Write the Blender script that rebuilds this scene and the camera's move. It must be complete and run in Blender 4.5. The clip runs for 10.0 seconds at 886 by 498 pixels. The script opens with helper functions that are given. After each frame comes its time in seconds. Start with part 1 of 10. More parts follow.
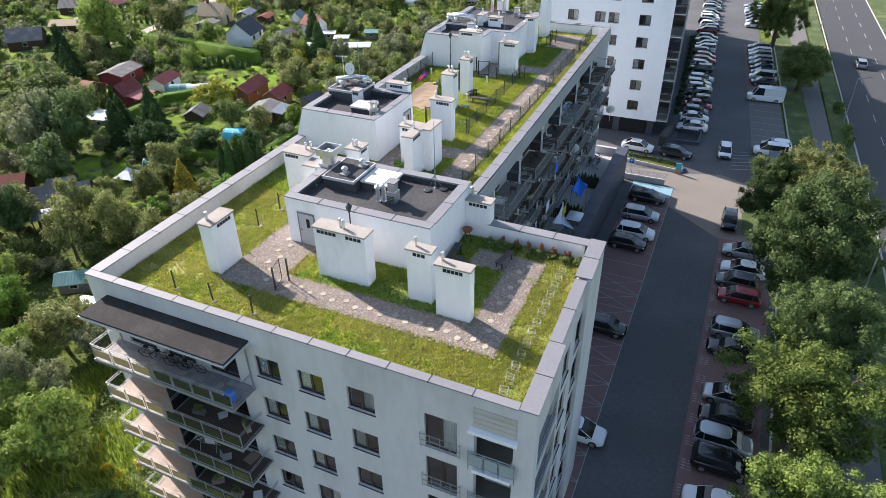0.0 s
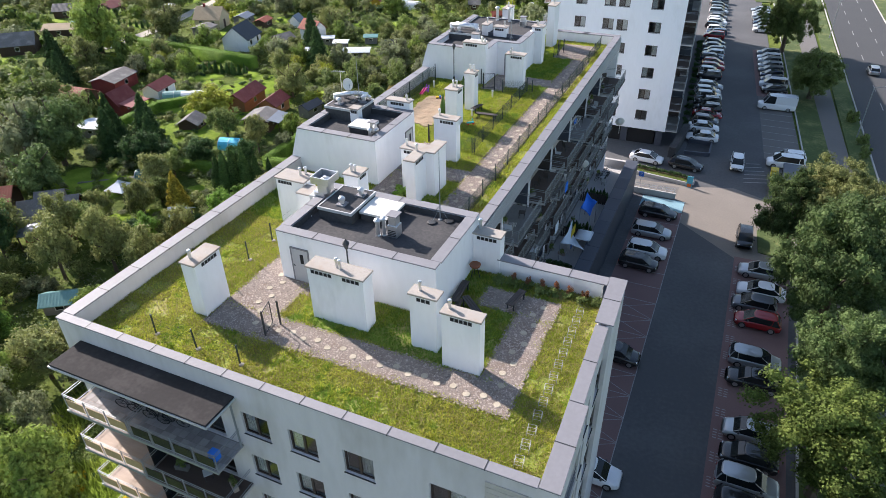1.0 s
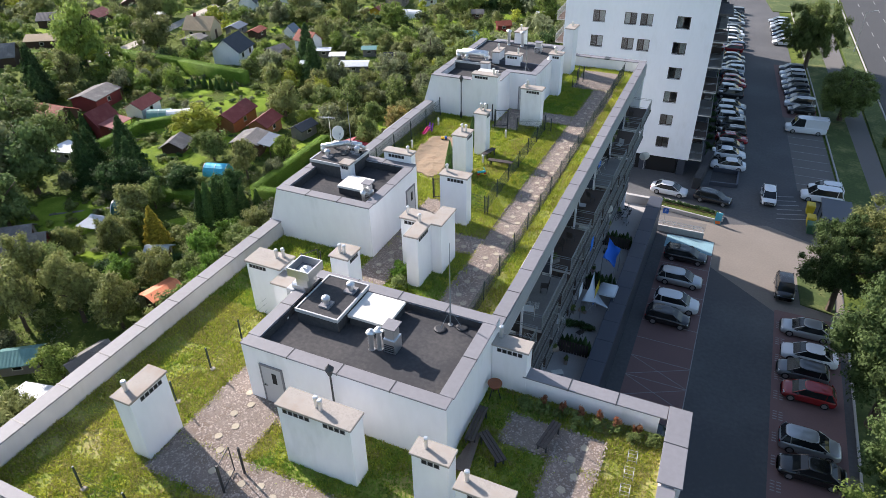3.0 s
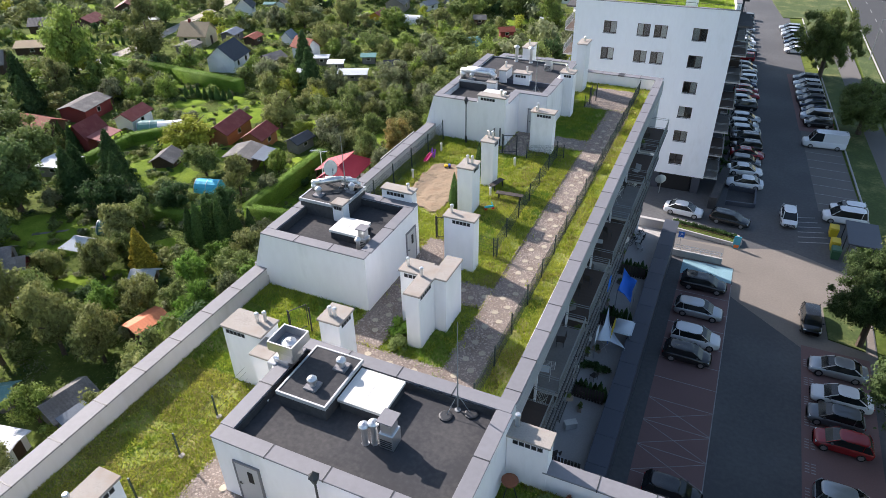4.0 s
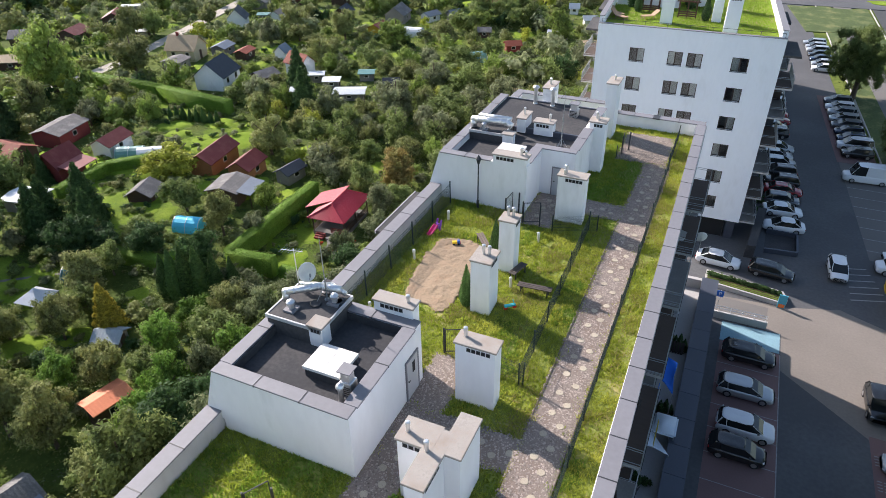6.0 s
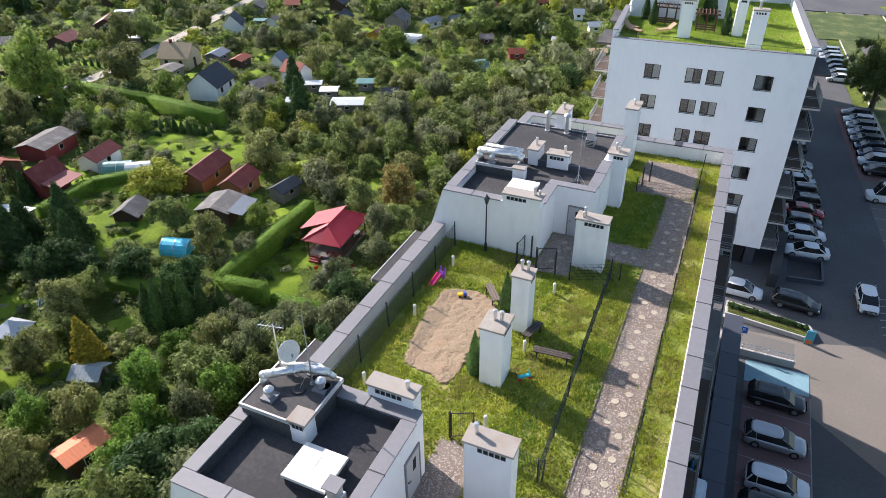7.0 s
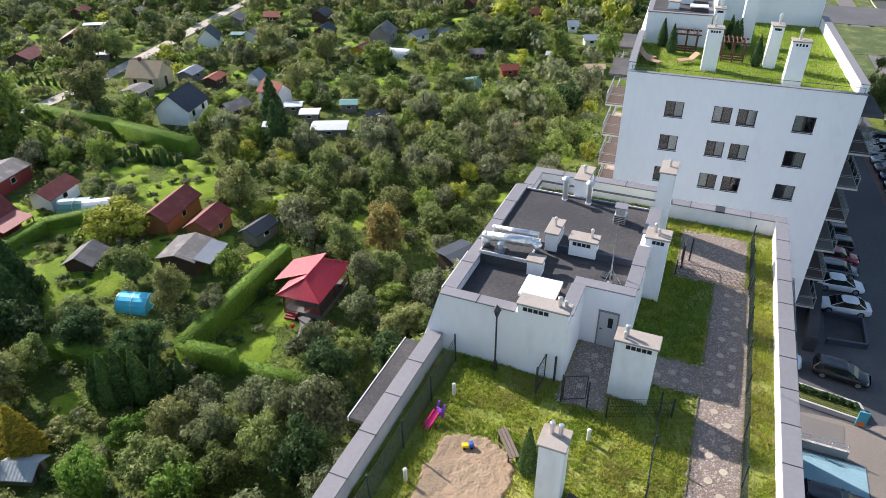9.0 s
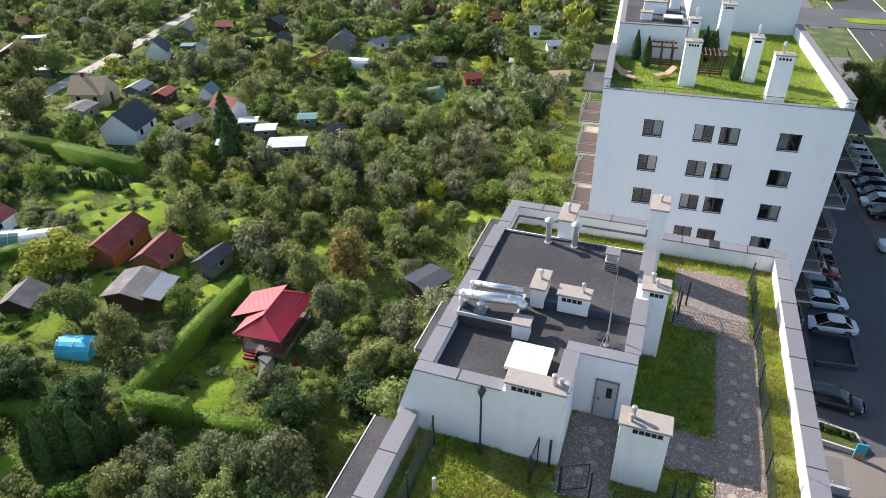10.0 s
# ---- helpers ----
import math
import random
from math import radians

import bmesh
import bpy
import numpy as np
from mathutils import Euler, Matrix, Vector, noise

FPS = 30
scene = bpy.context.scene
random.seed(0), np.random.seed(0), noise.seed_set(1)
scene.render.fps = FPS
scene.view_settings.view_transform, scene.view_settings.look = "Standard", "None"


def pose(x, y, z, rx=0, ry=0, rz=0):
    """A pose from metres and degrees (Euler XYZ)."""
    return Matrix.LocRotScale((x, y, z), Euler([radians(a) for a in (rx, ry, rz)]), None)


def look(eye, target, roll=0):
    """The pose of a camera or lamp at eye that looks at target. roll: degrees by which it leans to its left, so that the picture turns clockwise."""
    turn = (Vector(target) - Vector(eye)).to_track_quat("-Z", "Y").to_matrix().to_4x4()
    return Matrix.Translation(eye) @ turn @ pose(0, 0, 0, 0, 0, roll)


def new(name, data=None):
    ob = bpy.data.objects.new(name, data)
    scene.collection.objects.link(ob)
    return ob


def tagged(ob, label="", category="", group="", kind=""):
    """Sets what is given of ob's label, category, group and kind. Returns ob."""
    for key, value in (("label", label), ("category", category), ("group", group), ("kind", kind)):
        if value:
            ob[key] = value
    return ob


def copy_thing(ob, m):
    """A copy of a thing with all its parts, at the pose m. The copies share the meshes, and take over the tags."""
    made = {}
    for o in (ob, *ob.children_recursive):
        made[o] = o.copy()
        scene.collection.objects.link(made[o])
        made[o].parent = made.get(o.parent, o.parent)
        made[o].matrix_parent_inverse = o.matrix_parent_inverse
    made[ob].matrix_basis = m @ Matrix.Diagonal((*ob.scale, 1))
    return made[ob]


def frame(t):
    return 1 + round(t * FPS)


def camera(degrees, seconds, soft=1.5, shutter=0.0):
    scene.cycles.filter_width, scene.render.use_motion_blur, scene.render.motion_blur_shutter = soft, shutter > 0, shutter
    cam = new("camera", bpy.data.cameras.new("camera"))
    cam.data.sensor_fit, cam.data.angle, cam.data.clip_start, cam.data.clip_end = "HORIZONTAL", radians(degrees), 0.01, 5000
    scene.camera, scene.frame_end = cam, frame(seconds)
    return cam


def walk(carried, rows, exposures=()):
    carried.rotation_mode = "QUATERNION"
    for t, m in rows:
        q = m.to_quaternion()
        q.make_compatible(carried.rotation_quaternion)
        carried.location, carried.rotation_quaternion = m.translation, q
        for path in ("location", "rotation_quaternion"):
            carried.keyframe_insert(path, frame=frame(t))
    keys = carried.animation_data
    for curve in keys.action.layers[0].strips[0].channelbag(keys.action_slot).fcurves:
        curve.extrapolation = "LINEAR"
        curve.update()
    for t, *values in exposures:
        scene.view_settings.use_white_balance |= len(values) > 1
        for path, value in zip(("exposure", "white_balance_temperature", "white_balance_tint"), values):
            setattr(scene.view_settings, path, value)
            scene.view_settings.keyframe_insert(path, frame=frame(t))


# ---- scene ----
cam = camera(68.10, 10.0, soft=0.8)
PATH = [
    (0.0, 1.016, -0.520, 39.222, 24.81, -33.35, -1.07),
    (0.5, 0.137, 1.019, 39.209, 24.79, -33.34, -1.06),
    (1.0, -0.790, 2.714, 39.196, 24.78, -33.33, -1.05),
    (1.5, -1.759, 4.543, 39.182, 24.76, -33.31, -1.04),
    (2.0, -2.766, 6.482, 39.167, 24.75, -33.29, -1.03),
    (2.5, -3.805, 8.513, 39.153, 24.75, -33.27, -1.02),
    (4.0, -7.072, 14.984, 39.107, 24.79, -33.19, -0.98),
    (4.5, -8.195, 17.216, 39.091, 24.81, -33.15, -0.97),
    (5.0, -9.328, 19.467, 39.074, 24.81, -33.12, -0.96),
    (5.5, -10.466, 21.725, 39.058, 24.82, -33.08, -0.94),
    (7.0, -13.870, 28.473, 39.006, 24.85, -32.95, -0.91),
    (7.5, -14.987, 30.698, 38.988, 24.86, -32.90, -0.90),
    (8.0, -16.089, 32.906, 38.969, 24.86, -32.85, -0.89),
    (8.5, -17.172, 35.100, 38.950, 24.60, -32.79, -0.87),
    (9.0, -18.231, 37.279, 38.931, 23.67, -32.73, -0.86),
    (9.5, -19.265, 39.449, 38.912, 22.05, -32.67, -0.85),
    (10.0, -20.268, 41.613, 38.892, 20.16, -32.61, -0.84),
]
walk(cam, [(t, pose(x, y, z, 0, 0, yaw) @ pose(0, 0, 0, 90 + pitch, 0, 0) @ pose(0, 0, 0, 0, 0, roll)) for t, x, y, z, yaw, pitch, roll in PATH],
     exposures=((0.0, 1.04), (1.5, 0.95), (4.0, 0.84), (7.0, 0.82), (10.0, 0.82)))

# ---- light ----
SUN = Vector((-0.943, 0.333, 0)).normalized() * math.cos(radians(31)) + Vector((0, 0, math.sin(radians(31))))
world = bpy.data.worlds.new("sky")
scene.world = world
world.use_nodes = True
wn = world.node_tree.nodes
sky = wn.new("ShaderNodeTexSky")
sky.sky_type = "NISHITA"
sky.sun_disc = False
sky.sun_elevation, sky.sun_rotation = radians(31), radians(289.4)
sky.air_density, sky.dust_density, sky.ozone_density = 1.0, 1.2, 1.0
world.node_tree.links.new(sky.outputs[0], wn["Background"].inputs[0])
wn["Background"].inputs[1].default_value = 0.122
sun_data = bpy.data.lights.new("sun", "SUN")
sun_data.energy, sun_data.angle, sun_data.color = 4.95, radians(0.5), (1.0, 0.895, 0.86)
sun = new("sun", sun_data)
sun.matrix_world = look(SUN * 300, (0, 0, 0))


# ---- materials ----
def mat(name, base, rough=0.8, metal=0.0, var=0.12, s1=0.5, s2=9.0, bump=0.15, bscale=40.0, col2=None, lo=0.48, hi=0.62,
        rand=0.0, island=0.0, leaf=0.0, trans=0.0, stretch=None, spec=0.5, coat=0.0, lace=0.0):
    """A surface with broad and fine variation, relief, and an optional second colour in patches."""
    m = bpy.data.materials.new(name)
    m.use_nodes = True
    nt = m.node_tree
    N, L = nt.nodes, nt.links
    b = N["Principled BSDF"]
    b.inputs["Roughness"].default_value, b.inputs["Metallic"].default_value = rough, metal
    b.inputs["Specular IOR Level"].default_value = spec
    b.inputs["Transmission Weight"].default_value = trans
    b.inputs["Coat Weight"].default_value = coat
    geo = N.new("ShaderNodeNewGeometry")
    at = geo.outputs["Position"]
    if stretch:
        vm = N.new("ShaderNodeVectorMath")
        vm.operation = "MULTIPLY"
        L.new(at, vm.inputs[0])
        vm.inputs[1].default_value = stretch
        at = vm.outputs[0]

    def noise_at(scale, detail):
        n = N.new("ShaderNodeTexNoise")
        n.inputs["Scale"].default_value, n.inputs["Detail"].default_value = scale, detail
        L.new(at, n.inputs["Vector"])
        return n.outputs["Fac"]

    def calc(op, a, c):
        n = N.new("ShaderNodeMath")
        n.operation = op
        for i, v in enumerate((a, c)):
            if isinstance(v, (int, float)):
                n.inputs[i].default_value = v
            else:
                L.new(v, n.inputs[i])
        return n.outputs[0]

    n1, n2 = noise_at(s1, 5), noise_at(s2, 4)
    f = calc("ADD", calc("MULTIPLY", calc("SUBTRACT", n1, 0.5), 2.6 * var), calc("MULTIPLY", calc("SUBTRACT", n2, 0.5), 2.6 * var))
    f = calc("ADD", f, 1.0)
    if rand:
        oi = N.new("ShaderNodeObjectInfo")
        f = calc("ADD", f, calc("MULTIPLY", calc("SUBTRACT", oi.outputs["Random"], 0.5), 2 * rand))
    if island:
        f = calc("ADD", f, calc("MULTIPLY", calc("SUBTRACT", geo.outputs["Random Per Island"], 0.5), 2 * island))
    col = N.new("ShaderNodeRGB")
    col.outputs[0].default_value = (*base, 1)
    c = col.outputs[0]
    if col2:
        mr = N.new("ShaderNodeMapRange")
        mr.inputs["From Min"].default_value, mr.inputs["From Max"].default_value = lo, hi
        L.new(calc("ADD", calc("MULTIPLY", n1, 0.7), calc("MULTIPLY", n2, 0.3)), mr.inputs["Value"])
        mx = N.new("ShaderNodeMix")
        mx.data_type = "RGBA"
        L.new(mr.outputs[0], mx.inputs["Factor"])
        L.new(c, mx.inputs["A"])
        mx.inputs["B"].default_value = (*col2, 1)
        c = mx.outputs["Result"]
    sc = N.new("ShaderNodeVectorMath")
    sc.operation = "SCALE"
    L.new(c, sc.inputs[0])
    L.new(f, sc.inputs["Scale"])
    c = sc.outputs[0]
    L.new(c, b.inputs["Base Color"])
    if bump:
        bn = N.new("ShaderNodeBump")
        bn.inputs["Strength"].default_value, bn.inputs["Distance"].default_value = bump, 0.05
        L.new(noise_at(bscale, 3), bn.inputs["Height"])
        L.new(bn.outputs[0], b.inputs["Normal"])
    if leaf:
        tr = N.new("ShaderNodeBsdfTranslucent")
        L.new(c, tr.inputs["Color"])
        ms = N.new("ShaderNodeMixShader")
        ms.inputs[0].default_value = leaf
        L.new(b.outputs[0], ms.inputs[1])
        L.new(tr.outputs[0], ms.inputs[2])
        out = ms.outputs[0]
        if lace:
            # gaps between the single leaves of a spray
            gap = N.new("ShaderNodeMixShader")
            clear_air = N.new("ShaderNodeBsdfTransparent")
            L.new(calc("GREATER_THAN", noise_at(lace, 1), 0.585), gap.inputs[0])
            L.new(out, gap.inputs[1])
            L.new(clear_air.outputs[0], gap.inputs[2])
            out = gap.outputs[0]
        L.new(out, N["Material Output"].inputs["Surface"])
    return m


M = {}
# opaque tan stands in for sun glowing through translucent panels
M["backlit_panel"] = mat("backlit_balustrade_panel", (0.40, 0.29, 0.15), 0.55, var=0.1, s1=1, s2=8, bump=0.05)
M["frost"] = mat("frosted_balustrade_glass", (0.30, 0.36, 0.37), 0.25, var=0.05, bump=0)
M["beige_board"] = mat("beige_facade_board", (0.47, 0.44, 0.40), 0.85, var=0.08, s1=0.8, s2=6, bump=0.08, rand=0.04)
M["grey_tile"] = mat("grey_balcony_tile", (0.33, 0.31, 0.30), 0.8, var=0.12, s1=1, s2=8, bump=0.1, rand=0.25)
M["plaster"] = mat("white_plaster", (0.83, 0.83, 0.845), 0.9, var=0.045, s1=0.35, s2=3, bump=0.08, bscale=60, col2=(0.58, 0.585, 0.58), lo=0.55, hi=0.78, stretch=(1, 1, 0.35))
M["tower_white"] = mat("fresh_white_plaster", (0.87, 0.885, 0.915), 0.9, var=0.035, s1=0.3, s2=3, bump=0.06, bscale=60, col2=(0.70, 0.705, 0.71), lo=0.55, hi=0.8, stretch=(1, 1, 0.35))
M["plaster_grey"] = mat("light_grey_plaster", (0.61, 0.59, 0.59), 0.9, var=0.08, s1=0.4, s2=2.5, bump=0.08, bscale=60, col2=(0.40, 0.38, 0.36), lo=0.48, hi=0.72, stretch=(1, 1, 0.3))
M["coping"] = mat("grey_coping_metal", (0.192, 0.192, 0.208), 0.65, 0.0, var=0.09, s1=0.4, s2=5, bump=0.04, rand=0.05)
M["fascia"] = mat("pale_grey_fascia_slats", (0.50, 0.51, 0.52), 0.5, 0.2, var=0.05, bump=0.03, rand=0.04)
M["membrane"] = mat("bitumen_membrane", (0.056, 0.057, 0.061), 0.9, spec=0.2, var=0.14, s1=0.35, s2=6, bump=0.12, bscale=50, col2=(0.085, 0.082, 0.080), lo=0.45, hi=0.68)
M["felt"] = mat("dark_brown_roof_felt", (0.034, 0.032, 0.032), 0.9, spec=0.2, var=0.16, s1=0.5, s2=5, bump=0.12, bscale=40, col2=(0.046, 0.043, 0.042), lo=0.48, hi=0.62)
M["cap"] = mat("weathered_concrete_cap", (0.36, 0.33, 0.295), 0.9, var=0.2, s1=1.1, s2=14, bump=0.2, col2=(0.27, 0.225, 0.185), lo=0.46, hi=0.66)
M["concrete"] = mat("concrete", (0.42, 0.41, 0.40), 0.9, var=0.1, s1=0.5, s2=9, bump=0.15)
M["soil"] = mat("lawn_soil", (0.235, 0.275, 0.05), 0.95, var=0.22, s1=0.45, s2=8, bump=0.4, bscale=25, col2=(0.29, 0.255, 0.10), lo=0.5, hi=0.62)
M["gravel"] = mat("grey_gravel", (0.255, 0.212, 0.180), 0.95, var=0.2, s1=0.9, s2=14, bump=0.9, bscale=28, col2=(0.18, 0.138, 0.11), lo=0.46, hi=0.62)
M["pebble"] = mat("gravel_pebbles", (0.318, 0.270, 0.236), 0.9, var=0.22, s1=0.6, s2=4, island=0.42, spec=0.25, bump=0)
M["stone"] = mat("round_stepping_slab", (0.41, 0.36, 0.275), 0.9, var=0.18, s1=1.5, s2=16, bump=0.3, rand=0.12)
M["sand"] = mat("pit_sand", (0.310, 0.232, 0.152), 0.95, var=0.24, s1=1.1, s2=9, bump=1.0, bscale=9, col2=(0.285, 0.200, 0.128), lo=0.5, hi=0.62)
M["steel"] = mat("galvanised_steel", (0.68, 0.69, 0.70), 0.38, 0.9, var=0.06, s1=2, s2=20, bump=0.03)
M["foil"] = mat("foil_wrapped_duct", (0.75, 0.75, 0.76), 0.3, 0.9, var=0.06, s1=3, s2=18, bump=0.7, bscale=12)
M["white_metal"] = mat("white_coated_hatch", (0.68, 0.67, 0.63), 0.55, var=0.09, s1=1.2, s2=9, bump=0.05)
M["dark_metal"] = mat("anthracite_metal", (0.045, 0.048, 0.052), 0.5, 0.3, var=0.1, s1=2, s2=20, bump=0.02)
M["fence_metal"] = mat("dark_green_wire", (0.035, 0.055, 0.05), 0.5, 0.3, var=0.1, bump=0)
M["black"] = mat("black_void", (0.012, 0.012, 0.013), 0.9, var=0.1, bump=0)
M["door"] = mat("grey_door_paint", (0.42, 0.43, 0.45), 0.5, var=0.04, bump=0.02)
M["frame"] = mat("dark_brown_window_frame", (0.055, 0.038, 0.03), 0.5, var=0.1, bump=0.02)
M["glass"] = mat("window_glass", (0.8, 0.85, 0.86), 0.03, var=0.02, bump=0, trans=1.0)
M["curtain"] = mat("curtain_cloth", (0.60, 0.58, 0.54), 0.95, var=0.08, s1=2, s2=14, bump=0.3, rand=0.25, stretch=(6, 6, 0.4))
# indoor dimness is put into this dark wall and floor colour
M["room"] = mat("darkened_room_wall", (0.22, 0.2, 0.18), 0.9, var=0.2, s1=0.3, s2=1.5, bump=0)
M["clad"] = mat("blue_grey_cladding", (0.065, 0.075, 0.10), 0.5, 0.2, var=0.08, rand=0.1, bump=0.03)
M["asphalt"] = mat("asphalt", (0.083, 0.085, 0.090), 0.85, var=0.09, s1=0.12, s2=3, bump=0.2, bscale=60, col2=(0.115, 0.117, 0.12), lo=0.45, hi=0.7)
M["road"] = mat("road_asphalt", (0.056, 0.058, 0.061), 0.85, var=0.08, s1=0.1, s2=3, bump=0.2, bscale=60)
M["red_paver"] = mat("red_brown_block_paving", (0.195, 0.120, 0.114), 0.88, var=0.1, s1=0.25, s2=8, bump=0.25, bscale=30)
M["grey_paver"] = mat("grey_block_paving", (0.150, 0.142, 0.133), 0.9, var=0.08, s1=0.3, s2=7, bump=0.2)
M["kerb"] = mat("concrete_kerb", (0.42, 0.41, 0.39), 0.9, var=0.1, s1=0.8, s2=9, bump=0.2)
M["line"] = mat("worn_white_marking", (0.29, 0.285, 0.28), 0.8, var=0.35, s1=1.5, s2=12, bump=0)
M["bay_blue"] = mat("blue_bay_paint", (0.21, 0.36, 0.42), 0.8, var=0.15, s1=0.8, s2=7, bump=0.05)
M["timber"] = mat("weathered_timber", (0.16, 0.125, 0.10), 0.8, var=0.18, s1=2, s2=18, bump=0.3, rand=0.12, stretch=(1, 1, 6))
M["dark_timber"] = mat("dark_bench_timber", (0.06, 0.048, 0.042), 0.75, var=0.2, s1=2, s2=18, bump=0.3, rand=0.1)
GRASS = (0.335, 0.400, 0.050)
M["grass"] = mat("lawn_blades", GRASS, 0.75, var=0.2, s1=0.35, s2=2.2, bump=0, island=0.18, leaf=0.55, col2=(0.42, 0.43, 0.075), lo=0.47, hi=0.62)
M["verge"] = mat("verge_grass", (0.062, 0.095, 0.022), 0.95, var=0.25, s1=0.3, s2=3, bump=0.6, bscale=12, col2=(0.14, 0.15, 0.05), lo=0.5, hi=0.64)
M["pale_paver"] = mat("pale_beige_block_paving", (0.200, 0.178, 0.156), 0.9, var=0.13, s1=0.25, s2=5, bump=0.2, bscale=30)
M["lawn"] = mat("mown_garden_lawn", (0.175, 0.265, 0.028), 0.95, spec=0.06, var=0.3, s1=0.35, s2=6, bump=0.8, bscale=9, col2=(0.22, 0.29, 0.04), lo=0.46, hi=0.62)
M["field"] = mat("garden_meadow", (0.085, 0.12, 0.028), 0.95, spec=0.06, var=0.3, s1=0.09, s2=1.2, bump=0.8, bscale=3, col2=(0.125, 0.155, 0.036), lo=0.46, hi=0.6)


# ---- building helpers ----
def box(bm, x0, x1, y0, y1, z0, z1):
    v = [bm.verts.new((x, y, z)) for z in (z0, z1) for y in (y0, y1) for x in (x0, x1)]
    for q in ((0, 2, 3, 1), (4, 5, 7, 6), (0, 1, 5, 4), (2, 6, 7, 3), (0, 4, 6, 2), (1, 3, 7, 5)):
        bm.faces.new([v[i] for i in q])
    return v


def obox(bm, m, sx, sy, sz):
    """A box of the given size, centred on the pose m in x and y and standing on it in z."""
    for v in box(bm, -sx / 2, sx / 2, -sy / 2, sy / 2, 0, sz):
        v.co = m @ v.co


def prism(bm, pts, z0, z1):
    a = [bm.verts.new((x, y, z0)) for x, y in pts]
    b = [bm.verts.new((x, y, z1)) for x, y in pts]
    n = len(pts)
    bm.faces.new(a[::-1])
    bm.faces.new(b)
    for i in range(n):
        bm.faces.new((a[i], a[(i + 1) % n], b[(i + 1) % n], b[i]))


def rings(bm, m, prof, n=10):
    """A body of revolution about z: prof lists radius and height."""
    old = None
    for r, z in prof:
        ring = [bm.verts.new(m @ Vector((r * math.cos(2 * math.pi * i / n), r * math.sin(2 * math.pi * i / n), z))) for i in range(n)]
        if old:
            for i in range(n):
                bm.faces.new((old[i], old[(i + 1) % n], ring[(i + 1) % n], ring[i]))
        else:
            bm.faces.new(ring[::-1])
        old = ring
    bm.faces.new(old)


def tube(bm, p, q, r, n=6):
    p, q = Vector(p), Vector(q)
    d = q - p
    m = Matrix.Translation(p) @ d.to_track_quat("Z", "Y").to_matrix().to_4x4()
    rings(bm, m, ((r, 0), (r, d.length)), n)


def mesh_of(bm, material, bevel=0.0, smooth=False):
    if bevel:
        bmesh.ops.bevel(bm, geom=list(bm.edges), offset=bevel, segments=1, affect="EDGES", clamp_overlap=True)
    me = bpy.data.meshes.new("m")
    bmesh.ops.recalc_face_normals(bm, faces=list(bm.faces))
    bm.to_mesh(me)
    bm.free()
    me.materials.append(material)
    if smooth:
        for p in me.polygons:
            p.use_smooth = True
    return me


def put(name, me, parent=None, m=None, label=""):
    """An object on the mesh me; with a parent it is that thing's part, m in world space."""
    ob = new(name, me)
    if parent:
        ob.parent = parent
        if parent.type == "EMPTY":
            ob.matrix_parent_inverse = parent.matrix_basis.inverted()
    if m is not None:
        ob.matrix_basis = m
    if label:
        ob["label"] = label
    return ob


def askew(bm):
    """The street front runs slightly askew to the rest of the house: further in towards the north."""
    for v in bm.verts:
        if v.co.x > -16.4 and v.co.y > 38:
            v.co.x -= 0.0152 * (v.co.y - 38)
        elif v.co.x > -4.4 and v.co.y < 31.3:
            v.co.x -= 0.025 * max(0.0, v.co.y - 17.5)


def part(name, bm, material, parent, label="", bevel=0.0, smooth=False):
    if parent.name == "apartment_building":
        askew(bm)
    return put(name, mesh_of(bm, material, bevel, smooth), parent, None, label)


def thing(name, at, label, category, group="", kind=""):
    ob = new(name)
    ob.empty_display_size = 0.2
    ob.matrix_basis = Matrix.Translation(at)
    return tagged(ob, label, category, group, kind)


def B():
    return bmesh.new()


def raw_mesh(name, verts, faces, material, smooth=False):
    """A mesh from number arrays: all faces have the same count of corners."""
    me = bpy.data.meshes.new(name)
    verts, faces = np.asarray(verts, dtype=np.float32), np.asarray(faces, dtype=np.int32)
    k = faces.shape[1]
    me.vertices.add(len(verts))
    me.vertices.foreach_set("co", verts.ravel())
    me.loops.add(faces.size)
    me.loops.foreach_set("vertex_index", faces.ravel())
    me.polygons.add(len(faces))
    me.polygons.foreach_set("loop_start", np.arange(0, faces.size, k, dtype=np.int32))
    me.polygons.foreach_set("loop_total", np.full(len(faces), k, dtype=np.int32))
    if smooth:
        me.polygons.foreach_set("use_smooth", np.ones(len(faces), dtype=bool))
    me.materials.append(material)
    me.update()
    me.validate()
    return me


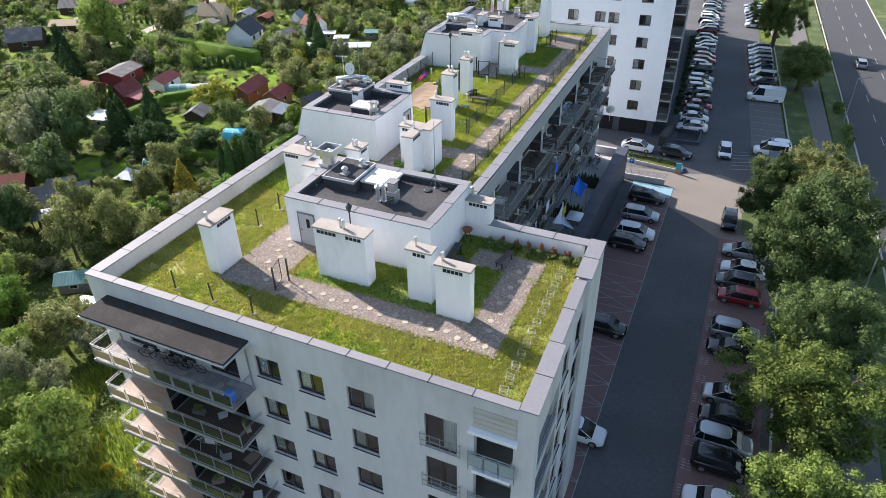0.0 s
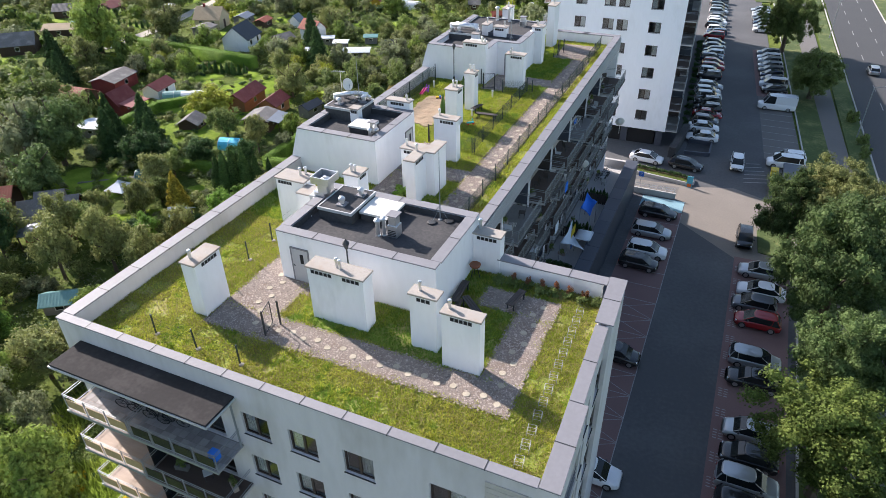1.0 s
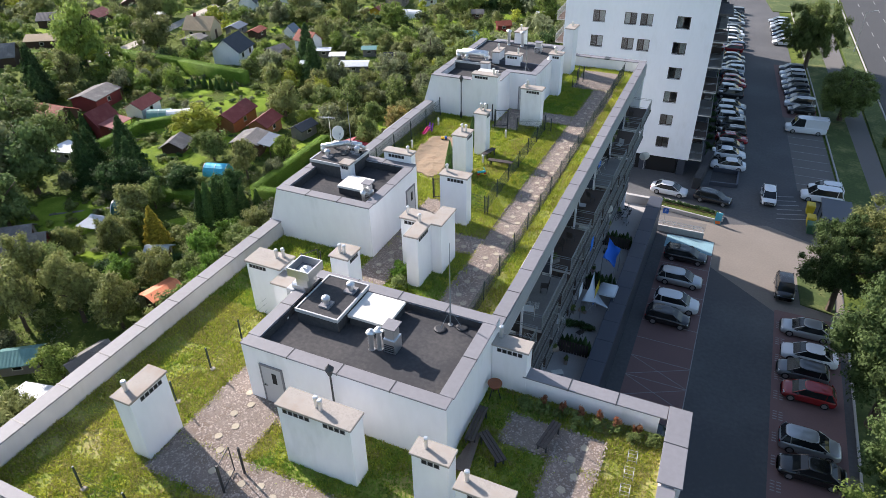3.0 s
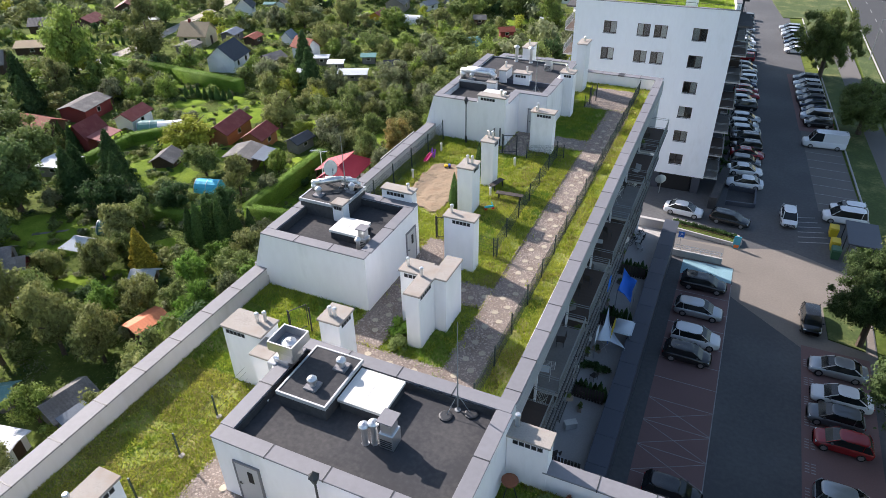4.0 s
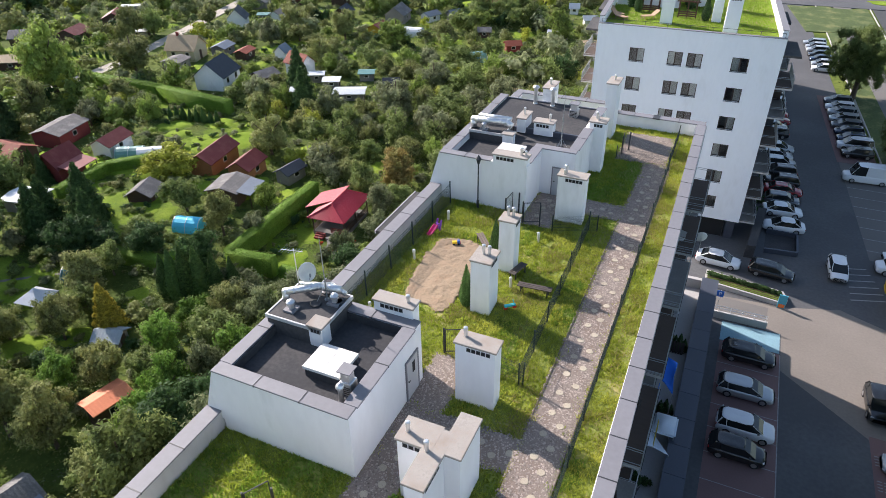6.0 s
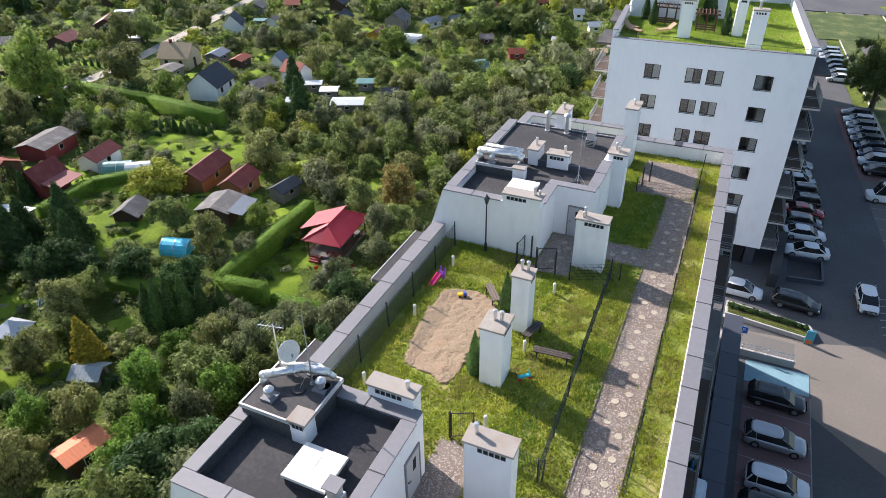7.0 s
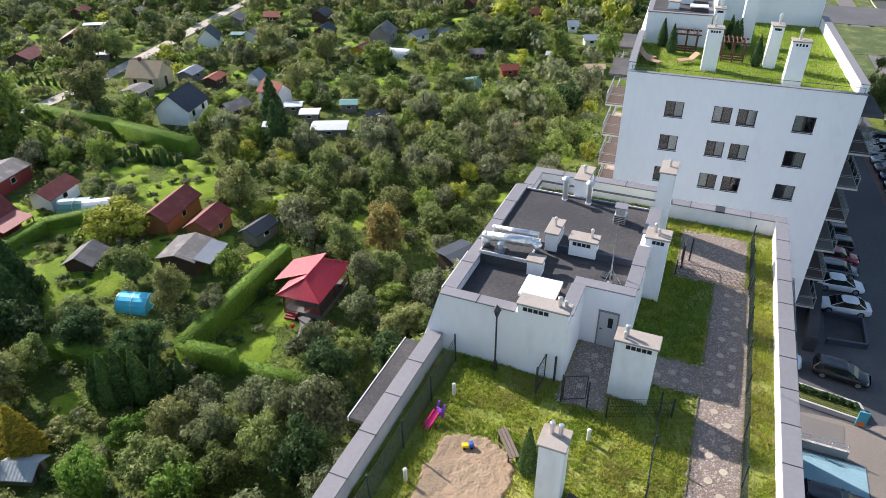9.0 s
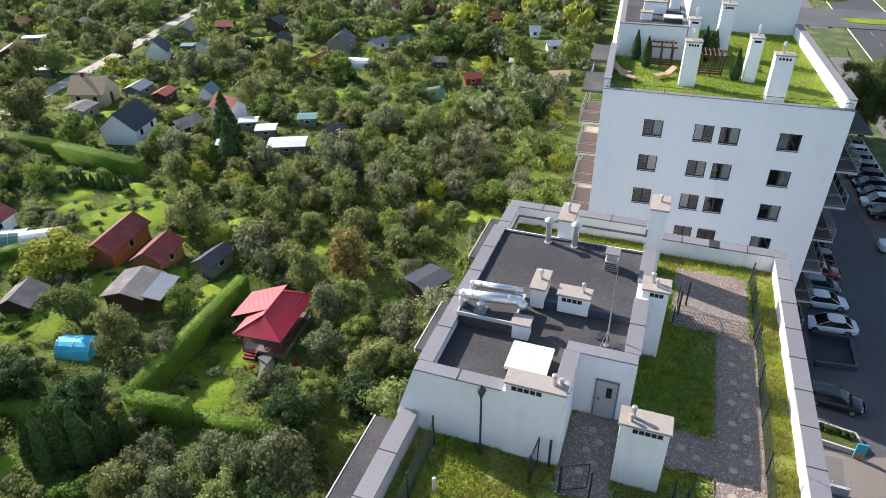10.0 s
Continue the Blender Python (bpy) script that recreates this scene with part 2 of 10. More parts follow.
def wall(bm, axis, pos, out, u0, u1, z0, z1, holes, thick=0.35):
    """A wall across axis at pos, facing out (+1 or -1), from u0 to u1, with rectangular holes (u0, u1, z0, z1) right through it."""
    us = sorted({u0, u1, *(min(max(v, u0), u1) for h in holes for v in h[:2])})
    zs = sorted({z0, z1, *(min(max(v, z0), z1) for h in holes for v in h[2:])})
    seen = {}

    def vert(u, d, z):
        key = (round(u, 4), d, round(z, 4))
        if key not in seen:
            w = pos - out * d
            seen[key] = bm.verts.new((w, u, z) if axis == "x" else (u, w, z))
        return seen[key]

    def full(i, j):
        if not (0 <= i < len(us) - 1 and 0 <= j < len(zs) - 1):
            return False
        u, z = (us[i] + us[i + 1]) / 2, (zs[j] + zs[j + 1]) / 2
        return not any(h[0] < u < h[1] and h[2] < z < h[3] for h in holes)

    for i in range(len(us) - 1):
        for j in range(len(zs) - 1):
            if not full(i, j):
                continue
            a, b, c, d = us[i], us[i + 1], zs[j], zs[j + 1]
            for k in (0, thick):
                bm.faces.new([vert(a, k, c), vert(b, k, c), vert(b, k, d), vert(a, k, d)])
            for di, dj, p, q in ((-1, 0, (a, c), (a, d)), (1, 0, (b, c), (b, d)), (0, -1, (a, c), (b, c)), (0, 1, (a, d), (b, d))):
                if not full(i + di, j + dj):
                    bm.faces.new([vert(p[0], 0, p[1]), vert(q[0], 0, q[1]), vert(q[0], thick, q[1]), vert(p[0], thick, p[1])])

# ---- ground ----
GZ = -3.5          # the garden plots lie lower than the street
FLOOR, PZ = 18.3, 19.25


def slab(name, pts, z0, z1, material, label, category, kind="structure"):
    bm = B()
    prism(bm, pts, z0, z1)
    return tagged(put(name, mesh_of(bm, material)), label, category, kind=kind)


def rect(x0, x1, y0, y1):
    return [(x0, y0), (x1, y0), (x1, y1), (x0, y1)]


def swell(x, y):
    return 0.5 * noise.noise((x / 17, y / 17, 3))


def ground_sheet():
    """One sheet to the horizon: garden level in the west, a bank behind the houses, street level in the east."""
    xs = [-2600, -900, -420, -300] + list(np.arange(-230, -29, 6.0)) + [-30, -27, -24, -20, 0, 30, 120, 400, 900, 2600]
    ys = [-2600, -700, -200, -80] + list(np.arange(-40, 301, 6.0)) + [340, 420, 600, 900, 1500, 2600]
    verts, faces = [], []
    for y in ys:
        for x in xs:
            t = min(max((x + 30) / 10, 0), 1)
            z = GZ + t * (-0.06 - GZ)
            if -300 < x < -32 and -80 < y < 420:
                z += swell(x, y)
            verts.append((x, y, z))
    n = len(xs)
    for j in range(len(ys) - 1):
        for i in range(n - 1):
            faces.append((j * n + i, j * n + i + 1, (j + 1) * n + i + 1, (j + 1) * n + i))
    return tagged(new("ground", raw_mesh("ground", verts, faces, M["field"], True)), "uneven green garden ground and verges reaching the horizon", "ground", kind="structure")


ground_sheet()

# ---- the long apartment house with the roof gardens ----
X0, X1, XE, Y0, YB, Y1 = -28.4, -3.27, -12.4, 17.5, 31.1, 76.1
house = thing("apartment_building", (-20, 45, 0), "long light grey apartment house with planted flat roof terraces", "building")


def outer_walls():
    floors = [14.9 - 2.86 * i for i in range(6)]
    holes = []
    for f in floors:
        for u in (-17.72, -15.19, -12.41):
            holes.append((u, u + 1.45, f + 0.95, f + 2.35))
        holes.append((-8.4, -6.82, f + 0.1, f + 2.3))
        holes.append((-6.0, -4.2, f - 0.1, f + 2.35))
        for u in (-26.6, -23.9, -21.0):
            holes.append((u, u + 2.0, f + 0.1, f + 2.3))
    bm = B()
    wall(bm, "y", Y0, -1, X0, X1, GZ - 1, PZ - 0.07, holes)
    part("wall", bm, M["plaster_grey"], house, "light grey plastered end wall with window rows")
    bm = B()
    wall(bm, "x", X0, -1, Y0 + 0.35, Y1, GZ - 1, PZ - 0.07, [], 0.65)
    part("wall", bm, M["plaster_grey"], house)
    eh = []
    for f in floors:
        eh.append((18.2, 21.6, f + 0.05, f + 2.45))
        for u in (23.2, 26.0, 28.6):
            eh.append((u, u + 1.5, f + 0.3, f + 2.3))
    bm = B()
    wall(bm, "x", X1 - 0.22, 1, Y0 + 0.35, YB, -1, PZ - 0.07, eh, 0.5)
    part("wall", bm, M["plaster_grey"], house)
    bm = B()
    wall(bm, "y", YB, 1, XE + 0.1, X1 - 1.1, -1, PZ - 0.07, [(u, u + 1.5, f + 0.3, f + 2.3) for f in floors[:5] for u in (-10.6, -7.4)], 0.6)
    part("wall", bm, M["plaster"], house)
    sh = []
    for f in floors:
        for k in range(11):
            u = 33.0 + 3.9 * k
            sh.append((u, u + 1.9, f + 0.1, f + 2.3))
    bm = B()
    wall(bm, "x", XE - 1.5, 1, YB + 0.001, Y1 - 0.65, -1, 17.7, sh, 0.4)
    part("wall", bm, M["plaster_grey"], house)
    bm = B()
    wall(bm, "x", XE, 1, YB + 0.001, Y1 - 0.65, 17.72, PZ - 0.07, [], 0.6)
    part("parapet", bm, M["plaster"], house)
    bm = B()
    box(bm, XE - 1.95, XE - 0.61, YB + 0.01, Y1 - 0.66, 17.5, 17.78)
    part("soffit", bm, M["plaster"], house)
    bm = B()
    box(bm, XE + 0.002, XE + 0.012, YB + 0.81, Y1 - 0.11, 17.84, 19.05)
    part("fascia_backing", bm, M["dark_metal"], house)
    for k in range(6):
        bm = B()
        box(bm, XE + 0.014, XE + 0.09, YB + 0.8, Y1 - 0.1, 17.86 + 0.2 * k, 18.0 + 0.2 * k)
        part("fascia_slat", bm, M["fascia"], house)
    bm = B()
    wall(bm, "y", Y1, 1, X0 + 0.65, XE, -1, PZ - 0.07, [], 0.65)
    part("wall", bm, M["plaster"], house)
    # window reveals open into rooms whose dimness is put into the wall colour
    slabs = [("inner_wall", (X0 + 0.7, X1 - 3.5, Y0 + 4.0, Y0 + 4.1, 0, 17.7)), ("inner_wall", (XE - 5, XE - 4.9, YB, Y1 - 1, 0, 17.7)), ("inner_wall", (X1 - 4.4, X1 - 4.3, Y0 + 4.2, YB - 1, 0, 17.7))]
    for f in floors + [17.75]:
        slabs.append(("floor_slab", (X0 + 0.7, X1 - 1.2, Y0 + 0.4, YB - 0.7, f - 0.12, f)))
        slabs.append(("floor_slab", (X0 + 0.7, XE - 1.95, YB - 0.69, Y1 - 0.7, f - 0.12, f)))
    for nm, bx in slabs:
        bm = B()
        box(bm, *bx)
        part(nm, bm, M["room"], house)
    return floors, holes, eh, sh


FLOORS, S_HOLES, E_HOLES, STRIP_HOLES = outer_walls()

# roof decks under the planting
bm = B()
box(bm, X0 + 0.66, X1 - 0.7, Y0 + 0.36, YB - 0.61, 17.8, FLOOR - 0.08)
part("roof", bm, M["soil"], house)
bm = B()
box(bm, X0 + 0.66, XE - 0.61, YB - 0.6, Y1 - 0.66, 17.8, FLOOR - 0.08)
part("roof", bm, M["soil"], house)

bm = B()
box(bm, X0 + 0.66, -20.4, 70.31, Y1 - 0.67, FLOOR - 0.079, FLOOR + 0.42)
part("planting_bed", bm, M["soil"], house)


def copings(parent, axis, pos0, pos1, u0, u1, z, step=2.1, over=0.05, h=0.07):
    """A row of folded metal coping plates with open joints, laid along a parapet."""
    n = max(1, round((u1 - u0) / step))
    w = (u1 - u0) / n
    for i in range(n):
        a, b = u0 + i * w + 0.006, u0 + (i + 1) * w - 0.006
        bm = B()
        if axis == "x":
            box(bm, pos0 - over, pos1 + over, a, b, z - 0.02, z - 0.02 + h)
        else:
            box(bm, a, b, pos0 - over, pos1 + over, z - 0.02, z - 0.02 + h)
        part("coping", bm, M["coping"], parent, bevel=0.008)
        if i:
            bm = B()
            if axis == "x":
                box(bm, pos0 - over - 0.01, pos1 + over + 0.01, a - 0.03, a + 0.012, z - 0.03, z + h - 0.008)
            else:
                box(bm, a - 0.03, a + 0.012, pos0 - over - 0.01, pos1 + over + 0.01, z - 0.03, z + h - 0.008)
            part("coping_seam", bm, M["dark_metal"], parent)


copings(house, "x", X0, X0 + 0.65, Y0 + 0.42, 37.2, PZ - 0.05)
copings(house, "x", X0, X0 + 0.65, 43.4, 58.7, PZ - 0.05)
copings(house, "x", X0, X0 + 0.65, 58.9, Y1 - 0.72, PZ - 0.05)
copings(house, "y", Y0, Y0 + 0.35, X0, X1 - 0.79, PZ - 0.05)
copings(house, "x", X1 - 0.72, X1, Y0 - 0.02, 22.0, PZ - 0.04)
copings(house, "x", X1 - 0.72, X1 - 0.2, 22.05, 27.2, PZ - 0.06)
copings(house, "x", X1 - 0.76, X1, 27.25, YB + 0.03, PZ + 0.05, over=0.06)
copings(house, "y", YB - 0.6, YB, XE + 2.0, X1 - 1.17, PZ - 0.05)
copings(house, "x", XE - 0.6, XE, YB + 0.75, Y1 - 0.72, PZ - 0.05)
copings(house, "y", Y1 - 0.65, Y1, X0 + 0.0, XE, PZ - 0.05)
# the corner piers on the street side
for a, b, z in ((Y0 + 0.352, 18.15, PZ - 0.08), (21.65, 22.0, PZ - 0.08), (27.25, YB, PZ + 0.02)):
    bm = B()
    box(bm, X1 - 0.219, X1, a, b, -0.5, z)
    part("pier", bm, M["plaster_grey"], house)
for f in FLOORS:
    bm = B()
    box(bm, X1 - 0.219, X1 - 0.002, 18.151, 21.649, f + 2.46, f + (2.95 if f < 14 else 4.26))
    part("spandrel", bm, M["plaster_grey"], house)
    bm = B()
    for z in (0.25, 0.6, 1.0):
        tube(bm, (X1 - 0.06, 18.16, f + z), (X1 - 0.06, 21.64, f + z), 0.02)
    part("loggia_rail", bm, M["coping"], house)


def taller_corner():
    bm = B()
    box(bm, X0, X0 + 0.6, 69.5, Y1, PZ + 0.02, PZ + 0.55)
    box(bm, X0 + 0.6, -20.4, Y1 - 0.6, Y1, PZ + 0.02, PZ + 0.55)
    part("parapet", bm, M["plaster"], house)
    copings(house, "x", X0, X0 + 0.6, 69.5, Y1 - 0.66, PZ + 0.57)
    copings(house, "y", Y1 - 0.6, Y1, X0, -20.4, PZ + 0.57)


taller_corner()


# ---- stair houses on the roof ----
def stair_house(at, label):
    return thing("stair_penthouse", at, label, "roof house", "stair houses on the roof")


def rim(parent, x0, x1, y0, y1, top, deck, west=0.0, w=0.55, skip=()):
    """White walls round a sunk dark roof; west leans the west wall outwards at its foot."""
    bm = B()
    box(bm, x0 + w, x1 - w, y0 + w, y1 - w, deck - 0.3, deck)
    part("roof", bm, M["membrane"], parent)
    t = top - 0.06
    for a, b, c, d in ((x0, x1, y0, y0 + w), (x0, x1, y1 - w, y1), (x1 - w, x1, y0 + w + 0.001, y1 - w - 0.001), (x0, x0 + w, y0 + w + 0.001, y1 - w - 0.001)):
        bm = B()
        box(bm, a, b, c, d, FLOOR - 0.3, t)
        part("wall", bm, M["plaster"], parent)
    if west:
        bm = B()
        pts = [(x0 - west, FLOOR + 0.5), (x0, FLOOR + 0.5), (x0, t)]
        a = [bm.verts.new((x, y0, z)) for x, z in pts]
        b = [bm.verts.new((x, y1, z)) for x, z in pts]
        bm.faces.new(a)
        bm.faces.new(b[::-1])
        for i in range(3):
            bm.faces.new((a[i], b[i], b[(i + 1) % 3], a[(i + 1) % 3]))
        part("sloping_wall", bm, M["plaster"], parent)
        bm = B()
        s = 0.03
        pts = [(x0 - west - s, FLOOR + 0.5), (x0 - s * 0.2, t + 0.02), (x0 + 0.1, t + 0.02), (x0 - west + 0.1, FLOOR + 0.48)]
        a = [bm.verts.new((x, y0 + 0.02, z)) for x, z in pts]
        b = [bm.verts.new((x, y1 - 0.02, z)) for x, z in pts]
        bm.faces.new(a)
        bm.faces.new(b[::-1])
        for i in range(4):
            bm.faces.new((a[i], b[i], b[(i + 1) % 4], a[(i + 1) % 4]))
        part("slope_cladding", bm, M["clad"], parent)
    if "s" not in skip:
        copings(parent, "y", y0, y0 + w, x0, x1, top - 0.05)
    if "n" not in skip:
        copings(parent, "y", y1 - w, y1, x0, x1, top - 0.05)
    copings(parent, "x", x1 - w, x1, y0 + w + 0.06, y1 - w - 0.06, top - 0.05)
    copings(parent, "x", x0, x0 + w, y0 + w + 0.06, y1 - w - 0.06, top - 0.05)
    bm = B()
    box(bm, x0 + w + 0.05, x1 - w - 0.05, y0 + w + 0.05, y0 + w + 0.1, deck, top - 0.1)
    box(bm, x0 + w + 0.05, x1 - w - 0.05, y1 - w - 0.1, y1 - w - 0.05, deck, top - 0.1)
    box(bm, x0 + w + 0.05, x0 + w + 0.1, y0 + w + 0.1, y1 - w - 0.1, deck, top - 0.1)
    box(bm, x1 - w - 0.1, x1 - w - 0.05, y0 + w + 0.1, y1 - w - 0.1, deck, top - 0.1)
    part("upstand", bm, M["membrane"], parent)


def door(parent, m, w=1.0, h=2.05):
    """A flush grey steel door with frame, small pane and handle; m is its sill's middle, facing -y."""
    bm = B()
    for a, b, c, d in ((-w / 2 - 0.07, -w / 2, 0, h), (w / 2, w / 2 + 0.07, 0, h), (-w / 2 - 0.07, w / 2 + 0.07, h, h + 0.08)):
        box(bm, a, b, -0.05, 0.06, c, d)
    bm.transform(m)
    part("door_frame", bm, M["coping"], parent)
    bm = B()
    box(bm, -w / 2, w / 2, -0.03, 0.03, 0, h)
    bm.transform(m)
    leaf = part("door", bm, M["door"], parent)
    bm = B()
    box(bm, 0.0, 0.22, -0.04, -0.028, h * 0.58, h * 0.86)
    bm.transform(m)
    part("pane", bm, M["black"], leaf)
    bm = B()
    box(bm, -w / 2 + 0.07, -w / 2 + 0.2, -0.09, -0.07, 1.0, 1.03)
    box(bm, -w / 2 + 0.07, -w / 2 + 0.1, -0.09, -0.02, 0.99, 1.04)
    bm.transform(m)
    part("handle", bm, M["dark_metal"], leaf)


def hatch(x0, x1, y0, y1, z, label="white rectangular smoke hatch on a dark upstand"):
    h = thing("roof_hatch", ((x0 + x1) / 2, (y0 + y1) / 2, z), label, "roof hatch", "roof hatches")
    bm = B()
    box(bm, x0 + 0.06, x1 - 0.06, y0 + 0.06, y1 - 0.06, z, z + 0.42)
    part("upstand", bm, M["membrane"], h)
    bm = B()
    box(bm, x0, x1, y0, y1, z + 0.42, z + 0.55)
    a = (x0 + x1) / 2
    box(bm, a - 0.01, a + 0.01, y0 + 0.03, y1 - 0.03, z + 0.545, z + 0.558)
    part("lid", bm, M["white_metal"], h)
    return h


def chimney(boxes, top, base=FLOOR, vents=(), pipes=(), label="white plastered ventilation chimney with a stained concrete cap"):
    """boxes: plan rectangles; vents: (side, from, to, count, at); pipes: (x, y, height, radius)."""
    x0, x1, y0, y1 = boxes[0]
    c = thing("ventilation_chimney", ((x0 + x1) / 2, (y0 + y1) / 2, base), label, "chimney", "ventilation chimneys")
    for k, (a, b, e, g) in enumerate(boxes):
        bm = B()
        box(bm, a, b, e, g, base - 0.12, top - 0.1 - 0.004 * k)
        part("shaft", bm, M["plaster"], c)
    for k, (a, b, e, g) in enumerate(boxes):
        bm = B()
        box(bm, a - 0.07, b + 0.07, e - 0.07, g + 0.07, top - 0.1 - 0.004 * k, top - 0.004 * k)
        part("cap", bm, M["cap"], c, bevel=0.012)
    for side, u0, u1, n, at in vents:
        for i in range(n):
            u = u0 + (u1 - u0) * (i + 0.5) / n
            w = min(0.085, (u1 - u0) / n * 0.36)
            bm = B()
            z0, z1 = top - 0.37, top - 0.2
            for p, q, r, s in ((u - w - 0.02, u - w, z0, z1), (u + w, u + w + 0.02, z0, z1), (u - w - 0.02, u + w + 0.02, z1, z1 + 0.02), (u - w - 0.02, u + w + 0.02, z0 - 0.02, z0)):
                if side == "s":
                    box(bm, p, q, at - 0.012, at + 0.02, r, s)
                else:
                    box(bm, at - 0.02, at + 0.012, p, q, r, s)
            g = part("vent", bm, M["coping"], c)
            bm = B()
            if side == "s":
                box(bm, u - w, u + w, at - 0.004, at + 0.02, z0, z1)
            else:
                box(bm, at - 0.02, at + 0.004, u - w, u + w, z0, z1)
            part("opening", bm, M["black"], g)
    for x, y, h, r in pipes:
        bm = B()
        rings(bm, Matrix.Translation((x, y, top - 0.01)), ((r, 0), (r, h - 0.16), (r * 1.25, h - 0.16), (r * 1.25, h - 0.04), (r * 0.8, h)), 10)
        part("pipe", bm, M["steel"], c, smooth=False)
    return c


CH = 21.4
chimney([(-23.45, -22.6, 21.3, 23.1)], CH, vents=[("e", 21.75, 22.85, 5, -22.6)], pipes=[(-23.2, 21.75, 0.5, 0.09)])
chimney([(-17.6, -14.5, 23.45, 24.3)], CH, vents=[("s", -17.4, -16.2, 5, 23.45), ("s", -15.65, -14.7, 4, 23.45)], pipes=[(-16.15, 23.9, 0.55, 0.08), (-15.92, 23.82, 0.55, 0.08)])
chimney([(-12.1, -10.75, 23.45, 24.1)], CH, vents=[("s", -11.75, -11.05, 3, 23.45)], pipes=[(-11.7, 23.8, 0.55, 0.07)])
chimney([(-10.2, -8.38, 22.78, 23.35)], CH, vents=[("s", -9.8, -8.75, 5, 22.78)], pipes=[(-9.95, 23.15, 0.5, 0.08)])
chimney([(-11.8, -10.25, 30.46, 31.15)], 20.65, vents=[("s", -11.6, -10.45, 5, 30.46)], pipes=[(-11.6, 31.0, 0.6, 0.09)])
chimney([(-24.65, -22.65, 30.6, 31.75)], CH, vents=[("s", -24.5, -23.5, 5, 30.6)], pipes=[(-23.35, 31.35, 0.5, 0.08), (-23.1, 31.55, 0.5, 0.08)])
chimney([(-21.1, -20.1, 32.55, 33.7)], CH, vents=[("e", 32.75, 33.5, 4, -20.1)], pipes=[(-20.75, 32.95, 0.5, 0.08), (-20.5, 32.95, 0.5, 0.08)])
chimney([(-19.6, -18.3, 37.2, 38.2), (-18.55, -17.85, 35.65, 38.1), (-17.95, -17.25, 37.25, 39.1)], CH, vents=[("s", -19.4, -18.7, 3, 37.2), ("e", 35.8, 36.9, 5, -17.85)], pipes=[(-19.35, 37.6, 0.5, 0.08), (-18.4, 37.1, 0.5, 0.08)],
        label="white plastered stepped ventilation chimney with stained concrete caps")
chimney([(-19.68, -17.95, 42.45, 43.2)], 21.5, vents=[("s", -19.2, -18.15, 5, 42.45)], pipes=[(-19.4, 42.9, 0.5, 0.08)])
chimney([(-21.4, -20.4, 48.3, 49.55)], CH, vents=[("e", 48.5, 49.3, 4, -20.4)], pipes=[(-21.0, 49.0, 0.55, 0.08), (-20.7, 49.0, 0.55, 0.08)])
chimney([(-21.38, -20.5, 52.25, 53.15)], 21.5, vents=[("e", 52.4, 53.0, 4, -20.5)], pipes=[(-21.1, 52.85, 0.55, 0.08), (-20.8, 52.85, 0.55, 0.08)])
chimney([(-20.03, -18.35, 58.72, 59.5)], CH, vents=[("s", -19.6, -18.55, 5, 58.72)], pipes=[(-19.65, 59.1, 0.55, 0.08), (-19.7, 58.9, 0.35, 0.06)])
chimney([(-20.05, -18.95, 66.3, 67.25)], 21.95, vents=[("s", -19.75, -19.15, 3, 66.3)], pipes=[(-19.7, 66.9, 0.5, 0.08), (-19.5, 66.6, 0.4, 0.06)])
chimney([(-20.3, -19.5, 72.5, 74.1)], 22.6, pipes=[(-19.9, 73.4, 0.4, 0.07)])

# first stair house
ph = stair_house((-16.6, 28.8, FLOOR), "white plastered stair house with dark flat roof, equipment and a door")
rim(ph, -21.1, -11.82, 25.75, 31.4, 21.3, 20.88, w=0.5)
door(ph, pose(-19.75, 25.73, FLOOR))
# second
ph = stair_house((-24.7, 40.3, FLOOR), "white plastered stair house with one sloping side")
rim(ph, -27.65, -21.5, 37.18, 43.0, 21.5, 21.0, west=0.9, w=0.5)
door(ph, pose(-21.48, 42.0, FLOOR, 0, 0, 90))
# third: a lower south roof and a higher north roof, with a stepped plan
ph = stair_house((-24, 66, FLOOR), "large white stair house with stepped dark roofs")


